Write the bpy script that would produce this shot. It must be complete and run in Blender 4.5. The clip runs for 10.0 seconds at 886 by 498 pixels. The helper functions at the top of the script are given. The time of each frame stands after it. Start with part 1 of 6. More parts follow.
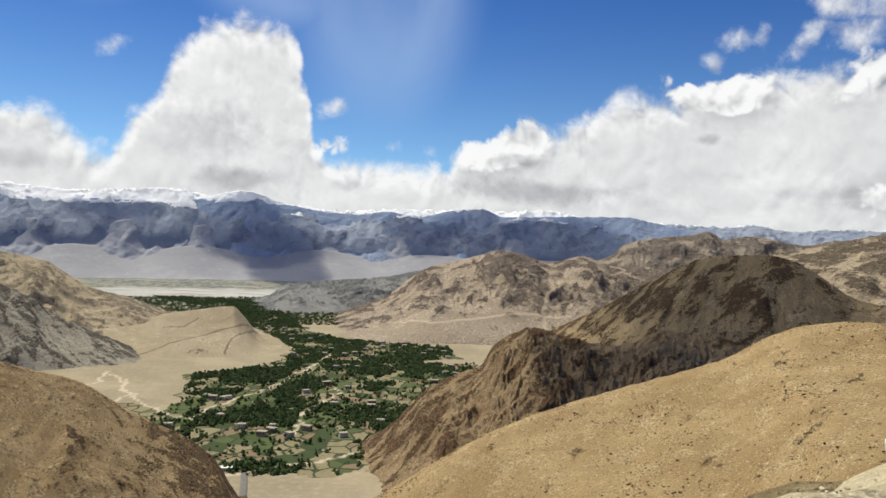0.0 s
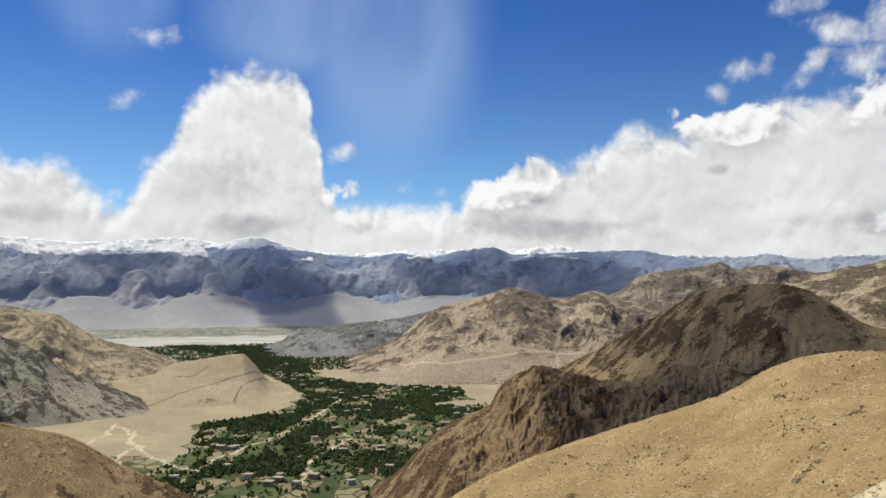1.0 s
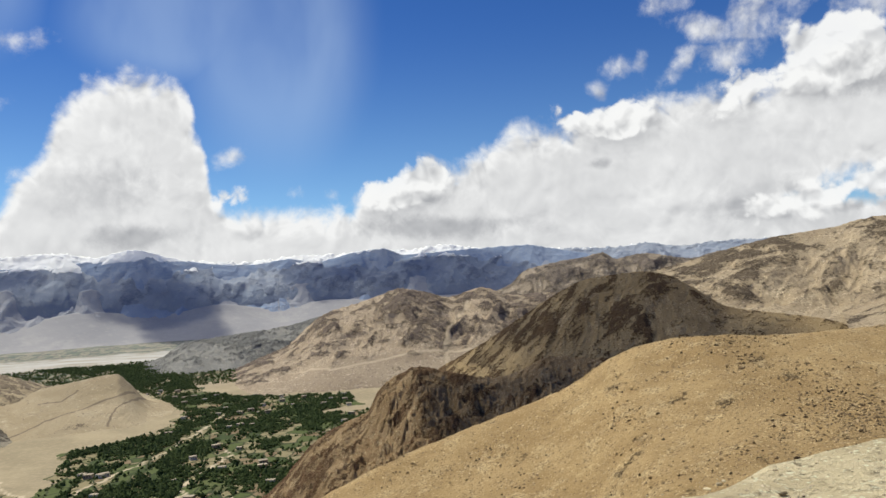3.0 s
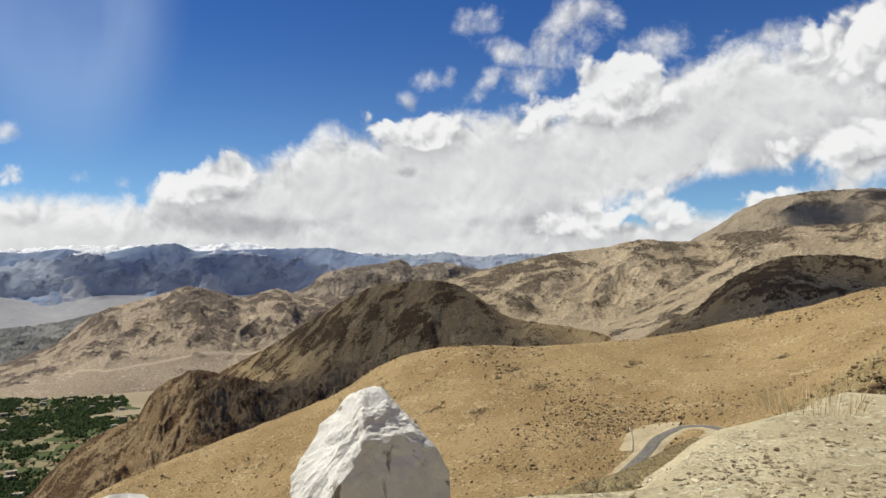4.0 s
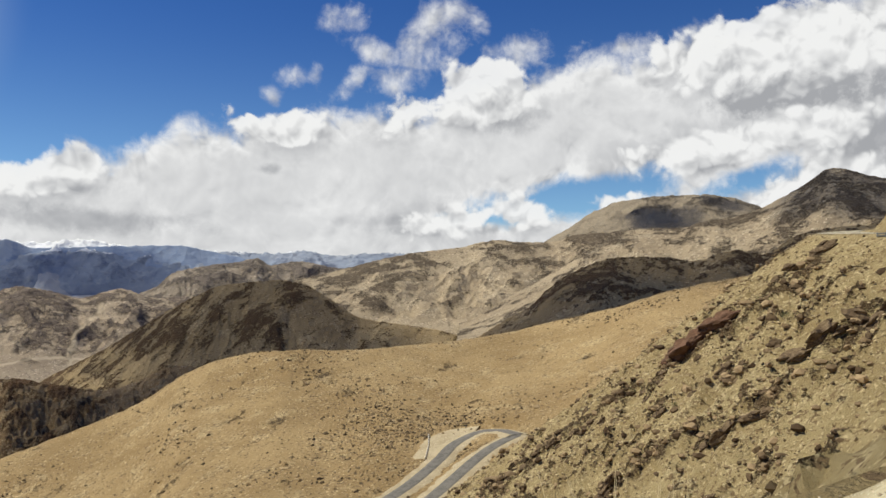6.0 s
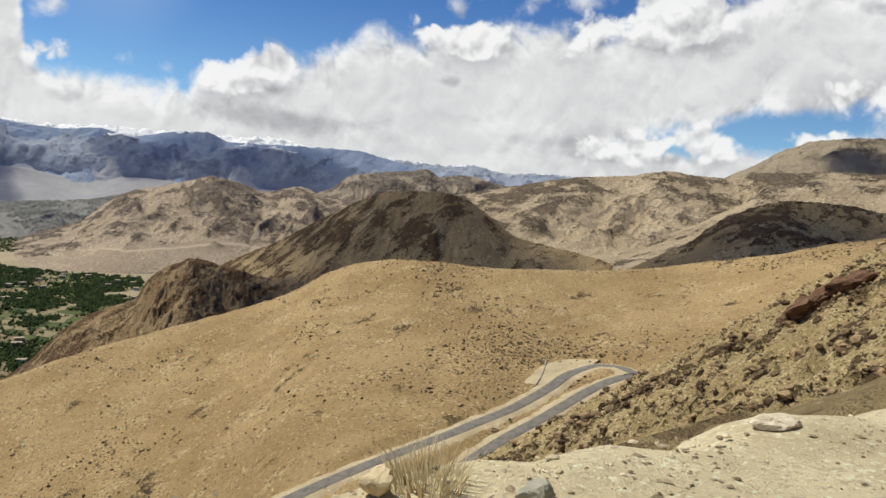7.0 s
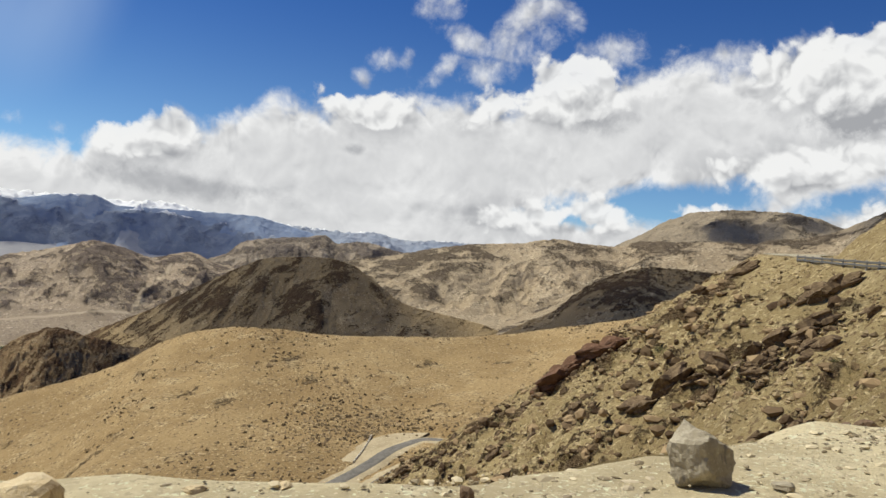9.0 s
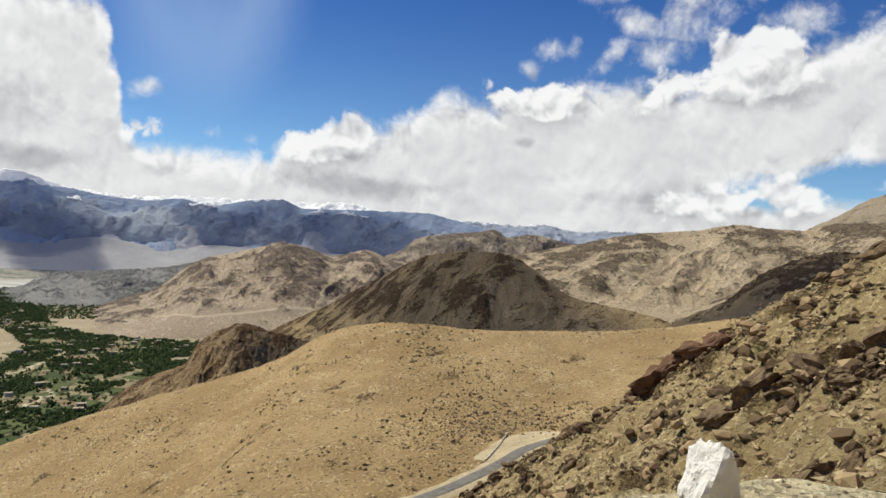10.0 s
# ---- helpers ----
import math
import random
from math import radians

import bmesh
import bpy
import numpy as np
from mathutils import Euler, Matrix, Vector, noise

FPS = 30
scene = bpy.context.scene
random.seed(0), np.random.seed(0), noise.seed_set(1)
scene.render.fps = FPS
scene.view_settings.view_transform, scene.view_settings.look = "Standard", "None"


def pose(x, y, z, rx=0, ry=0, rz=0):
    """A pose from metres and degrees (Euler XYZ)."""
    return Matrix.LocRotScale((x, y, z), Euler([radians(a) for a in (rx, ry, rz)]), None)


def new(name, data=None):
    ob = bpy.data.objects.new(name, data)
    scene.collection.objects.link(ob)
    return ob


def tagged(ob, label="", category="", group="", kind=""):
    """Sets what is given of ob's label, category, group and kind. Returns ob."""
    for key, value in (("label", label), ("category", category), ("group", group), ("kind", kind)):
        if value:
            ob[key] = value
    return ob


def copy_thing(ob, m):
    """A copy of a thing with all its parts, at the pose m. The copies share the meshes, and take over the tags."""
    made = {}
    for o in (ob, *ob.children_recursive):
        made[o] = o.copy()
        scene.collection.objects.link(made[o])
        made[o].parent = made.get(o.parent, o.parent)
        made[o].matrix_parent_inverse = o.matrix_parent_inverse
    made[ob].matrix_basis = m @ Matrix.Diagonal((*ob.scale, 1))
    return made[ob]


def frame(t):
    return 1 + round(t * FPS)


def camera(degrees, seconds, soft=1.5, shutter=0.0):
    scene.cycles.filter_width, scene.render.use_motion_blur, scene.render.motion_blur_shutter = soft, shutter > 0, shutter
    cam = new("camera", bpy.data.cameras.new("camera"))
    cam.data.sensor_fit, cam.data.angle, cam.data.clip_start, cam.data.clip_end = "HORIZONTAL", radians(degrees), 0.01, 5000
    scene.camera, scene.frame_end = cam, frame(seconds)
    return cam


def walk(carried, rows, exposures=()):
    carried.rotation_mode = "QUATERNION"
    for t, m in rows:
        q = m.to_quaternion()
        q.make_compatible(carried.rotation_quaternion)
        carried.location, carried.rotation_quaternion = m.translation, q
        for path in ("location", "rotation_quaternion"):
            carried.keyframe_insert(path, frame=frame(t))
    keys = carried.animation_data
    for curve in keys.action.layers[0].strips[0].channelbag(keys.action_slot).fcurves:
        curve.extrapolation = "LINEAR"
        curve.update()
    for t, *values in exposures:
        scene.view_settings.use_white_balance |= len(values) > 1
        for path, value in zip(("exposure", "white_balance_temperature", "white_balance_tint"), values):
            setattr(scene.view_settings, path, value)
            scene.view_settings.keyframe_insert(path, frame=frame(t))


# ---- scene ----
cam = camera(60.63, 10.0)
PATH = [
    (0.0, pose(0.000, -0.000, 0.000, 90.000, -2.000, 0.000)),
    (0.5, pose(6.910, 3.861, 0.346, 91.200, -1.513, 1.236)),
    (1.0, pose(13.766, 7.702, 0.677, 92.979, 0.016, 1.045)),
    (1.5, pose(20.482, 11.485, 1.006, 92.713, 0.226, 1.064)),
    (2.0, pose(27.273, 15.180, 1.346, 92.674, 0.298, 1.159)),
    (3.5, pose(50.577, 22.343, 1.914, 92.841, 3.004, -14.272)),
    (4.0, pose(56.874, 23.377, 2.040, 92.621, 0.671, -21.701)),
    (4.5, pose(62.999, 23.899, 2.180, 92.280, 1.657, -27.077)),
    (5.0, pose(69.107, 24.107, 2.377, 92.614, 2.228, -31.980)),
    (6.5, pose(87.089, 22.959, 3.112, 91.770, -1.488, -30.012)),
    (7.0, pose(93.529, 23.081, 3.272, 85.935, -4.746, -19.189)),
    (7.5, pose(99.869, 23.566, 3.405, 86.958, -6.037, -15.855)),
    (8.0, pose(106.591, 24.054, 3.576, 90.538, -6.234, -22.977)),
    (8.5, pose(113.449, 24.846, 3.889, 92.952, -5.316, -28.079)),
    (9.0, pose(120.495, 25.685, 4.181, 91.610, -4.989, -26.499)),
    (9.5, pose(127.584, 26.821, 4.529, 89.881, -3.050, -18.787)),
    (10.0, pose(134.416, 27.980, 4.984, 90.133, -3.387, -13.403)),
]
walk(cam, PATH, [(0.0, 0.05), (2.0, 0.02), (3.5, 0.0), (4.0, -0.06), (5.0, -0.1), (6.5, -0.06), (7.0, -0.03), (7.5, 0.06), (8.0, 0.04), (8.5, 0.02), (8.7, -0.08), (9.0, -0.06), (9.5, 0.0), (10.0, 0.0)])

# ---------------------------------------------------------------- world and sun
SUN_AZ, SUN_EL = -45.0, 57.0            # degrees: from +y towards +x, and above the horizon
sun_dir = Vector((math.sin(radians(SUN_AZ)) * math.cos(radians(SUN_EL)),
                  math.cos(radians(SUN_AZ)) * math.cos(radians(SUN_EL)), math.sin(radians(SUN_EL))))
sun_data = bpy.data.lights.new("sun", "SUN")
sun_data.energy, sun_data.angle, sun_data.color = 5.0, radians(0.53), (1.0, 0.945, 0.77)
sun = new("sun", sun_data)
sun.rotation_euler = sun_dir.to_track_quat("Z", "Y").to_euler()


class Nodes:
    """Shortcuts for building a node tree."""

    def __init__(self, tree):
        self.tree = tree
        tree.nodes.clear()

    def add(self, kind, operation="", use_clamp=False, interpolation_type="", data_type="", blend_type="", feature="", attribute_name=""):
        node = self.tree.nodes.new(kind)
        if operation:
            node.operation = operation
        if use_clamp:
            node.use_clamp = True
        if interpolation_type:
            node.interpolation_type = interpolation_type
        if data_type:
            node.data_type = data_type
        if blend_type:
            node.blend_type = blend_type
        if feature:
            node.feature = feature
        if attribute_name:
            node.attribute_name = attribute_name
        return node

    def link(self, a, b):
        self.tree.links.new(a, b)

    def feed(self, socket, value):
        if isinstance(value, bpy.types.NodeSocket):
            self.link(value, socket)
        else:
            socket.default_value = value

    def math(self, op, a, b=0.0, c=0.0, clamp=False):
        node = self.add("ShaderNodeMath", operation=op, use_clamp=clamp)
        for socket, value in zip(node.inputs, (a, b, c)):
            self.feed(socket, value)
        return node.outputs[0]

    def vec(self, op, a, b=(0, 0, 0)):
        node = self.add("ShaderNodeVectorMath", operation=op)
        self.feed(node.inputs[0], a)
        if op == "SCALE":
            self.feed(node.inputs[3], b)
        else:
            self.feed(node.inputs[1], b)
        return node.outputs[1] if op in ("LENGTH", "DOT_PRODUCT", "DISTANCE") else node.outputs[0]

    def noise(self, vector, scale, detail=4.0, rough=0.55, distort=0.0):
        node = self.add("ShaderNodeTexNoise")
        self.feed(node.inputs["Vector"], vector)
        for key, value in (("Scale", scale), ("Detail", detail), ("Roughness", rough), ("Distortion", distort)):
            node.inputs[key].default_value = value
        return node.outputs["Fac"]

    def ramp(self, value, low, high, a=0.0, b=1.0):
        node = self.add("ShaderNodeMapRange", interpolation_type="SMOOTHSTEP")
        for socket, v in zip(node.inputs, (value, low, high, a, b)):
            self.feed(socket, v)
        return node.outputs[0]

    def mix(self, fac, a, b):
        node = self.add("ShaderNodeMix", data_type="RGBA")
        for socket, v in ((node.inputs[0], fac), (node.inputs[6], a), (node.inputs[7], b)):
            self.feed(socket, (*v, 1.0) if isinstance(v, tuple) and len(v) == 3 else v)
        return node.outputs[2]


world = bpy.data.worlds.new("world")
scene.world = world
world.use_nodes = True
w = Nodes(world.node_tree)
sky = w.add("ShaderNodeTexSky")
sky.sky_type, sky.sun_disc = "NISHITA", False
sky.sun_elevation, sky.sun_rotation = radians(SUN_EL), radians(SUN_AZ)
sky.altitude, sky.air_density, sky.dust_density, sky.ozone_density = 4000.0, 1.1, 0.4, 2.0
direction = w.add("ShaderNodeTexCoord").outputs["Generated"]
xyz = w.add("ShaderNodeSeparateXYZ")
w.link(direction, xyz.inputs[0])
azimuth = w.math("MULTIPLY", w.math("ARCTAN2", xyz.outputs[0], xyz.outputs[1]), 180 / math.pi)
elevation = w.math("MULTIPLY", w.math("ARCSINE", xyz.outputs[2]), 180 / math.pi)
# the cloud bank's upper edge: azimuth and elevation in degrees
BANK = [(-180, 9), (-140, 12), (-100, 9), (-70, 10), (-45, 9.5), (-31, 8.1), (-28.6, 7.9), (-26.2, 7.0), (-24.8, 6.0), (-23.2, 6.2), (-22.4, 9.0), (-20.8, 10.6), (-19.8, 13.4), (-17, 15.4), (-13.6, 16.0),
        (-11.2, 14.2), (-10.2, 10.2), (-9.6, 7.0), (-6.3, 6.0), (-0.8, 5.9), (1.6, 7.6), (6.3, 8.8), (10.5, 9.9), (13.5, 11.4), (15.7, 11.2), (18.8, 12.2), (22, 12.4), (26, 13.0), (30, 13.2), (33, 14.4),
        (37, 14.4), (42.5, 16.2), (46.6, 15.4), (48.4, 15.2), (49.8, 17.6), (55, 17.4), (60, 18.4), (66, 19), (80, 18), (110, 12), (140, 14), (180, 9)]
# clear breaks in the bank, heaped clouds in front of it and free ones: azimuth, elevation, half width, half height, lean
BREAKS = [(41.5, 6.2, 6.4, 1.25, 0.14), (46.2, 6.7, 2.4, 0.8, 0.1), (53.2, 6.5, 2.3, 0.75, 0.30), (-8.0, 8.6, 1.6, 1.5, 0.0), (-21.6, 12.6, 1.3, 1.7, 0.0), (-19.6, 15.8, 1.5, 0.9, 0.0), (-10.2, 12.6, 0.9, 1.6, 0.0)]
HEAPS = [(20.2, 11.6, 2.4, 1.2, 0.05), (17.6, 11.6, 1.6, 0.9, 0.0), (35.2, 14.2, 3.6, 2.7, -0.05), (33.3, 13.0, 2.4, 1.6, 0.0), (29.6, 12.6, 2.6, 1.5, 0.2), (4.8, 7.6, 3.4, 1.5, 0.1),
         (32.4, 4.5, 4.2, 1.2, 0.04), (37.4, 5.0, 3.0, 1.1, -0.1), (45.0, 5.6, 2.0, 0.7, 0.1), (58.0, 6.0, 4.6, 1.9, 0.25), (56.0, 15.4, 7.5, 3.0, 0.03), (50.5, 9.0, 4.6, 1.5, 0.1), (57.0, 10.0, 5.5, 1.4, 0.12),
         (-8.8, 7.3, 1.5, 0.85, 0.1)]
WISPS = [(25.0, 14.5, 1.4, 1.1, 0.6), (20.7, 15.0, 1.0, 0.8, 0.0), (22.5, 15.2, 0.7, 0.8, 0.3), (19.4, 13.4, 0.8, 0.8, 0.0), (24.8, 19.4, 1.7, 1.2, 0.0), (27.3, 17.0, 2.5, 1.1, -0.25), (31.8, 18.0, 3.8, 2.6, 0.3), (37.5, 16.6, 3.4, 1.3, 0.05), (29.0, 15.0, 3.0, 1.2, 0.1),
         (-22.5, 8.9, 0.9, 0.7, 0.0), (-24.0, 13.0, 0.8, 0.5, 0.3), (-8.4, 10.2, 0.9, 0.6, 0.5), (-22.0, 17.6, 1.6, 0.6, 0.2), (-4.2, 7.6, 0.6, 0.4, 0.0), (-1.2, 7.3, 0.5, 0.4, 0.0), (46.0, 16.6, 1.8, 0.8, 0.0)]
# shade on the clouds' undersides, painted as grey patches
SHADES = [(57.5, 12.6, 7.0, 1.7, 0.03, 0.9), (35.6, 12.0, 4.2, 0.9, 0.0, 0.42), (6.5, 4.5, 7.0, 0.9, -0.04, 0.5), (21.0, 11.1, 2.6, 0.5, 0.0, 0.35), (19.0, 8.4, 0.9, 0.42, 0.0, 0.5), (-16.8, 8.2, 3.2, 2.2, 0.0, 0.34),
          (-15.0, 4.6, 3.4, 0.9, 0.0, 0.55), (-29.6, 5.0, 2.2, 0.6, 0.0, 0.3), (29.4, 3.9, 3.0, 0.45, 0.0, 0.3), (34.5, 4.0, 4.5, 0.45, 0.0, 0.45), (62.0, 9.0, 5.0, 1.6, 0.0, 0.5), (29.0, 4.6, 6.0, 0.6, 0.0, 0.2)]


def blob(a, e, sa, se, lean):
    """Degrees inside a leaning oval."""
    da = w.math("SUBTRACT", azimuth, a)
    de = w.math("MULTIPLY", w.math("SUBTRACT", w.math("SUBTRACT", elevation, e), w.math("MULTIPLY", da, lean)), 1 / se)
    da = w.math("MULTIPLY", da, 1 / sa)
    r = w.math("SQRT", w.math("ADD", w.math("MULTIPLY", da, da), w.math("MULTIPLY", de, de)))
    return w.math("SUBTRACT", 1.0, r)


def puffy(vector):
    """Rounded billows at three sizes, about -1 to 1."""
    total = None
    for size, amount in ((10.0, 0.50), (24.0, 0.27), (58.0, 0.15)):
        lobe = w.math("ABSOLUTE", w.math("MULTIPLY_ADD", w.noise(vector, size, 1.0, 0.5), 5.0, -2.5))
        lobe = w.math("MULTIPLY_ADD", lobe, 2 * amount, -0.62 * amount)
        total = lobe if total is None else w.math("ADD", total, lobe)
    return total


bank = w.add("ShaderNodeFloatCurve")
pts = bank.mapping.curves[0].points
for k, (a, e) in enumerate(BANK):
    if k in (0, len(BANK) - 1):
        pts[0 if k == 0 else len(pts) - 1].location = ((a + 180) / 360, e / 40)
    else:
        pts.new((a + 180) / 360, e / 40)
bank.mapping.update()
w.link(w.math("MULTIPLY_ADD", azimuth, 1 / 360, 0.5), bank.inputs["Value"])
stir = w.add("ShaderNodeTexNoise")
w.link(direction, stir.inputs["Vector"])
stir.inputs["Scale"].default_value, stir.inputs["Detail"].default_value = 7.0, 3.0
stirred = w.vec("ADD", direction, w.vec("SCALE", w.vec("SUBTRACT", stir.outputs["Color"], (0.5, 0.5, 0.5)), 0.05))
heaped = puffy(stirred)
lit = w.math("SUBTRACT", heaped, puffy(w.vec("ADD", stirred, (-0.006, 0.0, 0.011))))
shred = w.math("SUBTRACT", w.noise(stirred, 16.0, 10.0, 0.66), 0.5)
field = w.math("MINIMUM", w.math("SUBTRACT", w.math("MULTIPLY", bank.outputs[0], 40.0), elevation), 2.6)
for a, e, sa, se, lean in BREAKS:
    field = w.math("MINIMUM", field, w.math("MULTIPLY", blob(a, e, sa, se, lean), -2.0 * se))
front = None
for a, e, sa, se, lean in HEAPS:
    one = w.math("MULTIPLY", blob(a, e, sa, se, lean), 1.25 * se)
    front = one if front is None else w.math("SMOOTH_MAX", front, one, 0.25)
rag = w.math("MULTIPLY_ADD", heaped, 0.95, w.math("MULTIPLY", shred, 3.0))
behind = w.math("ADD", field, w.math("MULTIPLY_ADD", heaped, 0.75, w.math("MULTIPLY", shred, 5.0)))
before = w.math("ADD", front, rag)
loose = None
for a, e, sa, se, lean in WISPS:
    one = w.math("MULTIPLY", blob(a, e, sa, se, lean), 1.1 * se)
    loose = one if loose is None else w.math("SMOOTH_MAX", loose, one, 0.2)
loose = w.math("ADD", w.math("MINIMUM", loose, 0.7), w.math("MULTIPLY_ADD", heaped, 0.45, w.math("MULTIPLY", shred, 4.4)))
cover = w.math("MAXIMUM", w.ramp(behind, -0.7, 1.3), w.ramp(loose, -0.15, 1.7, 0.0, 0.9))
near_cover = w.math("MULTIPLY", w.ramp(before, -0.05, 0.6), 0.95)
# thin veils of ice cloud
fan = w.noise(w.vec("MULTIPLY", direction, (5.0, 5.0, 1.0)), 1.3, 4.0, 0.5, 0.6)
veil_shape = w.math("MAXIMUM", blob(-5.0, 20.0, 8.5, 12.5, 0.0), w.math("MAXIMUM", blob(-25.5, 21.0, 6.0, 6.0, 0.0), blob(-12.0, 19.5, 9.0, 5.0, 0.0)))
veil = w.math("MULTIPLY", w.ramp(veil_shape, -0.02, 0.55), w.math("MULTIPLY_ADD", w.ramp(fan, 0.3, 0.7), 0.20, 0.09))
# light on the billows and shade on their grey bases, painted into the cloud colours
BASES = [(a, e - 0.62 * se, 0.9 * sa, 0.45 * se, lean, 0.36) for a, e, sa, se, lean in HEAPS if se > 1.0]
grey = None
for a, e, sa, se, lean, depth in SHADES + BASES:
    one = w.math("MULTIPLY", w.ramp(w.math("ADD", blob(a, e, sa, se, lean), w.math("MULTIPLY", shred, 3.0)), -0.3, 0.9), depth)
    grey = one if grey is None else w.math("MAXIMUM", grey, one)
broad = w.noise(stirred, 6.0, 4.0, 0.55)
rim_light = w.ramp(behind, 3.2, 0.6)
back_tone = w.math("ADD", w.math("MULTIPLY_ADD", w.math("MULTIPLY", lit, w.math("MULTIPLY_ADD", rim_light, 0.55, 0.16)), 1.0, 0.66), w.math("MULTIPLY", w.math("SUBTRACT", broad, 0.5), 0.40))
back_tone = w.math("ADD", back_tone, w.math("MULTIPLY", rim_light, 0.20))
front_tone = w.math("ADD", w.math("MULTIPLY_ADD", lit, 0.8, 0.97), w.math("MULTIPLY", w.math("SUBTRACT", broad, 0.5), 0.4))
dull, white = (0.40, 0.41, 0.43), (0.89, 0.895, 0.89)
# the bank is painted dimmer around the heaps, so they stand out
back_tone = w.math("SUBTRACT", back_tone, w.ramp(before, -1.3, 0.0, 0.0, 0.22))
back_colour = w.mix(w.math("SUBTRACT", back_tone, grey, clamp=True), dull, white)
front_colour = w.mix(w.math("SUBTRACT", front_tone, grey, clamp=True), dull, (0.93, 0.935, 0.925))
low_blue = w.ramp(elevation, 3.0, 22.0)
tint = w.mix(low_blue, (0.75, 0.96, 1.03), (0.285, 0.56, 0.95))
blue = w.add("ShaderNodeMix", data_type="RGBA", blend_type="MULTIPLY")
blue.inputs[0].default_value = 1.0
w.link(sky.outputs[0], blue.inputs[6])
w.link(tint, blue.inputs[7])
scale_sky = w.vec("SCALE", blue.outputs[2], 0.105)
final = w.mix(veil, scale_sky, (0.60, 0.76, 0.94))
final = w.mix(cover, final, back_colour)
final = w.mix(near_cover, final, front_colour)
background = w.add("ShaderNodeBackground")
w.link(final, background.inputs[0])
background.inputs[1].default_value = 1.0
w.link(background.outputs[0], w.add("ShaderNodeOutputWorld").inputs[0])


# ---------------------------------------------------------------- materials
def earth(name, soil, soil_dark, pale, rock=(0.1, 0.08, 0.06), rock_pale=None, patch=30.0, grain=1.2, relief=0.4, snow=False, fine_rock=1.9, speck=0.0, speck_share=0.62, mark=None):
    """Dry soil mottled at two scales, with bare rock where the mesh's own rock mask says so."""
    rock_pale = rock_pale or tuple(0.55 * r + 0.45 * p for r, p in zip(rock, soil))
    mat = bpy.data.materials.new(name)
    mat.use_nodes = True
    n = Nodes(mat.node_tree)
    spot = n.add("ShaderNodeNewGeometry").outputs["Position"]
    broad = n.noise(spot, 1 / patch, 5.0, 0.6, 0.4)
    middle = n.noise(spot, 3.1 / patch, 5.0, 0.65, 0.3)
    fine = n.noise(spot, 1 / grain, 7.0, 0.74)
    tiny = n.noise(spot, 3.7 / grain, 4.0, 0.7)
    ledge = n.noise(n.vec("MULTIPLY", spot, (1.0, 0.8, 2.6)), 0.5 / grain, 8.0, 0.68, 0.9)
    colour = n.mix(n.ramp(broad, 0.36, 0.64), soil_dark, soil)
    colour = n.mix(n.math("MULTIPLY", n.ramp(middle, 0.52, 0.68), 0.6), colour, pale)
    colour = n.mix(n.math("MULTIPLY", n.ramp(fine, 0.53, 0.66), 0.6), colour, pale)
    colour = n.mix(n.math("MULTIPLY", n.ramp(fine, 0.47, 0.32), 0.8), colour, soil_dark)
    if speck:
        dots = n.noise(spot, 1 / speck, 2.0, 0.6, 0.2)
        crowd = n.math("MULTIPLY", n.math("SUBTRACT", middle, 0.5), 0.30)
        colour = n.mix(n.math("MULTIPLY", n.ramp(n.math("ADD", dots, crowd), speck_share, speck_share + 0.045), 0.9), colour, rock_pale)
        chips = n.noise(n.vec("ADD", spot, (31.0, 17.0, 5.0)), 1.15 / speck, 2.0, 0.6, 0.2)
        colour = n.mix(n.math("MULTIPLY", n.ramp(n.math("ADD", chips, crowd), speck_share + 0.03, speck_share + 0.08), 0.8), colour, tuple(min(1.25 * c, 0.8) for c in pale))
    mask = n.add("ShaderNodeAttribute", attribute_name="rock").outputs["Fac"]
    worn = n.math("ADD", mask, n.math("MULTIPLY", n.math("SUBTRACT", middle, 0.5), 0.6))
    worn = n.math("ADD", worn, n.math("MULTIPLY", n.math("SUBTRACT", fine, 0.5), fine_rock * 0.8))
    worn = n.math("ADD", worn, n.math("MULTIPLY", n.math("SUBTRACT", ledge, 0.5), 1.3))
    facet = n.mix(n.ramp(tiny, 0.36, 0.62), rock, rock_pale)
    facet = n.mix(n.math("MULTIPLY", n.ramp(ledge, 0.53, 0.63), 0.55), facet, tuple(0.5 * (r + p) for r, p in zip(rock_pale, pale)))
    colour = n.mix(n.ramp(worn, 0.45, 0.57), colour, facet)
    if mark:
        colour = n.mix(n.add("ShaderNodeAttribute", attribute_name="mark").outputs["Fac"], colour, mark)
    if snow:
        white = n.add("ShaderNodeAttribute", attribute_name="snow").outputs["Fac"]
        white = n.math("ADD", white, n.math("MULTIPLY", n.math("SUBTRACT", middle, 0.5), 1.5))
        colour = n.mix(n.ramp(white, 0.42, 0.58), colour, (0.90, 0.92, 0.95))
    bsdf = n.add("ShaderNodeBsdfPrincipled")
    n.link(colour, bsdf.inputs["Base Color"])
    bsdf.inputs["Roughness"].default_value = 0.95
    bsdf.inputs["Specular IOR Level"].default_value = 0.1
    bump = n.add("ShaderNodeBump")
    bump.inputs["Strength"].default_value = relief
    bump.inputs["Distance"].default_value = 1.1 * grain
    stony = n.ramp(worn, 0.40, 0.62)
    n.link(n.math("ADD", n.math("MULTIPLY_ADD", tiny, 0.3, fine), n.math("MULTIPLY", stony, n.math("MULTIPLY_ADD", ledge, 2.2, 0.25))), bump.inputs["Height"])
    n.link(bump.outputs[0], bsdf.inputs["Normal"])
    n.link(bsdf.outputs[0], n.add("ShaderNodeOutputMaterial").inputs[0])
    return mat


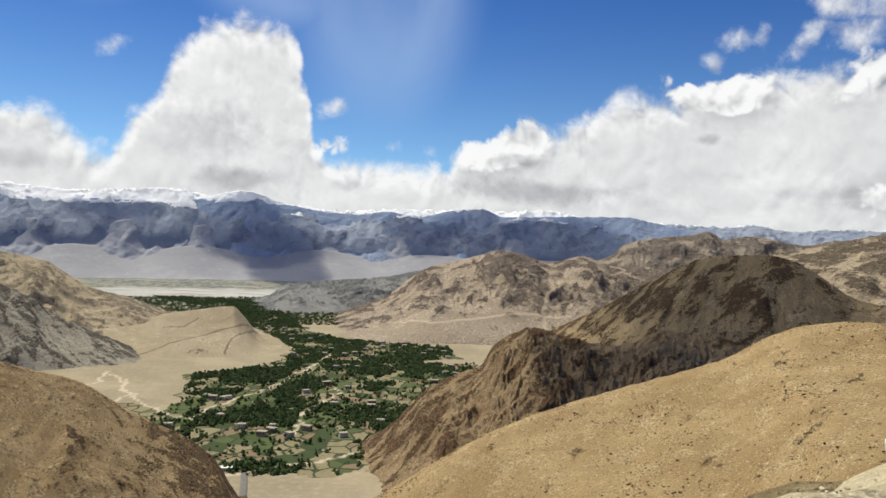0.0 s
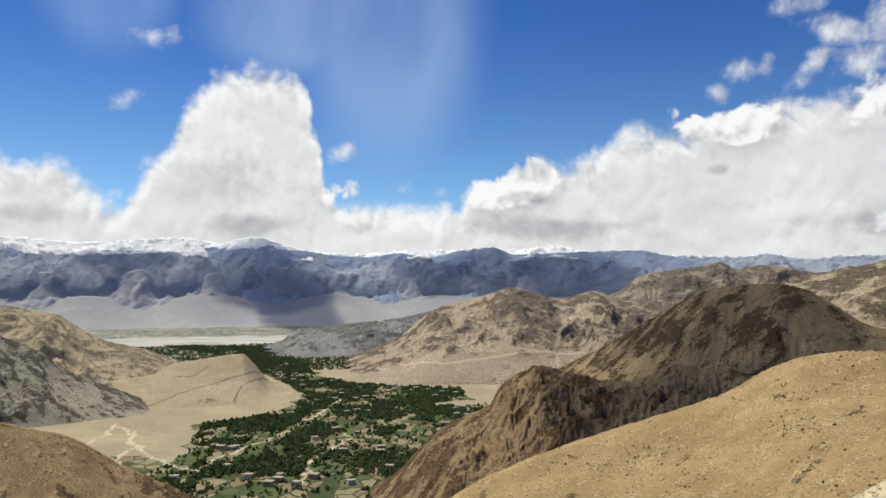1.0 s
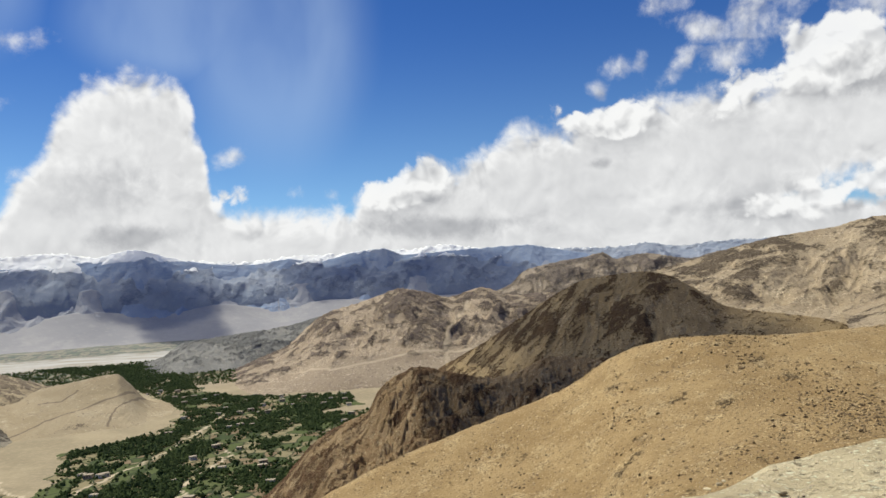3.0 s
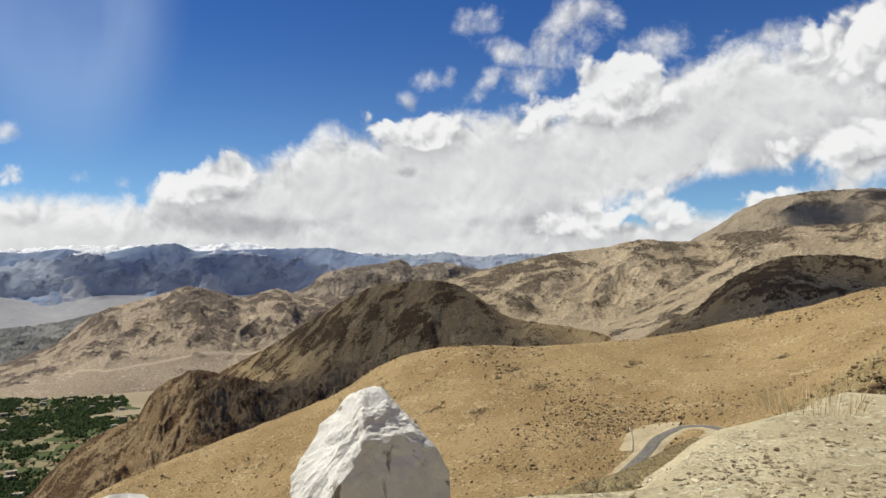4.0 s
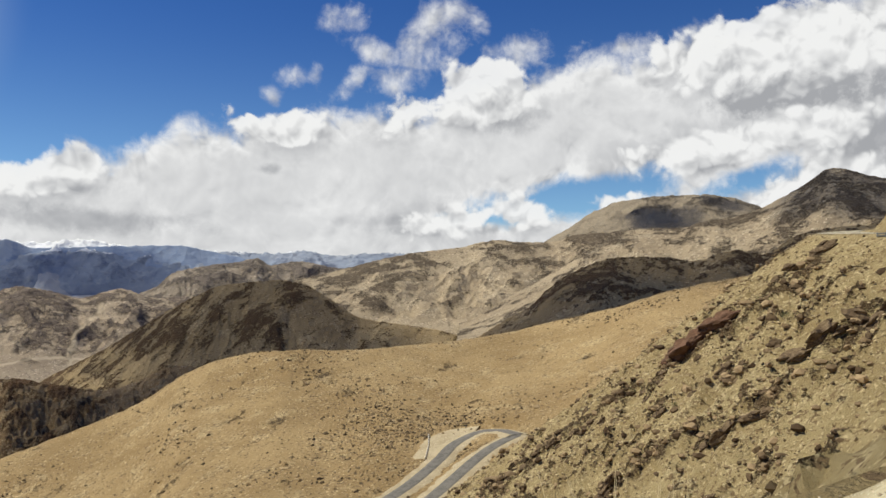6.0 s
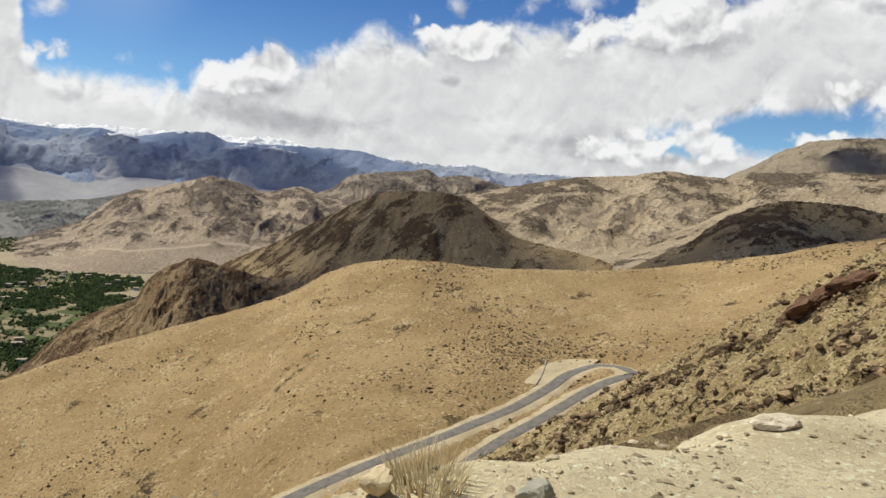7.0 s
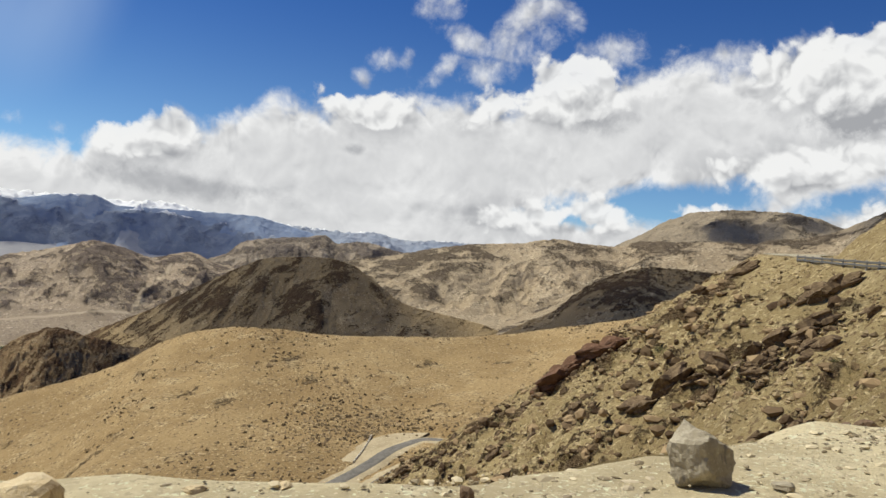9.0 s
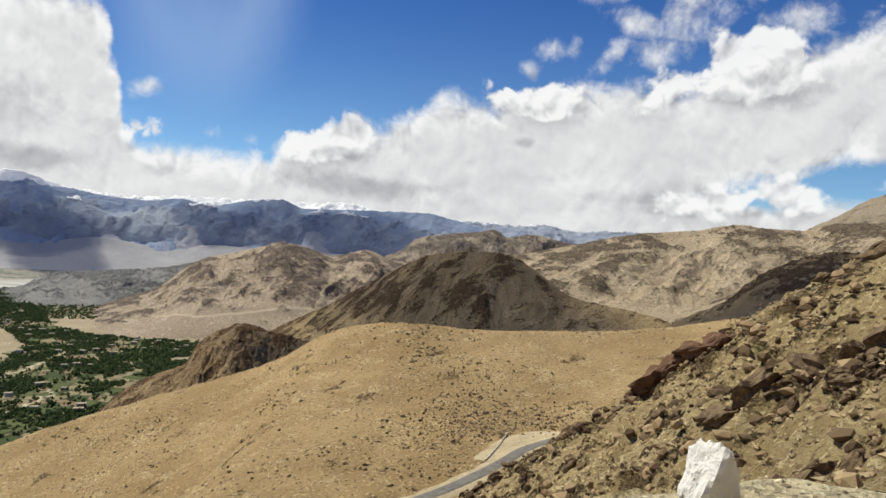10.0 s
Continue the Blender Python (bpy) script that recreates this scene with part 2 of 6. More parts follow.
def valley_material():
    """Sand with a patchwork of irrigated fields, paler tracks and a stony river bed, with haze painted on far off."""
    mat = bpy.data.materials.new("valley_fields")
    mat.use_nodes = True
    n = Nodes(mat.node_tree)
    spot = n.add("ShaderNodeNewGeometry").outputs["Position"]
    sand = n.mix(n.ramp(n.noise(spot, 1 / 160, 5.0, 0.6, 0.5), 0.36, 0.64), (0.28, 0.235, 0.155), (0.36, 0.30, 0.198))
    sand = n.mix(n.math("MULTIPLY", n.ramp(n.noise(spot, 1 / 9, 5.0, 0.7), 0.45, 0.7), 0.4), sand, (0.50, 0.41, 0.29))
    wobble = n.add("ShaderNodeTexNoise")
    n.link(spot, wobble.inputs["Vector"])
    wobble.inputs["Scale"].default_value = 1 / 60
    moved = n.vec("ADD", n.vec("MULTIPLY", spot, (1.0, 0.62, 0.0)), n.vec("SCALE", wobble.outputs["Color"], 26.0))
    cells = n.add("ShaderNodeTexVoronoi", feature="F1")
    cells.inputs["Scale"].default_value = 1 / 24
    n.link(moved, cells.inputs["Vector"])
    pick = n.add("ShaderNodeSeparateColor")
    n.link(cells.outputs["Color"], pick.inputs[0])
    field = n.mix(n.ramp(pick.outputs[0], 0.25, 0.45), (0.052, 0.072, 0.028), (0.09, 0.112, 0.042))
    field = n.mix(n.ramp(pick.outputs[1], 0.44, 0.50), field, (0.25, 0.215, 0.125))
    field = n.mix(n.ramp(pick.outputs[2], 0.80, 0.84), field, (0.22, 0.165, 0.10))
    field = n.mix(n.math("MULTIPLY", n.ramp(n.noise(spot, 1 / 5, 5.0, 0.7), 0.5, 0.7), 0.5), field, (0.05, 0.07, 0.028))
    edge = n.add("ShaderNodeTexVoronoi", feature="DISTANCE_TO_EDGE")
    edge.inputs["Scale"].default_value = 1 / 24
    n.link(moved, edge.inputs["Vector"])
    field = n.mix(n.ramp(edge.outputs["Distance"], 0.07, 0.03), field, (0.05, 0.06, 0.03))
    green = n.add("ShaderNodeAttribute", attribute_name="green").outputs["Fac"]
    soft = n.math("ADD", green, n.math("MULTIPLY", n.math("SUBTRACT", n.noise(spot, 1 / 45, 5.0, 0.65), 0.5), 0.9))
    colour = n.mix(n.ramp(soft, 0.42, 0.56), sand, field)
    colour = n.mix(n.add("ShaderNodeAttribute", attribute_name="river").outputs["Fac"], colour, (0.52, 0.50, 0.46))
    colour = n.mix(n.add("ShaderNodeAttribute", attribute_name="track").outputs["Fac"], colour, (0.56, 0.47, 0.34))
    # blue-grey haze painted over the far floor
    colour = n.mix(n.add("ShaderNodeAttribute", attribute_name="dust_haze").outputs["Fac"], colour, (0.31, 0.34, 0.37))
    bsdf = n.add("ShaderNodeBsdfPrincipled")
    n.link(colour, bsdf.inputs["Base Color"])
    bsdf.inputs["Roughness"].default_value = 0.95
    bsdf.inputs["Specular IOR Level"].default_value = 0.1
    n.link(bsdf.outputs[0], n.add("ShaderNodeOutputMaterial").inputs[0])
    return mat


TAN = earth("tan_scree", (0.47, 0.336, 0.168), (0.362, 0.249, 0.118), (0.57, 0.443, 0.249), (0.15, 0.105, 0.06), (0.22, 0.155, 0.09), 34.0, 0.9, 1.0, speck=1.1, speck_share=0.585)
STONY = earth("brown_scree", (0.41, 0.295, 0.158), (0.315, 0.217, 0.108), (0.48, 0.375, 0.222), (0.095, 0.06, 0.034), (0.21, 0.14, 0.08), 30.0, 1.6, 1.0, speck=1.8, speck_share=0.57)
DARK_HILL = earth("brown_slope", (0.455, 0.34, 0.185), (0.37, 0.268, 0.14), (0.54, 0.42, 0.25), (0.085, 0.05, 0.028), (0.22, 0.145, 0.082), 90.0, 2.6, 0.9, speck=2.6, speck_share=0.585)
SPUR = earth("red_brown_crag", (0.385, 0.28, 0.16), (0.29, 0.2, 0.108), (0.47, 0.37, 0.225), (0.075, 0.042, 0.024), (0.285, 0.175, 0.098), 45.0, 2.8, 1.0, speck=2.4, speck_share=0.58)
FAR_BROWN = earth("far_brown_crag", (0.49, 0.395, 0.29), (0.41, 0.325, 0.235), (0.59, 0.49, 0.365), (0.165, 0.13, 0.105), (0.30, 0.24, 0.195), 170.0, 8.0, 0.9, speck=7.0, speck_share=0.58, mark=(0.64, 0.53, 0.385))
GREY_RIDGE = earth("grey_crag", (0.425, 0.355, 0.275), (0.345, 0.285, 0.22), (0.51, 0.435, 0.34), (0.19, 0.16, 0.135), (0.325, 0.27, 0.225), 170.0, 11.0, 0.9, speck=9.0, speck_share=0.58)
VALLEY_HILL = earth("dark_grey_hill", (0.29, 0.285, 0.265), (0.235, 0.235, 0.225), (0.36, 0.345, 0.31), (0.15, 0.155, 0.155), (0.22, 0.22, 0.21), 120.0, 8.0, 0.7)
PEAK = earth("olive_grey_peak", (0.345, 0.285, 0.205), (0.285, 0.235, 0.17), (0.41, 0.345, 0.25), (0.14, 0.115, 0.09), (0.235, 0.195, 0.15), 170.0, 8.0, 0.9, speck=7.0, speck_share=0.58)
BOWL = earth("sandy_mountain", (0.51, 0.41, 0.28), (0.425, 0.335, 0.225), (0.61, 0.51, 0.36), (0.13, 0.10, 0.073), (0.255, 0.20, 0.14), 150.0, 6.0, 0.9, speck=5.0, speck_share=0.585)
# a little haze is put into the next two colours, less red
GREY_HILL = earth("grey_slope", (0.415, 0.375, 0.295), (0.345, 0.31, 0.24), (0.485, 0.44, 0.345), (0.09, 0.08, 0.066), (0.185, 0.16, 0.128), 120.0, 6.0, 0.8, speck=5.0, speck_share=0.58)
SAND = earth("pale_sand", (0.425, 0.35, 0.235), (0.355, 0.287, 0.185), (0.50, 0.425, 0.30), (0.145, 0.115, 0.082), (0.25, 0.20, 0.145), 120.0, 6.0, 0.5, speck=6.0, speck_share=0.62, mark=(0.19, 0.15, 0.11))
SHOULDER = earth("pale_gravel", (0.69, 0.60, 0.395), (0.50, 0.42, 0.265), (0.75, 0.665, 0.465), (0.35, 0.29, 0.19), (0.51, 0.43, 0.285), 0.9, 0.035, 0.75, speck=0.045, speck_share=0.575)
PULL_OFF = earth("pale_sandy_verge", (0.50, 0.415, 0.27), (0.40, 0.325, 0.205), (0.58, 0.495, 0.345), (0.3, 0.24, 0.16), (0.38, 0.31, 0.21), 6.0, 0.5, 0.6, speck=0.7)
FLANK = earth("rocky_flank", (0.45, 0.353, 0.182), (0.342, 0.258, 0.126), (0.56, 0.458, 0.262), (0.072, 0.046, 0.026), (0.235, 0.162, 0.088), 9.0, 0.55, 1.0, fine_rock=2.4, speck=0.6, speck_share=0.565)
# haze is painted into these four base colours, paler and bluer than the rock
RANGE = earth("hazed_range", (0.325, 0.38, 0.485), (0.275, 0.34, 0.465), (0.385, 0.42, 0.49), (0.235, 0.31, 0.46), (0.285, 0.35, 0.47), 700.0, 40.0, 0.25, snow=True)
FOOTHILL = earth("hazed_foothill", (0.43, 0.435, 0.46), (0.375, 0.39, 0.435), (0.49, 0.485, 0.49), (0.31, 0.345, 0.42), (0.37, 0.39, 0.44), 420.0, 30.0, 0.25)
FAN = earth("hazed_outwash", (0.375, 0.37, 0.385), (0.33, 0.33, 0.35), (0.43, 0.42, 0.42), (0.30, 0.31, 0.34), (0.33, 0.335, 0.355), 500.0, 30.0, 0.15)
SNOW = earth("hazed_snow_range", (0.34, 0.38, 0.46), (0.27, 0.32, 0.41), (0.4, 0.43, 0.48), (0.2, 0.24, 0.33), None, 260.0, 40.0, 0.5, snow=True)
VALLEY = valley_material()


# ---------------------------------------------------------------- terrain
CENTRE = np.array([67.0, 22.0])


def lattice(ix, iy, seed):
    h = (ix.astype(np.int64) * 374761393 + iy.astype(np.int64) * 668265263 + seed * 974634777) & 0xFFFFFFFF
    h = ((h ^ (h >> 13)) * 1274126177) & 0xFFFFFFFF
    return ((h ^ (h >> 16)) & 0xFFFF) / 65535.0


def perlin(x, y, seed=0):
    """Gradient noise, about -1 to 1."""
    ix, iy = np.floor(x), np.floor(y)
    fx, fy = x - ix, y - iy
    u, v = fx * fx * fx * (fx * (fx * 6 - 15) + 10), fy * fy * fy * (fy * (fy * 6 - 15) + 10)
    total = 0
    for ox, oy, wt in ((0, 0, (1 - u) * (1 - v)), (1, 0, u * (1 - v)), (0, 1, (1 - u) * v), (1, 1, u * v)):
        a = lattice(ix + ox, iy + oy, seed) * 2 * np.pi
        total = total + wt * (np.cos(a) * (fx - ox) + np.sin(a) * (fy - oy))
    return total * 1.5


def fbm(x, y, octaves=5, seed=0, gain=0.5):
    total, amp = 0, 1.0
    for k in range(octaves):
        total = total + amp * perlin(x * 2 ** k, y * 2 ** k, seed + k)
        amp *= gain
    return total


def ridged(x, y, octaves=5, seed=0, gain=0.5):
    """Sharp-crested noise, 0 to about 1."""
    total, amp, most = 0, 1.0, 0.0
    for k in range(octaves):
        total = total + amp * (1 - np.abs(perlin(x * 2 ** k, y * 2 ** k, seed + k)))
        most += amp
        amp *= gain
    return total / most


def eroded(x, y, octaves=8, seed=0):
    """Noise whose fine detail fades where the ground is already steep: sharp crests over smoother hollows, about 0 to 1."""
    total, amp, gx, gy = 0, 0.5, 0, 0
    for k in range(octaves):
        ix, iy = np.floor(x), np.floor(y)
        fx, fy = x - ix, y - iy
        u, v = fx ** 3 * (fx * (fx * 6 - 15) + 10), fy ** 3 * (fy * (fy * 6 - 15) + 10)
        du, dv = 30 * fx * fx * (fx * (fx - 2) + 1), 30 * fy * fy * (fy * (fy - 2) + 1)
        a, b, c, d = (lattice(ix + i, iy + j, seed + k) for i, j in ((0, 0), (1, 0), (0, 1), (1, 1)))
        e = a - b - c + d
        gx, gy = gx + du * (b - a + e * v), gy + dv * (c - a + e * u)
        total = total + amp * (a + (b - a) * u + (c - a) * v + e * u * v) / (1 + gx * gx + gy * gy)
        amp *= 0.5
        x, y = 2 * (0.8 * x - 0.6 * y), 2 * (0.6 * x + 0.8 * y)
    return total


def curve(x, points):
    """A smooth line through (x, y) control points."""
    p = np.array(points, float)
    xs, ys = p[:, 0], p[:, 1]
    d = np.diff(ys) / np.diff(xs)
    m = np.r_[d[0], np.where(d[1:] * d[:-1] > 0, 2 * d[1:] * d[:-1] / np.where(d[1:] + d[:-1] == 0, 1, d[1:] + d[:-1]), 0), d[-1]]
    x = np.clip(x, xs[0], xs[-1])
    i = np.clip(np.searchsorted(xs, x) - 1, 0, len(xs) - 2)
    h = xs[i + 1] - xs[i]
    t = (x - xs[i]) / h
    return ((2 * t ** 3 - 3 * t ** 2 + 1) * ys[i] + (t ** 3 - 2 * t ** 2 + t) * h * m[i]
            + (-2 * t ** 3 + 3 * t ** 2) * ys[i + 1] + (t ** 3 - t ** 2) * h * m[i + 1])


def sheet(name, x, y, z, material, label, masks=None):
    """A mesh from grids of x, y and z. masks: what covers the ground, point by point."""
    rows, cols = x.shape
    verts = np.stack([x, y, z], -1).reshape(-1, 3)
    idx = np.arange(rows * cols).reshape(rows, cols)
    faces = np.stack([idx[:-1, :-1], idx[:-1, 1:], idx[1:, 1:], idx[1:, :-1]], -1).reshape(-1, 4)
    mesh = bpy.data.meshes.new(name)
    mesh.vertices.add(len(verts))
    mesh.vertices.foreach_set("co", verts.ravel())
    mesh.loops.add(faces.size)
    mesh.loops.foreach_set("vertex_index", faces.ravel())
    mesh.polygons.add(len(faces))
    mesh.polygons.foreach_set("loop_start", np.arange(0, faces.size, 4))
    mesh.polygons.foreach_set("use_smooth", np.full(len(faces), True))
    mesh.update(calc_edges=True)
    if mesh.polygons[0].normal.z < 0:
        mesh.flip_normals()
    for key, values in (masks or {}).items():
        mesh.attributes.new(key, "FLOAT", "POINT").data.foreach_set("value", np.ascontiguousarray(values, dtype=np.float32).ravel())
    mesh.materials.append(material)
    return tagged(new(name, mesh), label, kind="structure")


def step(x, a, b):
    t = np.clip((x - a) / (b - a), 0, 1)
    return t * t * (3 - 2 * t)


def off_line(x, y, points):
    best = np.full(x.shape, 1e9)
    for (x0, y0), (x1, y1) in zip(points, points[1:]):
        t = np.clip(((x - x0) * (x1 - x0) + (y - y0) * (y1 - y0)) / ((x1 - x0) ** 2 + (y1 - y0) ** 2), 0, 1)
        best = np.minimum(best, np.hypot(x - x0 - t * (x1 - x0), y - y0 - t * (y1 - y0)))
    return best


def ridge(name, crest, distance, foot, base, material, label, columns=420, rows=110, power=1.2, gully=0.1, gully_size=60.0,
          rough=0.03, seed=1, back=1.12, jag=0.1, jag_size=1.0, rock=0.0, crest_rock=0.25, rock_size=50.0, fan=0.0, snow=None, apron=0.0, crags=0.14, stretch=1.7, bias=None, marks=(), dip=None):
    """A mountain ridge. crest: (azimuth, elevation) of its skyline from the road; distance: of the crest; foot: of its foot; base: height of the foot.
    gully: depth of the ravines; rock: how much bare rock; fan: share of the slope below that is smooth outwash;
    bias: more or less bare rock by azimuth and height; marks: lines in the plan and half their width, tracks and chutes;
    dip: slant and stretch of the bare strata."""
    az = np.linspace(crest[0][0], crest[-1][0], columns)
    top = distance * np.tan(np.radians(curve(az, crest)))
    u = np.r_[np.linspace(0, 1, rows), np.linspace(1, 2, rows // 5)[1:]]
    A, U = np.meshgrid(az, u, indexing="ij")
    R = np.where(U <= 1, foot + (distance - foot) * U, distance * (1 + (back - 1) * (U - 1)))
    uc = np.clip(U, 0, 1)
    down = (1 - uc) * (distance - foot) / (distance * np.radians(jag_size))
    teeth = (ridged(A / jag_size + 0.35 * down, seed + 0.8 * down, 5, seed + 70, 0.6) - 0.66) * jag * 3
    rise = np.where(U <= 1, (1 - apron) * uc ** power + apron * uc, np.clip(2 - U, 0, 1))
    height = np.maximum(top[:, None] - base, 1.0)
    z = base + height * rise + distance * np.radians(teeth) * np.where(U <= 1, step(uc, 0.72, 1.0), np.clip(2 - U, 0, 1))
    arc = np.radians(A) * distance
    bend = fbm(arc / gully_size / 2.5, R / gully_size / 2.5, 3, seed + 50) * gully_size * 0.8
    rib = ridged((arc + bend) / gully_size, (R + bend) / gully_size / stretch, 6, seed, 0.52) - 0.66
    carve = eroded((arc + 0.6 * bend) / gully_size * 0.8 + seed, (R + 0.6 * bend) / gully_size * 0.8 / (stretch * 0.75) + seed, 9, seed + 90)
    rib = 0.55 * rib + 0.9 * (carve - carve.mean())
    lift = step(uc, fan * 0.7, fan * 1.3 + 0.15)
    fade = np.where(U <= 1, (np.sin(uc * np.pi) ** 0.8 * 0.9 + 0.08 * uc), 0.12) * lift
    z = z + height * gully * rib * 3.0 * fade
    small = (ridged(arc / gully_size * 2.6, R / gully_size * 2.0, 6, seed + 9, 0.62) - 0.63) * 2.4
    z = z + height * rough * small * np.where(U <= 1, lift * np.clip((1 - uc) * 8 + 0.15, 0, 1), 0.1)
    if dip:
        spots = fbm((arc * math.cos(dip[0]) + R * math.sin(dip[0])) / rock_size / dip[1], (R * math.cos(dip[0]) - arc * math.sin(dip[0])) / rock_size, 6, seed + 30, 0.65) * 0.9
    else:
        spots = fbm((arc + 0.5 * R) / rock_size, R / rock_size, 5, seed + 30, 0.6) * 0.8
    bare = np.clip(0.12 + rock + (0 if bias is None else bias(A, uc)) + spots * 0.5 + crest_rock * step(uc, 0.55, 1.0) + rib * 1.2 - 0.6 * (1 - lift), 0, 1)
    crag = ridged((0.9 * arc + 0.5 * R) / rock_size * 4.6, (0.9 * R - 0.5 * arc) / rock_size * 2.2, 5, seed + 40, 0.62) - 0.6
    z = z + np.where(uc < 0.97, step(bare, 0.3, 0.7) * crag * rock_size * crags, 0)
    x = CENTRE[0] + R * np.sin(np.radians(A))
    y = CENTRE[1] + R * np.cos(np.radians(A))
    masks = {"rock": bare}
    for points, half in marks:
        trail = 1 - step(off_line(x + fbm(x / 30, y / 30, 2, seed) * half, y, points), 0.7 * half, 1.3 * half)
        masks["mark"] = np.maximum(masks.get("mark", 0), 0.85 * trail)
    if snow is not None:
        masks["snow"] = step(z + small * 16 + rib * 70, snow - 30, snow + 45) * np.ones_like(z)
    return sheet(name, x, y, z, material, label, masks)


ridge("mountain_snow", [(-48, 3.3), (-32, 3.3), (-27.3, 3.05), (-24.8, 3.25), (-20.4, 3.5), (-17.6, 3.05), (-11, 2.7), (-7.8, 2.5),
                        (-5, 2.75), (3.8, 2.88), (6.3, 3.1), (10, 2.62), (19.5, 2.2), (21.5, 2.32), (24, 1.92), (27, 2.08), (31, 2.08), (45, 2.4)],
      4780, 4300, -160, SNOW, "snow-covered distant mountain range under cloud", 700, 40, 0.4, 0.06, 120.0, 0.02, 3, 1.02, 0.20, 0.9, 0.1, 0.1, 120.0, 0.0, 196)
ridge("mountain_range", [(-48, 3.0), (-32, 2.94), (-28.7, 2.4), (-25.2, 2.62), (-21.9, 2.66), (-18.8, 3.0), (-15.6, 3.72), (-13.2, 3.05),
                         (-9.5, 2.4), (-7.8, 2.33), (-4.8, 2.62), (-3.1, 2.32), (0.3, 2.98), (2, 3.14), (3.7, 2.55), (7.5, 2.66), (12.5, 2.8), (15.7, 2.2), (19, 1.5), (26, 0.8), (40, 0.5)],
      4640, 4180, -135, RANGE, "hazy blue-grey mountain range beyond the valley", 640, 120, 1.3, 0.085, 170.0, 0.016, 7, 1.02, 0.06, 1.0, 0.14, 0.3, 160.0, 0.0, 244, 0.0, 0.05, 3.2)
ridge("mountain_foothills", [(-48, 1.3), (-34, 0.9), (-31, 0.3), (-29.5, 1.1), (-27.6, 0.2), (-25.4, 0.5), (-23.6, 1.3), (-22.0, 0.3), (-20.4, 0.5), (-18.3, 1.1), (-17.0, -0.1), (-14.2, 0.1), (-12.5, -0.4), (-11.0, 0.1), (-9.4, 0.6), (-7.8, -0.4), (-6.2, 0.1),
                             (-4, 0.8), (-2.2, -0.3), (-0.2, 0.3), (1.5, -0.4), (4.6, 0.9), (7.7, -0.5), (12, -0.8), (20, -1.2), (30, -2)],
      4400, 4110, -160, FOOTHILL, "hazy pale grey foothills below the mountain range", 600, 80, 1.5, 0.09, 90.0, 0.02, 9, 1.04, 0.10, 0.9, 0.0, 0.1, 120.0, 0.0, None, 0.0, 0.05, 2.2)
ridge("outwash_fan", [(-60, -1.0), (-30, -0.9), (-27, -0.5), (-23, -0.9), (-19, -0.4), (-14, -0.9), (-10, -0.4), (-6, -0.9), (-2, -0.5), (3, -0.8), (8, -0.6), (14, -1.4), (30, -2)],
      4300, 3940, -198, FAN, "hazy pale stony outwash plain sloping up to the mountains", 340, 60, 1.25, 0.02, 160.0, 0.006, 10, 1.01, 0.0, 1.2, -0.3, 0.0, 120.0)
ridge("peak_flat", [(36, 0.5), (39.6, 2.8), (41.7, 3.96), (43.4, 5.05), (45.5, 5.75), (48.7, 5.95), (51.1, 5.94), (52.6, 5.74), (54.4, 5.1), (57, 3.8), (66, 3)],
      3600, 2500, -100, PEAK, "broad brown mountain with a flat summit", 300, 110, 1.0, 0.07, 200.0, 0.02, 11, 1.12, 0.10, 1.4, -0.02, 0.1, 120.0)
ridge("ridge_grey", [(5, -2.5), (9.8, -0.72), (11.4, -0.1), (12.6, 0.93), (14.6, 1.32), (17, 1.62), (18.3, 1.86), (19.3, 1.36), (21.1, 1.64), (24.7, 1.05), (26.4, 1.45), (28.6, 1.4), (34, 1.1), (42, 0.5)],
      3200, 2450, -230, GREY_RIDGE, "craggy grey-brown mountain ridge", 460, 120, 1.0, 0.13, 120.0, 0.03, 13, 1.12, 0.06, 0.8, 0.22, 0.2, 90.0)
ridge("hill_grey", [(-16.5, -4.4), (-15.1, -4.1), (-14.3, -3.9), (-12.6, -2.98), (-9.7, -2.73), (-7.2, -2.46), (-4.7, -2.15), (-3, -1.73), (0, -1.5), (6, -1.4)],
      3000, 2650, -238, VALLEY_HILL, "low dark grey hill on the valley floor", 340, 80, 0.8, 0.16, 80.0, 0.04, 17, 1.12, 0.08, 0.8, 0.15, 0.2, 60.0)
ridge("hill_crag", [(-12.8, -6.0), (-10.3, -5.45), (-7.7, -4.5), (-5.6, -3.7), (-3.1, -1.75), (-1.3, -1.1), (0.8, -0.6), (3, 0.03), (4.6, -0.28), (6.5, -0.8), (9.2, -0.22), (11.3, -0.9), (15.2, -0.9), (24, -0.6), (34, -1)],
      2630, 1980, -262, FAR_BROWN, "craggy brown hill with sandy gullies", 460, 130, 0.8, 0.13, 95.0, 0.022, 19, 1.12, 0.08, 0.7, 0.26, 0.1, 60.0, 0.22, marks=[([(419, 2528), (368, 2430), (330, 2300), (302, 2193), (285, 2100)], 7), ([(-168, 2258), (-31, 2128), (128, 2140), (273, 2158), (368, 2143)], 5)])
ridge("hills_sandy", [(-60, -0.5), (-40, -0.8), (-32.3, -1.15), (-30.7, -1.36), (-29.3, -1.7), (-28, -2.55), (-26.2, -3.56), (-23.7, -4.25), (-21.5, -5.1), (-19, -6)],
      2450, 1850, -255, SAND, "sandy hills with dark outcrops", 360, 110, 0.9, 0.16, 85.0, 0.03, 23, 1.12, 0.08, 0.7, 0.14, 0.2, 36.0)
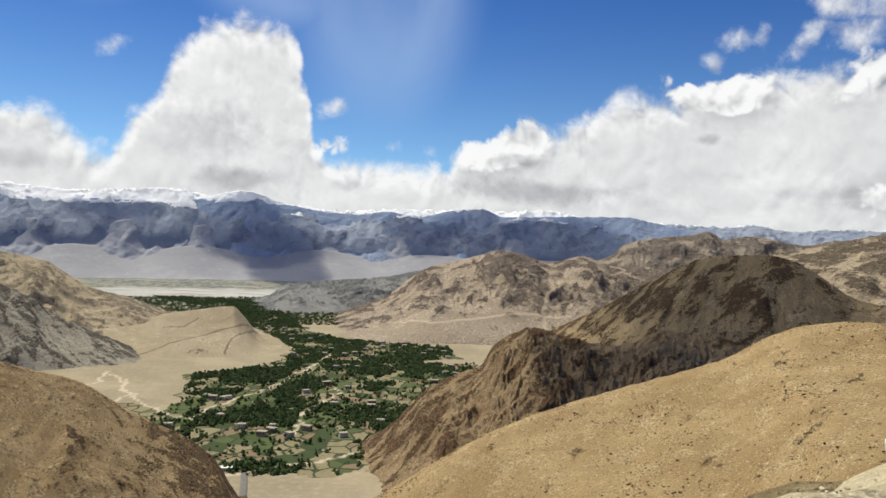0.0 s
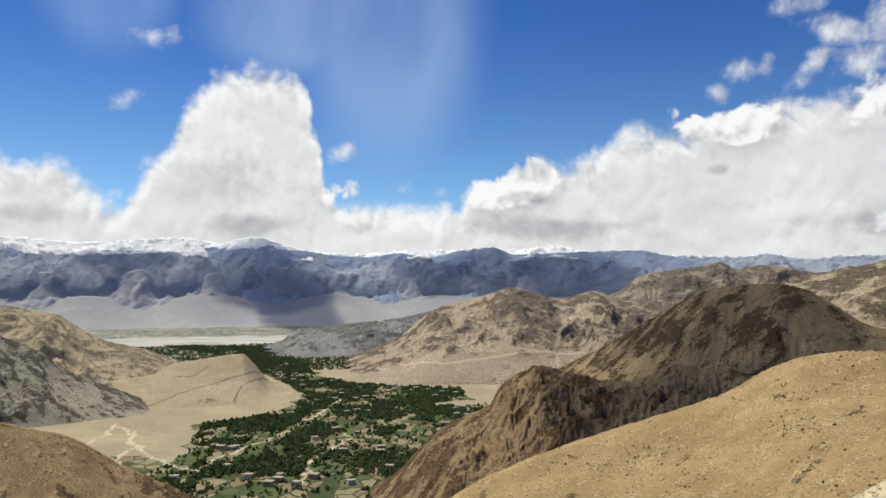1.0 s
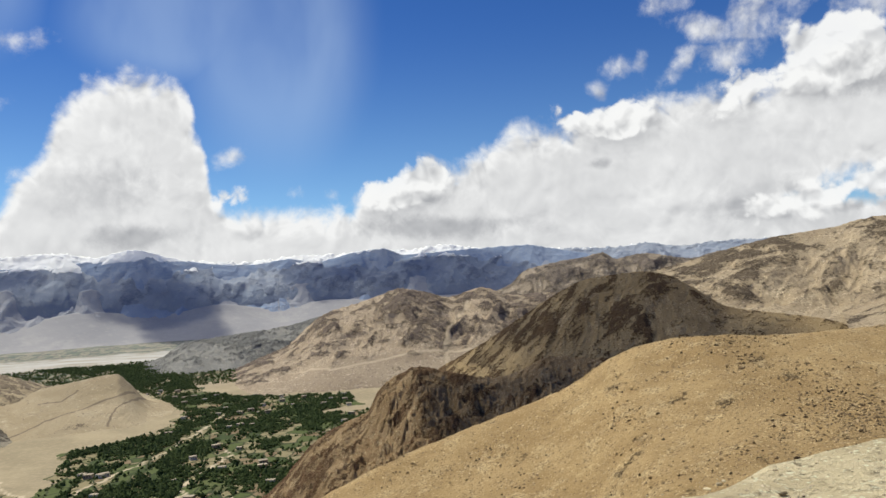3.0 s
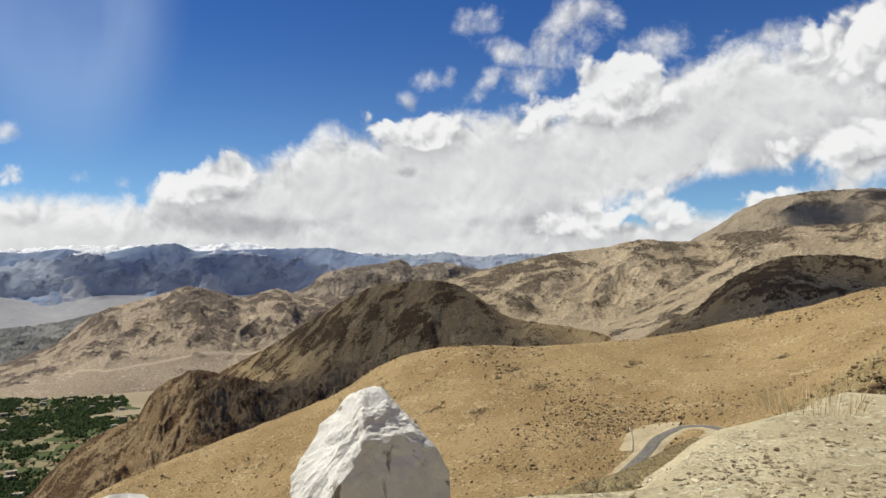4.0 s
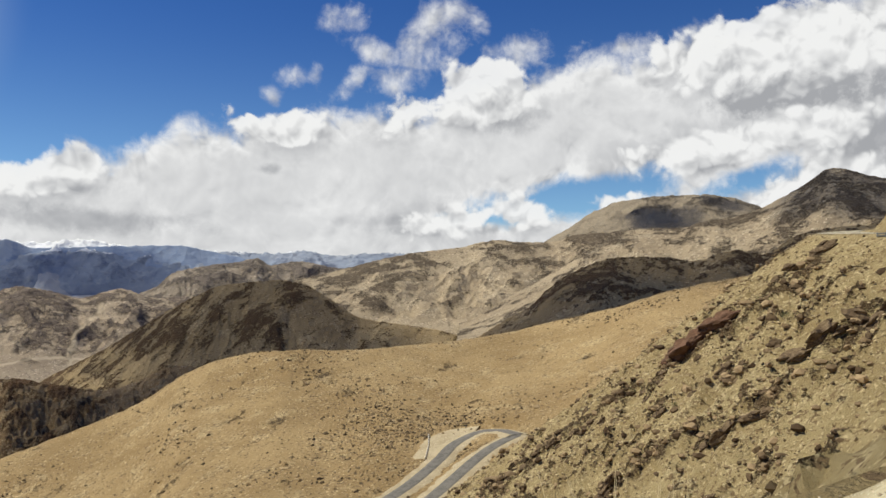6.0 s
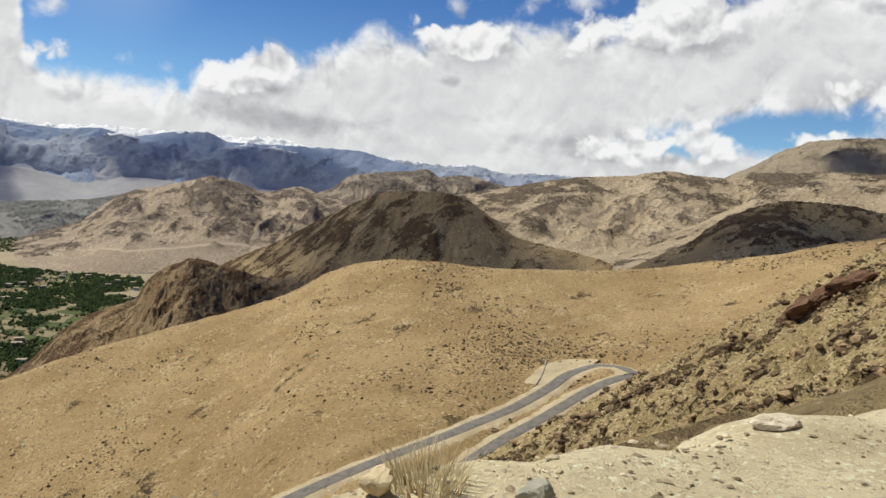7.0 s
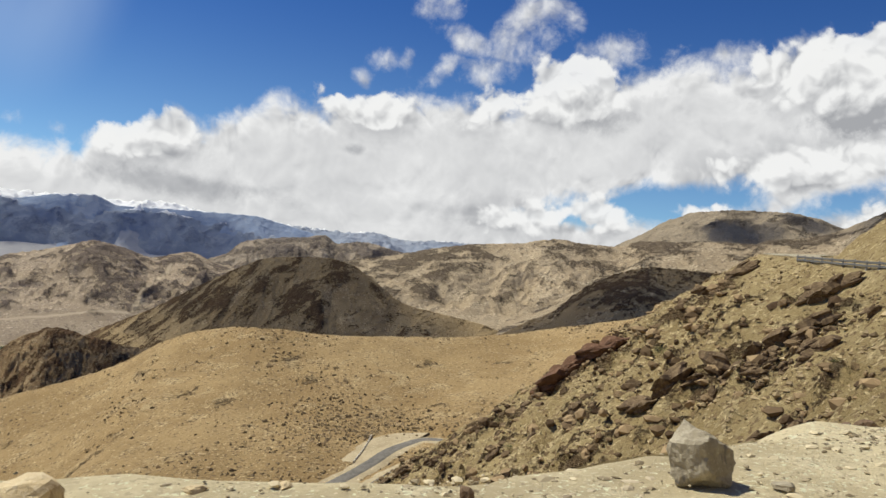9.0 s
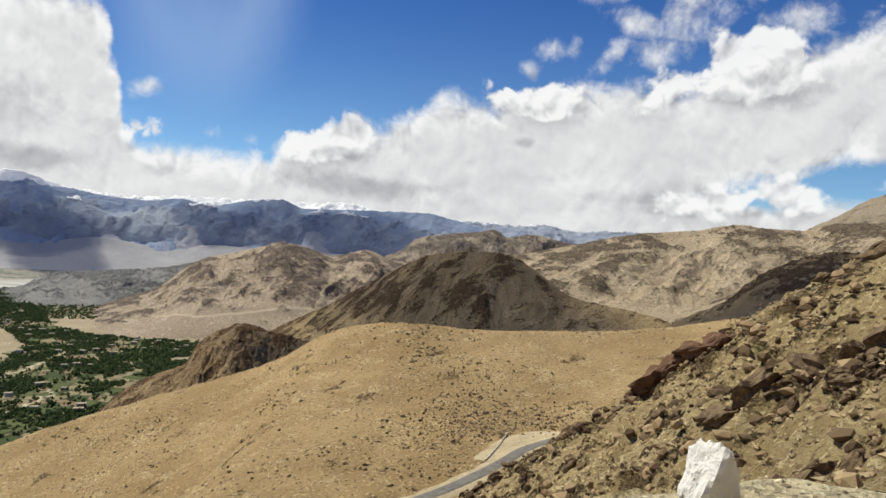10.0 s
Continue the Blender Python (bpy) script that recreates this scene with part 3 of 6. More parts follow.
ridge("slope_grey", [(-60, 0), (-45, -1.2), (-34, -2.7), (-32.4, -3.33), (-30.7, -4.13), (-29.1, -5.32), (-25.6, -7.0), (-23.4, -8.1), (-20.6, -9.9)],
      1800, 1600, -258, GREY_HILL, "grey scree slope streaked with dark rock", 360, 120, 0.9, 0.08, 60.0, 0.014, 29, 1.12, 0.1, 0.7, 0.14, 0.2, 22.0, dip=(-0.9, 2.0))
ridge("mesa", [(-26, -6.3), (-23.5, -5.98), (-22.1, -5.3), (-20.2, -5.03), (-17.4, -4.72), (-16.7, -5.3), (-15.4, -6.7), (-13.8, -7.2)],
      1990, 1680, -256, SAND, "flat sandy mesa above the village", 260, 100, 1.25, 0.05, 110.0, 0.015, 31, 1.12, 0.04, 1.0, -0.35, 0.1, 50.0, marks=[([(-640, 1620), (-603, 1693), (-567, 1735), (-528, 1778), (-494, 1820), (-480, 1900)], 3.5), ([(-470, 1660), (-477, 1702), (-479, 1753), (-468, 1812), (-467, 1935)], 2.5), ([(-655, 1790), (-610, 1800), (-590, 1850)], 2.5)])
ridge("mountain_bowl", [(17, -1), (20, 0), (22.6, 0.54), (24.2, 0.9), (25.9, 1.34), (28.5, 1.93), (31.1, 2.34), (33.6, 2.67), (36.2, 3.12), (38.3, 2.9), (40.2, 2.9), (42, 3.3), (46, 3.6), (60, 4)],
      1800, 1150, -90, BOWL, "sandy mountain bowl with rocky ribs", 480, 130, 1.5, 0.16, 120.0, 0.02, 37, 1.12, 0.07, 0.9, 0.07, 0.28, 60.0, 0.2)
ridge("peak_pointed", [(33.5, -3.2), (35.6, -2.2), (38.2, -0.6), (41.2, 1.0), (43.7, 2.6), (46.6, 3.25), (49.4, 3.39), (51, 3.98), (54, 4.49), (57.7, 6.2), (59.6, 7.3), (62.6, 6.4), (70, 6), (85, 7)],
      1250, 800, -70, BOWL, "brown mountain rising to a pointed peak", 460, 130, 1.1, 0.10, 110.0, 0.02, 41, 1.12, 0.05, 1.0, -0.02, 0.15, 60.0)
ridge("ridge_shaded", [(32.5, -5.5), (34.6, -4.48), (35.5, -3.97), (37.2, -2.89), (39.4, -1.71), (41.1, -0.09), (43.7, 1.27), (45.7, 1.8), (48.9, 1.77), (50.8, 1.48), (53.8, 2.12), (55.6, 1.82), (57.5, 2.95), (60.2, 3.52), (64, 3.6), (75, 4.5), (90, 5)],
      560, 400, -60, DARK_HILL, "dark brown ridge in cloud shadow", 560, 120, 1.0, 0.05, 35.0, 0.015, 43, 1.12, 0.12, 0.9, 0.0, 0.2, 9.0)
ridge("hill_dark", [(1, -8.5), (5, -6.0), (8.4, -4.3), (10.9, -2.78), (14.1, -0.92), (16.1, -0.05), (18, 0.2), (20.1, 0.36), (21.7, 0.13), (23.8, -0.94), (26.2, -2.51), (28.3, -2.9), (32.1, -3.52), (34.2, -4.23), (38, -5.6)],
      1110, 955, -185, DARK_HILL, "dark brown rounded hill in cloud shadow", 500, 150, 0.8, 0.05, 60.0, 0.014, 47, 1.12, 0.06, 0.9, 0.0, 0.22, 13.0, dip=(0.5, 3.2), bias=lambda a, u: 0.16 * (1 - step(a + 9 * u, 20, 31)) - 0.1 * step(a, 18, 26) * (1 - step(u, 0.5, 0.8)))
ridge("spur", [(-13.5, -17.5), (-9.7, -14.89), (-7.2, -13.03), (-5.5, -11.27), (-2.9, -9.67), (-0.8, -8.87), (-0.1, -7.62), (1, -6.58), (3.1, -5.95), (5.6, -6.57), (8.1, -7.0), (10.6, -6.6), (13, -5.63), (17, -6.0), (22, -7)],
      940, 640, -262, SPUR, "craggy red-brown rock spur", 500, 160, 0.8, 0.15, 50.0, 0.06, 53, 1.12, 0.12, 1.3, 0.20, 0.1, 20.0, crags=0.2, dip=(0.6, 2.2), bias=lambda a, u: -0.22 * step(a, 3, 9))
ridge("slope_stony", [(-75, 3), (-50, -3), (-40, -7), (-35.7, -8.5), (-32.5, -9.5), (-28.9, -11.8), (-25.2, -13.8), (-23.1, -15.4), (-21.9, -17.3), (-20.0, -20)],
      590, 330, -215, STONY, "brown stony slope falling to the valley", 340, 120, 1.0, 0.04, 30.0, 0.006, 59, 1.12, 0.12, 0.8, 0.0, 0.05, 9.0, 0.0, None, 0.0, 0.10, bias=lambda a, u: 0.36 * step(a, -33, -25) - 0.1 * (1 - step(a, -36, -31)))


# ---------------------------------------------------------------- valley floor and the ground out to the horizon
VILLAGE = [(-400, 1120), (-425, 1270), (-462, 1430), (-375, 1510), (-335, 1640), (-352, 1830), (-480, 2100), (-610, 2350), (-800, 2620), (-1100, 2880), (-690, 2900), (-480, 2460), (-390, 2200), (-280, 2060),
           (-140, 1990), (20, 1960), (40, 1750), (-45, 1690), (-30, 1640), (80, 1680), (70, 1450), (-30, 1180), (-40, 940), (-70, 840), (-215, 815), (-310, 915), (-420, 1010)]
TRACKS = [[(-578, 1188), (-600, 1330), (-624, 1431)], [(-624, 1431), (-560, 1340), (-503, 1230), (-440, 1140), (-347, 1062)], [(-347, 1062), (-345, 1148), (-320, 1220), (-298, 1296), (-270, 1500), (-246, 1750)],
          [(-182, 1345), (-170, 1250), (-200, 1130), (-190, 1010)], [(-469, 1062), (-499, 1200), (-560, 1360)], [(-60, 960), (-140, 870), (-215, 820), (-330, 800)]]


MEADOW = [(-505, 1151), (-457, 1158), (-363, 1087), (-332, 1018), (-366, 963), (-451, 1061)]


def inside(x, y, polygon):
    hit = np.zeros(x.shape, bool)
    for (x0, y0), (x1, y1) in zip(polygon, polygon[1:] + polygon[:1]):
        hit ^= ((y0 > y) != (y1 > y)) & (x < (x1 - x0) * (y - y0) / (y1 - y0 + 1e-9) + x0)
    return hit


def floor_height(x, y):
    r = np.hypot(x - CENTRE[0], y - CENTRE[1])
    return -252 + 38 * step(r, 2100, 3300) + 21 * step(r, 3500, 3960) + fbm(x / 180, y / 180, 3, 71) * 2.5


aa = np.r_[np.arange(-180, -35, 1.5), np.arange(-35, 14, 0.19), np.arange(14, 180.1, 1.5)]
rr = np.r_[np.linspace(250, 700, 12), np.arange(720, 2300, 7.5), np.arange(2300, 4000, 14.0), np.linspace(4020, 4850, 12)]
A, R = np.meshgrid(aa, rr, indexing="ij")
gx, gy = CENTRE[0] + R * np.sin(np.radians(A)), CENTRE[1] + R * np.cos(np.radians(A))
wx, wy = gx + fbm(gx / 60, gy / 60, 3, 73) * 22, gy + fbm(gx / 60, gy / 60, 3, 75) * 30
green = np.maximum(inside(wx, wy, VILLAGE), inside(gx, gy, MEADOW)) * 1.0
green = np.maximum(green, ((R > 3540) & (R < 4040) & (A > -34) & (A < -4)) * (0.85 + 1.0 * fbm(gx / 260, gy / 26, 4, 77)))
green = np.maximum(green, ((R > 2400) & (R < 3060) & (A > -26) & (A < -9)) * 0.9)
river = step(R + fbm(gx / 120, gy / 120, 3, 79) * 70, 3010, 3080) * (1 - step(R + fbm(gx / 90, gy / 90, 3, 80) * 90, 3480, 3600)) * step(A, -29, -24) * (1 - step(A, -12.5, -9.5))
river = river * np.clip(0.75 + 1.3 * fbm(gx / 300, gy / 34, 4, 82), 0, 1)
track = np.zeros_like(gx)
for t in TRACKS:
    track = np.maximum(track, 1 - step(off_line(gx + fbm(gx / 40, gy / 40, 2, 81) * 12, gy, t), 1.5, 4.0))
# the last mask grows with distance and carries the painted haze
sheet("ground", gx, gy, floor_height(gx, gy), VALLEY, "pale sandy valley floor with irrigated green fields", {"green": green * (1 - river), "river": river, "track": track * 0.9, "dust_haze": 0.36 * step(R, 2000, 4000)})


def clumps(name, places, sizes, material, label, seed, squash=(0.8, 1.25), lobes=3):
    """Many small uneven crowns, each of a few leafy lobes, as one mesh."""
    rng = np.random.default_rng(seed)
    ico = np.array([(1, 0, 0), (-1, 0, 0), (0, 1, 0), (0, -1, 0), (0, 0, 1), (0, 0, -1)], float)
    tri = np.array([(0, 2, 4), (2, 1, 4), (1, 3, 4), (3, 0, 4), (2, 0, 5), (1, 2, 5), (3, 1, 5), (0, 3, 5)])
    n = len(places)
    base = np.repeat(np.asarray(places, float), lobes, axis=0)
    size = np.repeat(np.asarray(sizes, float), lobes)
    shift = rng.uniform(-0.45, 0.45, (n * lobes, 3)) * size[:, None]
    shift[:, 2] = rng.uniform(0.35, 1.1, n * lobes) * size
    scale = size[:, None, None] * rng.uniform(0.34, 0.62, (n * lobes, 1, 1)) * rng.uniform(0.65, 1.3, (n * lobes, 6, 1))
    tall = np.repeat(rng.uniform(*squash, n), lobes)
    turn = rng.uniform(0, np.pi, n * lobes)
    v = ico[None] * scale
    vx, vy = v[..., 0].copy(), v[..., 1].copy()
    v[..., 0], v[..., 1] = vx * np.cos(turn)[:, None] - vy * np.sin(turn)[:, None], vx * np.sin(turn)[:, None] + vy * np.cos(turn)[:, None]
    v[..., 2] *= tall[:, None]
    shift[:, 2] *= tall
    v = (v + (base + shift)[:, None, :]).reshape(-1, 3)
    f = (tri[None] + 6 * np.arange(n * lobes)[:, None, None]).reshape(-1, 3)
    mesh = bpy.data.meshes.new(name)
    mesh.from_pydata(v.tolist(), [], f.tolist())
    mesh.materials.append(material)
    return tagged(new(name, mesh), label, kind="stuff")


def leaf_material(name, dark, light, size):
    mat = bpy.data.materials.new(name)
    mat.use_nodes = True
    n = Nodes(mat.node_tree)
    geo = n.add("ShaderNodeNewGeometry")
    vary = n.mix(geo.outputs["Random Per Island"], dark, light)
    vary = n.mix(n.math("MULTIPLY", n.ramp(n.noise(geo.outputs["Position"], 1 / size, 5.0, 0.7), 0.4, 0.7), 0.6), vary, tuple(c * 0.55 for c in dark))
    bsdf = n.add("ShaderNodeBsdfPrincipled")
    n.link(vary, bsdf.inputs["Base Color"])
    bsdf.inputs["Roughness"].default_value = 0.8
    bsdf.inputs["Specular IOR Level"].default_value = 0.2
    thin = n.add("ShaderNodeBsdfTranslucent")
    n.link(vary, thin.inputs["Color"])
    blend = n.add("ShaderNodeMixShader")
    blend.inputs[0].default_value = 0.4
    n.link(bsdf.outputs[0], blend.inputs[1])
    n.link(thin.outputs[0], blend.inputs[2])
    n.link(blend.outputs[0], n.add("ShaderNodeOutputMaterial").inputs[0])
    return mat


TREE = leaf_material("tree_leaves", (0.058, 0.095, 0.031), (0.135, 0.19, 0.058), 1.5)
rng = np.random.default_rng(5)
count = 190000
tx, ty = rng.uniform(-1150, 100, count), rng.uniform(800, 2950, count)
dist = np.hypot(tx - CENTRE[0], ty - CENTRE[1])
grove = fbm(tx / 95, ty / 150, 4, 111) + 0.35 * fbm(tx / 26, ty / 30, 3, 113) + 0.30 * step(dist, 1250, 1900) + 0.25 * step(dist, 2300, 2700)
rowed = np.abs(perlin(tx / 50, ty / 75, 117)) < 0.05
thin = step(dist, 2900, 900)
want = inside(tx, ty, VILLAGE) & ((grove > 0.16 + 0.12 * (rng.random(count) - 0.5)) | (rowed & (rng.random(count) < 0.5)) | (rng.random(count) < 0.02)) & (rng.random(count) < 0.75 + 0.25 * thin)
for t in TRACKS:
    want &= off_line(tx, ty, t) > 5
tx, ty = tx[want][:30000], ty[want][:30000]
belt_a, belt_r = rng.uniform(-26, -9, 16000), rng.uniform(2350, 3060, 16000)
full = fbm(belt_a * 3, belt_r / 40, 3, 119) > -0.15
bx, by = CENTRE[0] + (belt_r * np.sin(np.radians(belt_a)))[full], CENTRE[1] + (belt_r * np.cos(np.radians(belt_a)))[full]
tx, ty = np.r_[tx, bx[:7000]], np.r_[ty, by[:7000]]
clumps("trees", np.stack([tx, ty, floor_height(tx, ty) - 1.0], 1), rng.uniform(3.0, 5.8, len(tx)), TREE, "dark green poplars and willows in the village groves", 6, (0.65, 1.15), 2)


# ---------------------------------------------------------------- road, hillside and tan hill
ROAD = [(-60, -34, -3.2), (-30, -17, -1.8), (0, 0, -0.08), (13.8, 7.7, 0.6), (27.3, 15.2, 1.27), (40, 19.9, 1.6), (50.6, 22.3, 1.83), (63, 23.9, 2.1), (75, 23.9, 2.5), (87.1, 22.96, 3.03),
        (99.9, 23.57, 3.33), (113.4, 24.85, 3.8), (127.6, 26.8, 4.45), (141, 29.3, 5.25), (155, 34, 6.2), (170, 45, 7.4), (184, 61, 8.7), (194, 80, 9.9), (207, 98, 11.2), (228, 110, 12.8), (262, 112, 15)]
road = np.array(ROAD)
knots = np.r_[0, np.cumsum(np.hypot(*np.diff(road[:, :2], axis=0).T))]
station = np.arange(0, knots[-1], 0.5)
line = np.stack([curve(station, list(zip(knots, road[:, k]))) for k in range(3)], 1)
heading = np.gradient(line[:, :2], axis=0)
heading /= np.linalg.norm(heading, axis=1)[:, None]
START = float(station[np.argmin(np.hypot(line[:, 0], line[:, 1]))])
EYE = 1.03
# how far the shoulder reaches to the left of the camera's line, by metres along the road
EDGE = [(-80, 2.2), (0, 1.8), (3, 1.92), (9.04, 1.85), (16.88, 2.0), (19, 2.02), (21.28, 2.0), (25.7, 2.3), (26.8, 2.2), (33.54, 2.55), (47.47, 2.8), (56.51, 3.5), (60.61, 4.4), (63.9, 2.85), (64.7, 2.9), (65.7, 3.3), (67.0, 3.68), (70.74, 2.65), (73.36, 3.0), (77.67, 2.0), (93.17, 1.9), (99.6, 2.3),
        (103.23, 2.8), (106.98, 4.0), (109.87, 4.6), (113.76, 5.0), (117.71, 5.7), (120.72, 5.6), (124.78, 4.2), (127.84, 2.7), (130.92, 2.4), (136.93, 2.2), (141.0, 2.5), (142.6, 2.5), (143.6, 1.75), (149.9, 1.65), (165, 1.6), (299.9, 1.6)]


def road_frame(x, y):
    """Metres along the road (from the start of the shot) and to the left of it, and the road's height, for places x, y."""
    flat = np.stack([x.ravel(), y.ravel()], 1)
    best = np.empty(len(flat), int)
    for k in range(0, len(flat), 20000):
        part = flat[k:k + 20000]
        best[k:k + 20000] = ((part[:, None, :] - line[None, ::2, :2]) ** 2).sum(-1).argmin(1) * 2
    d = flat - line[best, :2]
    along = (d * heading[best]).sum(1)
    left = heading[best, 0] * d[:, 1] - heading[best, 1] * d[:, 0]
    side = np.sign(left) * np.hypot(d[:, 0], d[:, 1])
    return (station[best] + along - START).reshape(x.shape), side.reshape(x.shape), line[best, 2].reshape(x.shape)


TAN_CREST = [(-30, -26), (-14, -18.5), (-8.7, -15.4), (-5, -13.75), (-0.9, -12.2), (5.5, -10.0), (8.6, -9.0), (12.5, -7.4), (15.3, -5.7), (17.7, -4.9), (20.5, -4.5), (25, -4.5), (29, -4.35),
             (33, -4.08), (37, -3.6), (41, -2.8), (45.5, -1.7), (49.1, -0.6), (53, 0.2), (62, 2.2), (80, 5)]


def hill_height(x, y):
    """The tan hill across the gully: a rounded crest, a face that eases off below."""
    dx, dy = x - CENTRE[0], y - CENTRE[1]
    az, r = np.degrees(np.arctan2(dx, dy)), np.hypot(dx, dy)
    far = curve(az, [(-30, 340), (0, 350), (6, 356), (18, 358), (23, 340), (29, 346), (36, 374), (41, 390), (46, 382), (60, 380)])
    top = far * np.tan(np.radians(curve(az, TAN_CREST)))
    depth = far - r
    bulk = curve(az, [(-30, 16), (5, 18), (16, 18), (22, 21), (28, 18), (33, 16), (39, 11), (44, 14), (60, 14)])
    front = np.maximum(depth, 0)
    crown = np.sqrt(front ** 2 + 49) - 7
    z = top - np.where(depth > 0, bulk * (1 - np.exp(-crown / 70)) + 0.08 * crown, 0.4 * (np.sqrt(depth ** 2 + 49) - 7))
    lower = np.maximum(front - 150, 0)
    z = z - 0.0012 * lower ** 2 - 0.25 * np.maximum(front - 120, 0) * np.clip((25 - az) / 40, 0, 1)
    return z + fbm(x / 60, y / 60, 4, 83) * 0.9 + fbm(x / 9, y / 9, 4, 85, 0.6) * 0.36


def flank_height(x, y):
    """The road's bench and the slope below and above it."""
    s, v, zr = road_frame(x, y)
    zr = zr - EYE + 0.08
    edge = curve(s, EDGE)
    out = np.maximum(v - edge, 0)
    steep = curve(s, [(-80, 0.95), (50, 0.95), (70, 0.8), (90, 0.78), (140, 0.82), (200, 0.86), (220, 0.86), (250, 0.77), (300, 0.7)])
    crag = (ridged(x / 14 + y / 20, y / 9 - x / 22, 6, 91, 0.58) - 0.62) * 4.6 + (ridged(x / 4.5, y / 3.2, 4, 95) - 0.6) * 0.8
    drop = -steep * np.sqrt(out ** 2 + 0.3) + steep * 0.55 + crag * np.clip(out / 14, 0, 1) + fbm(x / 3, y / 3, 3, 97) * 0.25 * np.clip(out / 2, 0, 1)
    drop = np.where(out > 0, drop, 0)
    cut = np.maximum(-v - 7.5, 0)
    bank = cut * 0.8 + (ridged(x / 9, y / 9, 4, 99) - 0.5) * np.clip(cut, 0, 3)
    return zr + np.where(v > 0, drop, bank)


LOWER_ROAD = [[(218, 203, -42.4), (219, 212, -42.8), (214, 219.5, -44), (207, 219.5, -46.2), (199, 214, -48), (189, 207.5, -50), (178, 200.5, -51.6), (167, 195.5, -53.2), (157, 191.5, -55), (146, 190, -58), (130, 186, -62), (105, 176, -68)],
              [(219, 212, -42.8), (218, 203, -42.4), (210, 202, -43.8), (203, 200, -45.6), (192, 195, -48.5), (183, 191, -51), (172, 186, -53.5), (161, 179.5, -56), (140, 168, -61), (110, 150, -68)]]


def smooth_line(points, gap=1.5):
    p = np.array(points, float)
    k = np.r_[0, np.cumsum(np.linalg.norm(np.diff(p[:, :2], axis=0), axis=1))]
    t = np.arange(0, k[-1], gap)
    q = np.stack([curve(t, list(zip(k, p[:, i]))) for i in range(3)], 1)
    for _ in range(6):
        q[1:-1] = 0.25 * q[:-2] + 0.5 * q[1:-1] + 0.25 * q[2:]
    return q


lower = [smooth_line(p) for p in LOWER_ROAD]
pad = smooth_line([(195, 214.5, -48.7), (201, 222, -47.3), (207, 227, -46.0), (213, 228, -44.9), (219, 223, -43.6)])


def bench(x, y, z):
    """Levels the hill along the lower road. Gives the height and the distance to the road's middle."""
    every = np.concatenate(lower + [pad])
    near = np.full(x.shape, 1e9)
    level = np.zeros(x.shape)
    for k in range(0, len(every), 2):
        d = np.hypot(x - every[k, 0], y - every[k, 1])
        level = np.where(d < near, every[k, 2], level)
        near = np.minimum(near, d)
    return z + (level - 0.32 - z) * (1 - step(near, 4.2, 8.5)), near


gx, gy = np.meshgrid(np.arange(-60, 560, 1.6), np.arange(60, 430, 1.6), indexing="ij")
hz, near = bench(gx, gy, hill_height(gx, gy))
spots = fbm(gx / 16, gy / 16, 5, 121, 0.6)
sheet("hill_tan", gx, gy, hz, TAN, "smooth tan hill strewn with small stones", {"rock": np.clip(spots * 0.5 - 0.05, 0, 1)})


def flank_rock(x, y, out):
    """Bands of bare strata that run down the slope below the road ahead."""
    q = x * 0.83 + y * 0.55 + fbm(x / 15, y / 15, 3, 131) * 4
    band = np.exp(-((q - 209) / 4.0) ** 2) + 0.9 * np.exp(-((q - 183) / 3.2) ** 2) + 0.45 * np.exp(-((q - 196) / 5) ** 2) + 0.3 * np.exp(-((q - 168) / 4) ** 2)
    broken = fbm(q / 2.6, (y - x * 0.66) / 6, 6, 133, 0.7)
    return np.clip(-0.04 + 0.55 * band + broken * 0.62, 0, 1) * step(out, 1.5, 7)


gx, gy = np.meshgrid(np.r_[np.arange(-70, 100, 1.2), np.arange(100, 265, 0.7)], np.r_[np.arange(-45, 12, 1.2), np.arange(12, 190, 0.7)], indexing="ij")
fz = flank_height(gx, gy)
s_, v_, _ = road_frame(gx, gy)
out = np.maximum(v_ - curve(s_, EDGE), 0)
bare = flank_rock(gx, gy, out)
strata = ridged((gx * 0.83 + gy * 0.55) / 3.2 + fbm(gx / 6, gy / 6, 2, 135) * 0.6, (gy - gx * 0.66) / 5.5, 5, 137, 0.6) - 0.62
fz = fz + step(bare, 0.3, 0.75) * (0.5 + strata * 3.4)
fz = np.where((v_ > -7.5) & (v_ < curve(s_, EDGE) + 0.6), fz - np.where(s_ < 164, 0.35, 0.05), fz)
sheet("hillside", gx, gy, fz, FLANK, "steep rocky hillside below the road", {"rock": bare})
ss, vv = np.meshgrid(np.arange(-30, 166, 0.2), np.r_[-9, -7.4, np.linspace(-7, 1.2, 12), np.arange(1.3, 8.0, 0.12)], indexing="ij")
base_i = np.clip(((ss + START) / 0.5).astype(int), 0, len(station) - 1)
frac = (ss + START) / 0.5 - base_i
nxt = np.clip(base_i + 1, 0, len(station) - 1)
px = line[base_i] * (1 - frac[..., None]) + line[nxt] * frac[..., None]
hd = heading[base_i] * (1 - frac[..., None]) + heading[nxt] * frac[..., None]
edge = curve(ss, EDGE) + fbm(ss / 1.3, ss * 0 + 3, 4, 101) * 0.25
vv2 = np.where(vv > 1.2, 1.2 + (vv - 1.2) / 6.7 * (edge + 1.4 - 1.2), vv)
sx, sy = px[..., 0] - hd[..., 1] * vv2, px[..., 1] + hd[..., 0] * vv2
out = np.maximum(vv2 - edge, 0)
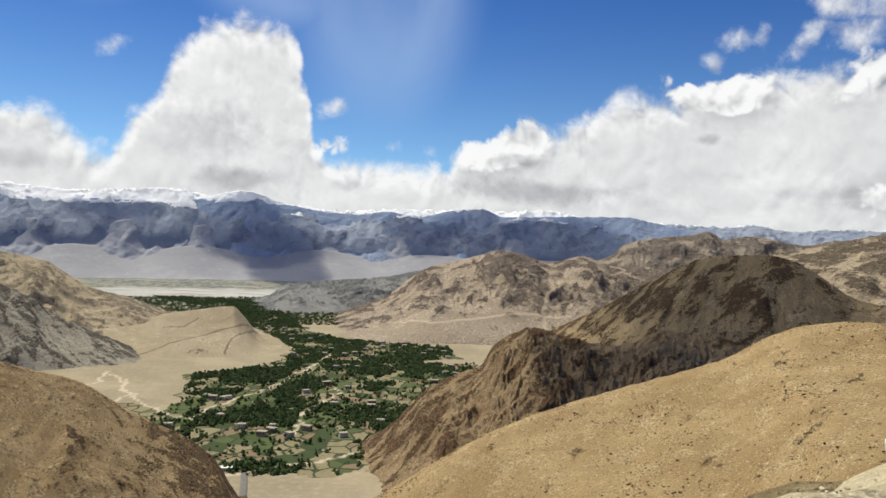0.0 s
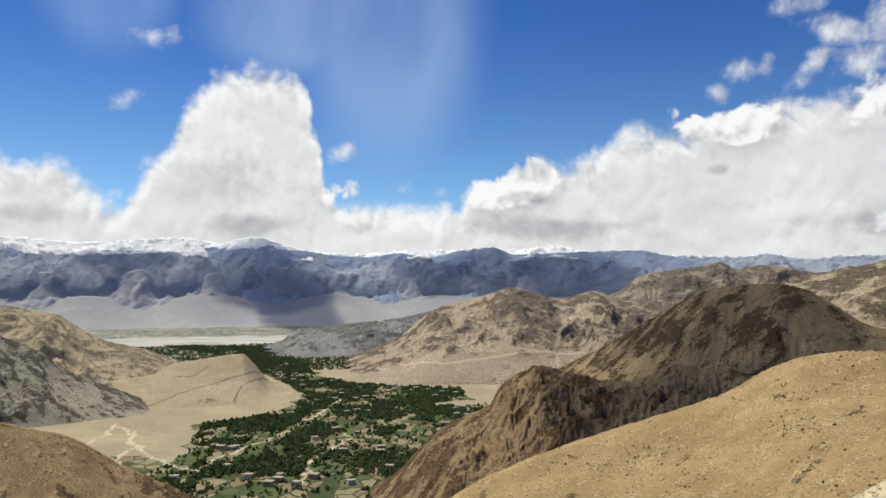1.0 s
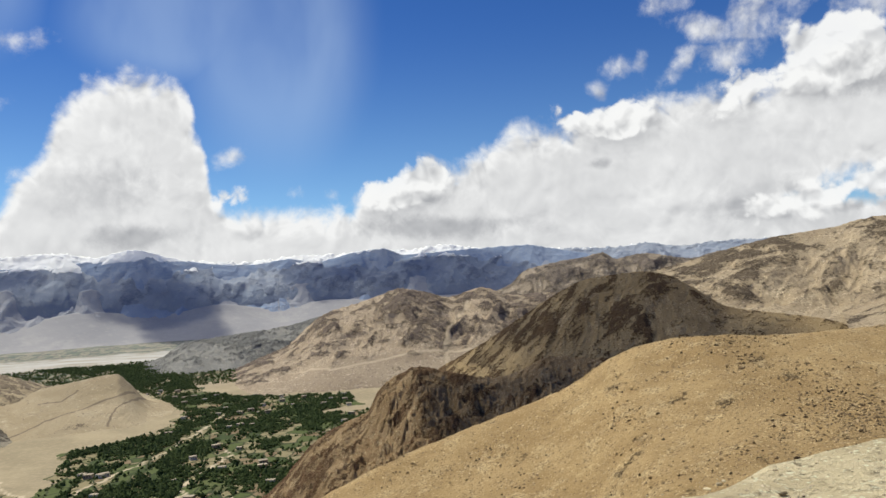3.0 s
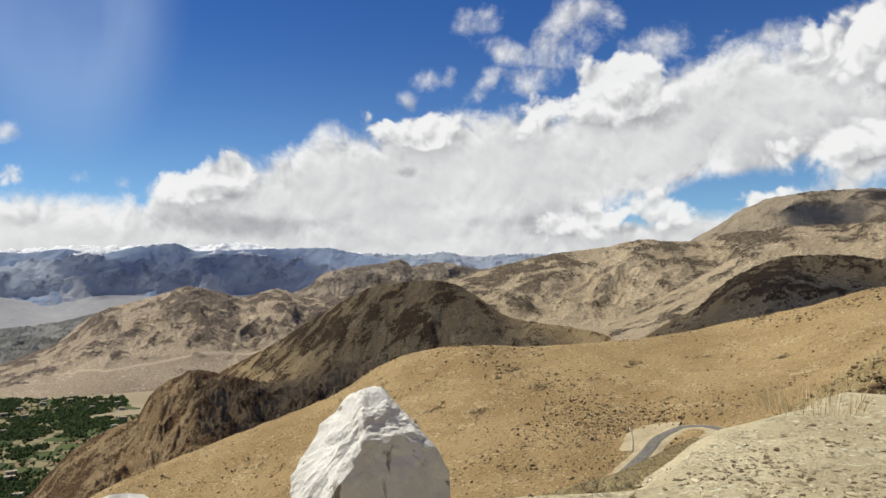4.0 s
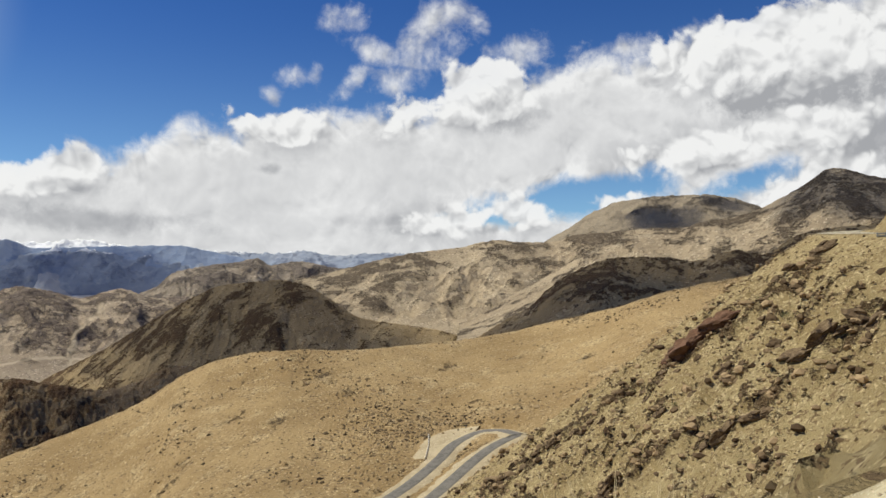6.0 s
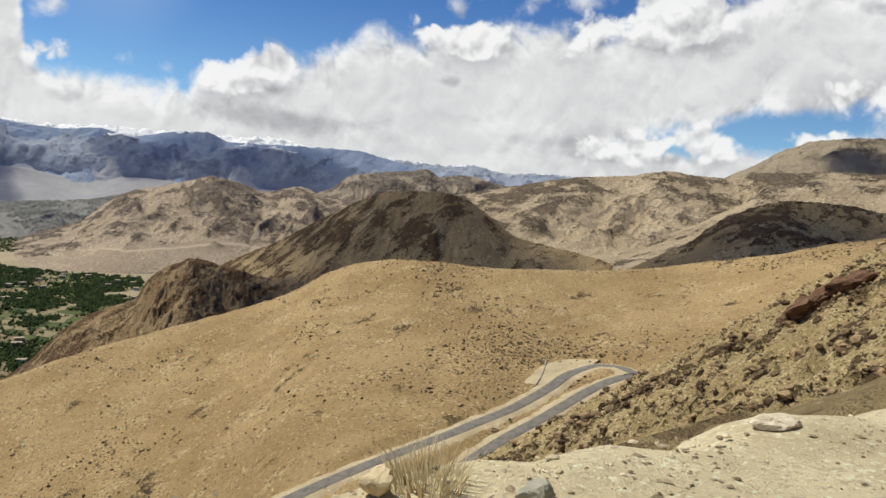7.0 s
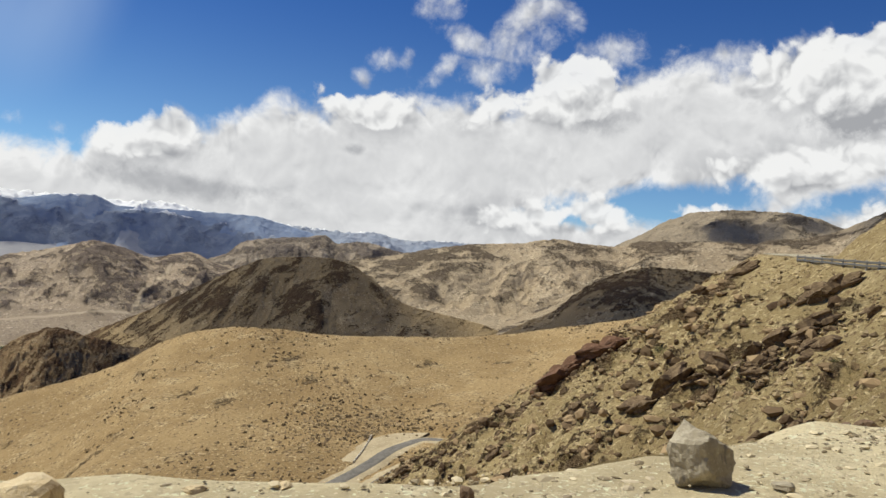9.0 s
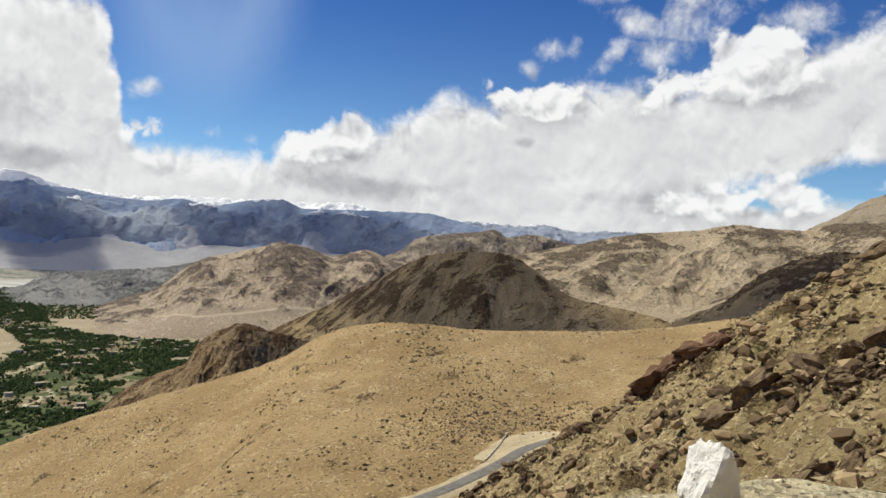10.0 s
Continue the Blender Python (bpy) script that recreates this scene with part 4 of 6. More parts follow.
sz = px[..., 2] - EYE + 0.08 + (ridged(sx / 0.9, sy / 0.9, 4, 107, 0.6) - 0.62) * 0.03 * np.clip(vv2 - 2.2, 0, 1) + fbm(sx / 2.2, sy / 2.2, 4, 103) * 0.05 * np.clip(vv2 - 0.8, 0, 1) + fbm(sx / 0.5, sy / 0.5, 3, 105) * 0.02 * np.clip(vv2 - 0.8, 0, 1)
sz = sz - np.where(out > 0, 0.75 * np.sqrt(out ** 2 + 0.02) - 0.1, 0)
sheet("road_shoulder", sx, sy, sz, SHOULDER, "pale gravel shoulder at the road's edge", {"rock": 0.04 + 0.24 * (1 - step(ss, 74, 92)) + 0.34 * step(ss, 131, 140)})
ASPHALT_EDGE = [(-80, 1.5), (56.51, 1.6), (65.49, 1.95), (72.49, 1.85), (77.67, 1.5), (98.69, 1.5), (105.05, 2.1), (111.79, 2.35), (112.9, 2.56), (114.3, 2.9), (116.5, 2.64), (118.6, 2.2), (122, 1.9), (127.84, 1.5), (299.9, 1.8)]


def asphalt_material(name, base, dust_haze, size):
    mat = bpy.data.materials.new(name)
    mat.use_nodes = True
    n = Nodes(mat.node_tree)
    spot = n.add("ShaderNodeNewGeometry").outputs["Position"]
    grit = n.noise(spot, 1 / size, 4.0, 0.7)
    blot = n.noise(spot, 1 / 1.8, 5.0, 0.6, 0.4)
    colour = n.mix(n.ramp(grit, 0.3, 0.7), tuple(c * 0.7 for c in base), tuple(c * 1.3 for c in base))
    colour = n.mix(n.ramp(blot, 0.36, 0.60), colour, dust_haze)
    bsdf = n.add("ShaderNodeBsdfPrincipled")
    n.link(colour, bsdf.inputs["Base Color"])
    bsdf.inputs["Roughness"].default_value = 0.85
    bump = n.add("ShaderNodeBump")
    bump.inputs["Strength"].default_value = 0.6
    bump.inputs["Distance"].default_value = size
    n.link(grit, bump.inputs["Height"])
    n.link(bump.outputs[0], bsdf.inputs["Normal"])
    n.link(bsdf.outputs[0], n.add("ShaderNodeOutputMaterial").inputs[0])
    return mat


ASPHALT = asphalt_material("dusty_asphalt", (0.20, 0.175, 0.12), (0.50, 0.435, 0.30), 0.03)
LOWER_ASPHALT = asphalt_material("grey_asphalt", (0.125, 0.115, 0.10), (0.18, 0.165, 0.14), 0.4)

ss, vv = np.meshgrid(np.r_[np.arange(-30, 160, 0.4), np.arange(160, 270, 1.0)], np.linspace(0, 1, 12), indexing="ij")
rim = curve(ss, ASPHALT_EDGE) + fbm(ss / 0.9, ss * 0 + 9, 5, 143, 0.6) * 0.2
offs = -5.6 + (rim + 5.6) * vv
ix = np.clip((ss + START) / 0.5, 0, len(station) - 1.001)
i0, fr = ix.astype(int), (ix % 1)[..., None]
px = line[i0] * (1 - fr) + line[i0 + 1] * fr
hd = heading[i0] * (1 - fr) + heading[i0 + 1] * fr
sheet("road", px[..., 0] - hd[..., 1] * offs, px[..., 1] + hd[..., 0] * offs, px[..., 2] - EYE + 0.08 + np.where(vv >= 1, -0.01, 0.07), ASPHALT, "dusty worn asphalt mountain road", {"rock": vv * 0})


def ribbon(name, path, half, lift, material, label, wobble=0.0):
    d = np.gradient(path[:, :2], axis=0)
    d /= np.linalg.norm(d, axis=1)[:, None]
    across = np.linspace(-1, 1, 7)
    n = np.stack([-d[:, 1], d[:, 0]], 1)
    reach = half + wobble * fbm(np.arange(len(path)) / 4.0, np.zeros(len(path)) + half, 3, 151)
    x = path[:, 0][:, None] + n[:, 0][:, None] * across * reach[:, None]
    y = path[:, 1][:, None] + n[:, 1][:, None] * across * reach[:, None]
    z = path[:, 2][:, None] + lift - 0.6 * (np.abs(across) == 1)
    return sheet(name, x, y, z * np.ones_like(x), material, label, {"rock": x * 0})


ribbon("verge", lower[0], 4.8, 0.0, PULL_OFF, "pale sandy verge of the lower road", 1.0)
ribbon("verge_inner", lower[1], 4.6, 0.02, PULL_OFF, "pale sandy verge of the lower road", 1.0)
ribbon("verge_pad", pad, 6.0, 0.02, PULL_OFF, "bare sandy pull-off at the hairpin", 1.6)
ribbon("road_valley", smooth_line([(-232, 862, -251.4), (-212, 835, -251.4), (-199, 790, -251.4), (-188, 740, -251.4), (-176, 680, -251.4), (-160, 610, -251.4)], 6.0), 3.6, 0.0, LOWER_ASPHALT, "grey asphalt road at the valley mouth")
ribbon("road_lower", lower[0], 2.5, 0.16, LOWER_ASPHALT, "grey asphalt hairpin road below")
ribbon("road_lower_inner", lower[1], 2.5, 0.18, LOWER_ASPHALT, "grey asphalt hairpin road below")


# ---------------------------------------------------------------- helpers for things
def part(name, bm, material, parent, label=""):
    mesh = bpy.data.meshes.new(name)
    bm.to_mesh(mesh)
    bm.free()
    mesh.materials.append(material)
    ob = new(name, mesh)
    ob.parent = parent
    return tagged(ob, label) if label else ob


def spot_on_shoulder(s, v):
    k = min(max((s + START) / 0.5, 0), len(station) - 1.001)
    i, f = int(k), k % 1
    p = line[i] * (1 - f) + line[i + 1] * f
    h = heading[i] * (1 - f) + heading[i + 1] * f
    x, y = p[0] - h[1] * v, p[1] + h[0] * v
    fall = max(v - float(curve(np.array([float(s)]), EDGE)[0]), 0)
    gx, gy = np.array([x]), np.array([y])
    z = p[2] - EYE + 0.08 + float(fbm(gx / 2.2, gy / 2.2, 4, 103)[0]) * 0.05 + float(fbm(gx / 0.5, gy / 0.5, 3, 105)[0]) * 0.02 - (0.75 * math.sqrt(fall ** 2 + 0.02) - 0.1 if fall > 0 else 0)
    return x, y, z, math.degrees(math.atan2(h[1], h[0]))


def stone_material(name, base, dark, pale, size, stain=None, cut=(0.5, 0.6)):
    mat = bpy.data.materials.new(name)
    mat.use_nodes = True
    n = Nodes(mat.node_tree)
    coord = n.add("ShaderNodeTexCoord").outputs["Object"]
    broad = n.noise(coord, 1 / size, 5.0, 0.6, 0.5)
    fine = n.noise(coord, 9 / size, 6.0, 0.7)
    colour = n.mix(n.ramp(broad, 0.36, 0.62), dark, base)
    colour = n.mix(n.math("MULTIPLY", n.ramp(fine, 0.5, 0.72), 0.6), colour, pale)
    colour = n.mix(n.math("MULTIPLY", n.ramp(fine, 0.42, 0.25), 0.6), colour, tuple(c * 0.6 for c in dark))
    if stain:
        where = n.noise(n.vec("MULTIPLY", coord, (1, 1, 0.45)), 2.2 / size, 6.0, 0.65, 0.8)
        colour = n.mix(n.ramp(where, *cut), colour, stain)
    bsdf = n.add("ShaderNodeBsdfPrincipled")
    n.link(colour, bsdf.inputs["Base Color"])
    bsdf.inputs["Roughness"].default_value = 0.9
    bsdf.inputs["Specular IOR Level"].default_value = 0.2
    bump = n.add("ShaderNodeBump")
    bump.inputs["Strength"].default_value = 0.9
    bump.inputs["Distance"].default_value = size * 0.05
    n.link(n.math("ADD", fine, n.math("MULTIPLY", broad, 0.6)), bump.inputs["Height"])
    n.link(bump.outputs[0], bsdf.inputs["Normal"])
    n.link(bsdf.outputs[0], n.add("ShaderNodeOutputMaterial").inputs[0])
    return mat


WHITE = stone_material("whitewashed_stone", (0.85, 0.84, 0.80), (0.74, 0.72, 0.67), (0.89, 0.885, 0.86), 0.3, (0.30, 0.27, 0.23), (0.60, 0.66))
WORN_WHITE = stone_material("worn_whitewash", (0.72, 0.70, 0.65), (0.5, 0.46, 0.40), (0.82, 0.80, 0.76), 0.25, (0.27, 0.23, 0.19), (0.49, 0.57))
RED_WHITE = stone_material("red_and_white_paint", (0.74, 0.68, 0.60), (0.60, 0.48, 0.39), (0.80, 0.75, 0.69), 0.25, (0.33, 0.14, 0.085), (0.51, 0.56))
PALE_ROCK = stone_material("pale_tan_rock", (0.76, 0.635, 0.42), (0.60, 0.47, 0.28), (0.82, 0.73, 0.55), 0.35, (0.44, 0.31, 0.17), (0.56, 0.66))
CREAM_ROCK = stone_material("cream_and_brown_rock", (0.74, 0.61, 0.38), (0.56, 0.42, 0.22), (0.82, 0.74, 0.55), 0.4, (0.40, 0.26, 0.12), (0.55, 0.66))
GREY_ROCK = stone_material("grey_rock", (0.46, 0.41, 0.31), (0.32, 0.28, 0.205), (0.60, 0.54, 0.42), 0.25, (0.22, 0.20, 0.17), (0.56, 0.66))
BROWN_ROCK = stone_material("brown_rock", (0.26, 0.18, 0.12), (0.17, 0.115, 0.075), (0.38, 0.29, 0.20), 0.3, (0.12, 0.08, 0.055), (0.54, 0.64))
CRAG_ROCK = stone_material("dark_crag", (0.20, 0.142, 0.082), (0.085, 0.055, 0.032), (0.40, 0.315, 0.19), 1.0, (0.07, 0.047, 0.032), (0.50, 0.60))
WEDGE_ROCK = stone_material("cream_rock", (0.76, 0.68, 0.52), (0.60, 0.52, 0.38), (0.82, 0.75, 0.61), 0.2)
MOUND = stone_material("crumbly_pale_earth", (0.66, 0.585, 0.43), (0.52, 0.45, 0.32), (0.75, 0.68, 0.53), 0.16, (0.42, 0.35, 0.24), (0.58, 0.66))
GREEN_ROCK = stone_material("grey_green_rock", (0.37, 0.365, 0.29), (0.28, 0.275, 0.215), (0.48, 0.47, 0.39), 0.2)


def rock_mesh(name, size, seed, cuts=13, subdivisions=3, rough=0.05, top=None):
    """An angular stone: a ball cut by random planes, then roughened. Its foot is at z = 0."""
    rng = random.Random(seed)
    planes = [(Vector((rng.gauss(0, 1), rng.gauss(0, 1), rng.gauss(0, 0.8))).normalized(), rng.uniform(0.46, 0.84)) for _ in range(cuts)]
    planes.append((Vector((0, 0, -1)), 0.62))
    if top:
        planes += [(Vector(n).normalized(), d) for n, d in top]
    bm = bmesh.new()
    bmesh.ops.create_icosphere(bm, subdivisions=subdivisions, radius=1.0)
    off = Vector((seed * 3.7, seed * 1.3, seed * 7.1))
    for v in bm.verts:
        d = v.co.normalized()
        r = 1.0
        for n, dist in planes:
            c = n.dot(d)
            if c > 0.05:
                r = min(r, dist / c)
        r *= 1 + 0.16 * noise.noise(d * 1.2 + off) + rough * (noise.noise(d * 2.3 + off) + 0.6 * noise.noise(d * 6 + off) + 0.35 * noise.noise(d * 14 + off))
        v.co = d * r
    xs = [[v.co[k] for v in bm.verts] for k in range(3)]
    low, span = [min(x) for x in xs], [max(x) - min(x) for x in xs]
    for v in bm.verts:
        v.co = Vector([((v.co[k] - low[k]) / span[k] - (0.5 if k < 2 else 0)) * size[k] for k in range(3)])
    mesh = bpy.data.meshes.new(name)
    bm.to_mesh(mesh)
    bm.free()
    return mesh


def put_rock(name, label, s, v, size, material, seed, turn=0.0, tilt=0.0, sink=0.06, cuts=13, subdivisions=3, top=None, category="rock", group="", lift=0.0):
    mesh = rock_mesh(name, size, seed, cuts, subdivisions, 0.10 if subdivisions > 3 else 0.08, top)
    mesh.materials.append(material)
    ob = new(name, mesh)
    x, y, z, h = spot_on_shoulder(s, v)
    ob.matrix_world = pose(x, y, z - sink * size[2] + lift, tilt, 0, h + turn)
    return tagged(ob, label, category, group)


def stones(name, places, sizes, material, label, seed, flat=0.6, coarse=False):
    """Loose stones as one mesh; far ones are coarser."""
    rng = np.random.default_rng(seed)
    t = (1 + 5 ** 0.5) / 2
    ico = np.array([(-1, t, 0), (1, t, 0), (-1, -t, 0), (1, -t, 0), (0, -1, t), (0, 1, t), (0, -1, -t), (0, 1, -t), (t, 0, -1), (t, 0, 1), (-t, 0, -1), (-t, 0, 1)]) / np.hypot(1, t)
    tri = np.array([(0, 11, 5), (0, 5, 1), (0, 1, 7), (0, 7, 10), (0, 10, 11), (1, 5, 9), (5, 11, 4), (11, 10, 2), (10, 7, 6), (7, 1, 8),
                    (3, 9, 4), (3, 4, 2), (3, 2, 6), (3, 6, 8), (3, 8, 9), (4, 9, 5), (2, 4, 11), (6, 2, 10), (8, 6, 7), (9, 8, 1)])
    if coarse:
        ico = np.array([(1, 0, 0), (-1, 0, 0), (0, 1, 0), (0, -1, 0), (0.3, 0.2, 1), (0, 0, -1)], float)
        tri = np.array([(0, 2, 4), (2, 1, 4), (1, 3, 4), (3, 0, 4), (2, 0, 5), (1, 2, 5), (3, 1, 5), (0, 3, 5)])
    n, corners = len(places), len(ico)
    v = ico[None] * rng.uniform(0.7, 1.2, (n, corners, 1)) * np.stack([rng.uniform(0.7, 1.5, n), rng.uniform(0.6, 1.1, n), rng.uniform(0.7, 1.2, n) * flat], 1)[:, None, :]
    a = rng.uniform(0, 2 * np.pi, n)[:, None]
    x, y = v[..., 0].copy(), v[..., 1].copy()
    v[..., 0], v[..., 1] = x * np.cos(a) - y * np.sin(a), x * np.sin(a) + y * np.cos(a)
    v = v * (np.asarray(sizes) * 0.5)[:, None, None]
    v = (v + np.asarray(places)[:, None, :]).reshape(-1, 3)
    f = (tri[None] + corners * np.arange(n)[:, None, None]).reshape(-1, 3)
    mesh = bpy.data.meshes.new(name)
    mesh.from_pydata(v.tolist(), [], f.tolist())
    mesh.materials.append(material)
    return tagged(new(name, mesh), label, kind="stuff")


def loose_material(name, dark, light):
    mat = bpy.data.materials.new(name)
    mat.use_nodes = True
    n = Nodes(mat.node_tree)
    geo = n.add("ShaderNodeNewGeometry")
    colour = n.mix(geo.outputs["Random Per Island"], dark, light)
    bsdf = n.add("ShaderNodeBsdfPrincipled")
    n.link(colour, bsdf.inputs["Base Color"])
    bsdf.inputs["Roughness"].default_value = 0.9
    bsdf.inputs["Specular IOR Level"].default_value = 0.15
    n.link(bsdf.outputs[0], n.add("ShaderNodeOutputMaterial").inputs[0])
    return mat


# ---------------------------------------------------------------- loose stones
rng = np.random.default_rng(21)
n = 44000
x, y = rng.uniform(-40, 420, n), rng.uniform(120, 405, n)
keep = (np.clip(fbm(x / 45, y / 45, 5, 161, 0.6) * 1.3 + 0.12, 0.05, 1) > rng.random(n)) & (off_line(x, y, [tuple(p[:2]) for p in lower[0][::4]]) > 5) & (off_line(x, y, [tuple(p[:2]) for p in lower[1][::4]]) > 5)
x, y = x[keep], y[keep]
bx, by = rng.normal(203, 15, 1500), rng.normal(238, 13, 1500)
clear = (off_line(bx, by, [tuple(p[:2]) for p in lower[0][::4]]) > 5) & (off_line(bx, by, [tuple(p[:2]) for p in pad[::3]]) > 6) & (off_line(bx, by, [tuple(p[:2]) for p in lower[1][::4]]) > 5)
x, y = np.r_[x, bx[clear]], np.r_[y, by[clear]]
stones("stones_hill", np.stack([x, y, hill_height(x, y) + 0.05], 1), 0.5 + 1.2 * rng.random(len(x)) ** 3 + 1.0 * (rng.random(len(x)) < 0.02), loose_material("hill_stones", (0.05, 0.034, 0.02), (0.46, 0.34, 0.19)), "small stones scattered over the tan hill", 23, 0.75, True)
n = 30000
slope = bpy.data.objects["slope_stony"].data
spots = np.empty(len(slope.vertices) * 3, np.float32)
slope.vertices.foreach_get("co", spots)
spots = spots.reshape(-1, 3).astype(float)
stony = np.empty(len(spots), np.float32)
slope.attributes["rock"].data.foreach_get("value", stony)
pick = rng.integers(0, len(spots), n)
seen = np.degrees(np.arctan2(spots[pick, 0] - CENTRE[0], spots[pick, 1] - CENTRE[1]))
pick = pick[(seen > -46) & (np.clip(stony[pick] * 1.3 - 0.1, 0.03, 1) > rng.random(n))]
stones("stones_slope", spots[pick] + np.c_[rng.uniform(-0.8, 0.8, (len(pick), 2)), np.zeros(len(pick))], 0.6 + 2.2 * rng.random(len(pick)) ** 3, loose_material("slope_stones", (0.07, 0.045, 0.026), (0.36, 0.26, 0.15)), "broken stones on the brown slope", 39, 0.75, True)
n = 52000
x, y = rng.uniform(110, 230, n), rng.uniform(30, 175, n)
s1, v1, _ = road_frame(x, y)
o1 = v1 - curve(s1, EDGE)
keep = (o1 > 1) & (o1 < 95) & (np.clip(fbm(x / 12, y / 12, 4, 163) + 0.6, 0, 1) > rng.random(n))
x, y, o1, s1 = x[keep], y[keep], o1[keep], s1[keep]
b1 = flank_rock(x, y, o1)
st = ridged((x * 0.83 + y * 0.55) / 3.2 + fbm(x / 6, y / 6, 2, 135) * 0.6, (y - x * 0.66) / 5.5, 5, 137, 0.6) - 0.62
fz1 = flank_height(x, y) + step(b1, 0.3, 0.75) * (0.5 + st * 3.4)
stones("stones_flank", np.stack([x, y, fz1 + 0.05], 1), (0.14 + 0.75 * rng.random(len(x)) ** 4) * np.where(s1 < 152, np.clip(o1 / 14, 0.2, 1), 1), loose_material("flank_stones", (0.10, 0.068, 0.04), (0.52, 0.41, 0.24)), "broken stones on the steep slope", 25, 0.7, True)
n = 60000
x, y = rng.uniform(115, 232, n), rng.uniform(30, 175, n)
s1, v1, _ = road_frame(x, y)
o1 = v1 - curve(s1, EDGE)
b1 = flank_rock(x, y, o1)
keep = (o1 > 6) & (o1 < 95) & (b1 ** 1.5 > rng.random(n) * 1.1)
x, y, o1, b1 = x[keep][:5200], y[keep][:5200], o1[keep][:5200], b1[keep][:5200]
st = ridged((x * 0.83 + y * 0.55) / 3.2 + fbm(x / 6, y / 6, 2, 135) * 0.6, (y - x * 0.66) / 5.5, 5, 137, 0.6) - 0.62
fz1 = flank_height(x, y) + step(b1, 0.3, 0.75) * (0.5 + st * 3.4)
stones("crag_blocks", np.stack([x, y, fz1], 1), 0.4 + 1.5 * rng.random(len(x)) ** 3, loose_material("crag_blocks", (0.07, 0.044, 0.025), (0.38, 0.275, 0.155)), "broken dark blocks along the rocky bands", 37, 0.75)
n = 26000
s0 = rng.uniform(-3, 148, n)
e0 = curve(s0, EDGE)
v0 = 1.2 + (e0 - 1.15) * rng.random(n) ** 0.8
k = np.clip((s0 + START) / 0.5, 0, len(station) - 1.001)
i0, fr = k.astype(int), (k % 1)[:, None]
p0, h0 = line[i0] * (1 - fr) + line[i0 + 1] * fr, heading[i0] * (1 - fr) + heading[i0 + 1] * fr
x, y = p0[:, 0] - h0[:, 1] * v0, p0[:, 1] + h0[:, 0] * v0
z = p0[:, 2] - EYE + 0.08 + fbm(x / 2.2, y / 2.2, 4, 103) * 0.05 * np.clip(v0 - 0.8, 0, 1) + fbm(x / 0.5, y / 0.5, 3, 105) * 0.02 * np.clip(v0 - 0.8, 0, 1)
stones("gravel", np.stack([x, y, z], 1), 0.010 + 0.016 * rng.random(n) ** 3, loose_material("shoulder_gravel", (0.28, 0.225, 0.15), (0.74, 0.64, 0.46)), "loose gravel on the road shoulder", 27, 0.7, True)
pick = np.flatnonzero(np.clip(fbm(x / 1.6, y / 1.6, 3, 165) * 1.4 + 0.25, 0.04, 1) > rng.random(n))[:9000]
stones("pebbles", np.stack([x, y, z - 0.004], 1)[pick], (0.016 + 0.075 * rng.random(len(pick)) ** 4) * np.where(s0[pick] < 104, 0.65, 1.0), loose_material("shoulder_pebbles", (0.17, 0.135, 0.09), (0.70, 0.60, 0.43)), "pebbles scattered over the road shoulder", 33, 0.42)

n = 15000
s0, lay = rng.uniform(55, 148, n), rng.random(n)
v0 = 0.4 + (curve(s0, EDGE) - 0.2) * lay ** 1.6
k = np.clip((s0 + START) / 0.5, 0, len(station) - 1.001)
i0, fr = k.astype(int), (k % 1)[:, None]
p0, h0 = line[i0] * (1 - fr) + line[i0 + 1] * fr, heading[i0] * (1 - fr) + heading[i0 + 1] * fr
x, y = p0[:, 0] - h0[:, 1] * v0, p0[:, 1] + h0[:, 0] * v0
on_road = v0 < 2.3
z = p0[:, 2] - EYE + 0.08 + np.where(on_road, 0.068, fbm(x / 2.2, y / 2.2, 4, 103) * 0.05)
crowd = np.clip(fbm(x / 1.1, y / 0.7, 3, 167) * 1.5 + 0.35, 0.02, 1) > rng.random(n)
stones("road_chips", np.stack([x, y, z], 1)[crowd], 0.008 + 0.03 * rng.random(crowd.sum()) ** 3, loose_material("road_chips", (0.10, 0.085, 0.06), (0.42, 0.36, 0.25)), "dark chips of stone scattered along the road's edge", 43, 0.6, True)
n = 36000
s0 = np.r_[rng.uniform(56, 100, 30000), rng.uniform(100, 148, 6000)]
v0 = 1.5 + (curve(s0, EDGE) - 1.6) * rng.random(n)
k = np.clip((s0 + START) / 0.5, 0, len(station) - 1.001)
i0, fr = k.astype(int), (k % 1)[:, None]
p0, h0 = line[i0] * (1 - fr) + line[i0 + 1] * fr, heading[i0] * (1 - fr) + heading[i0 + 1] * fr
x, y = p0[:, 0] - h0[:, 1] * v0, p0[:, 1] + h0[:, 0] * v0
z = p0[:, 2] - EYE + 0.082 + fbm(x / 2.2, y / 2.2, 4, 103) * 0.05 * np.clip(v0 - 0.8, 0, 1) + fbm(x / 0.5, y / 0.5, 3, 105) * 0.02 * np.clip(v0 - 0.8, 0, 1)
crowd = np.clip(fbm(x / 0.9, y / 0.9, 3, 169) * 1.6 + 0.45, 0.08, 1) > rng.random(n)
stones("shoulder_chips", np.stack([x, y, z], 1)[crowd], 0.018 + 0.036 * rng.random(crowd.sum()) ** 2, loose_material("shoulder_chips", (0.14, 0.108, 0.066), (0.52, 0.44, 0.295)), "grey-brown chips of stone lying thick on the shoulder", 47, 0.4, True)
n = 3100
s0 = np.r_[rng.uniform(50, 148, 1700), rng.uniform(106, 132, 1400)]
v0 = curve(s0, EDGE) - np.where(np.arange(n) < 1700, 0.9, 2.4) * rng.random(n) ** 2 + 0.12
k = np.clip((s0 + START) / 0.5, 0, len(station) - 1.001)
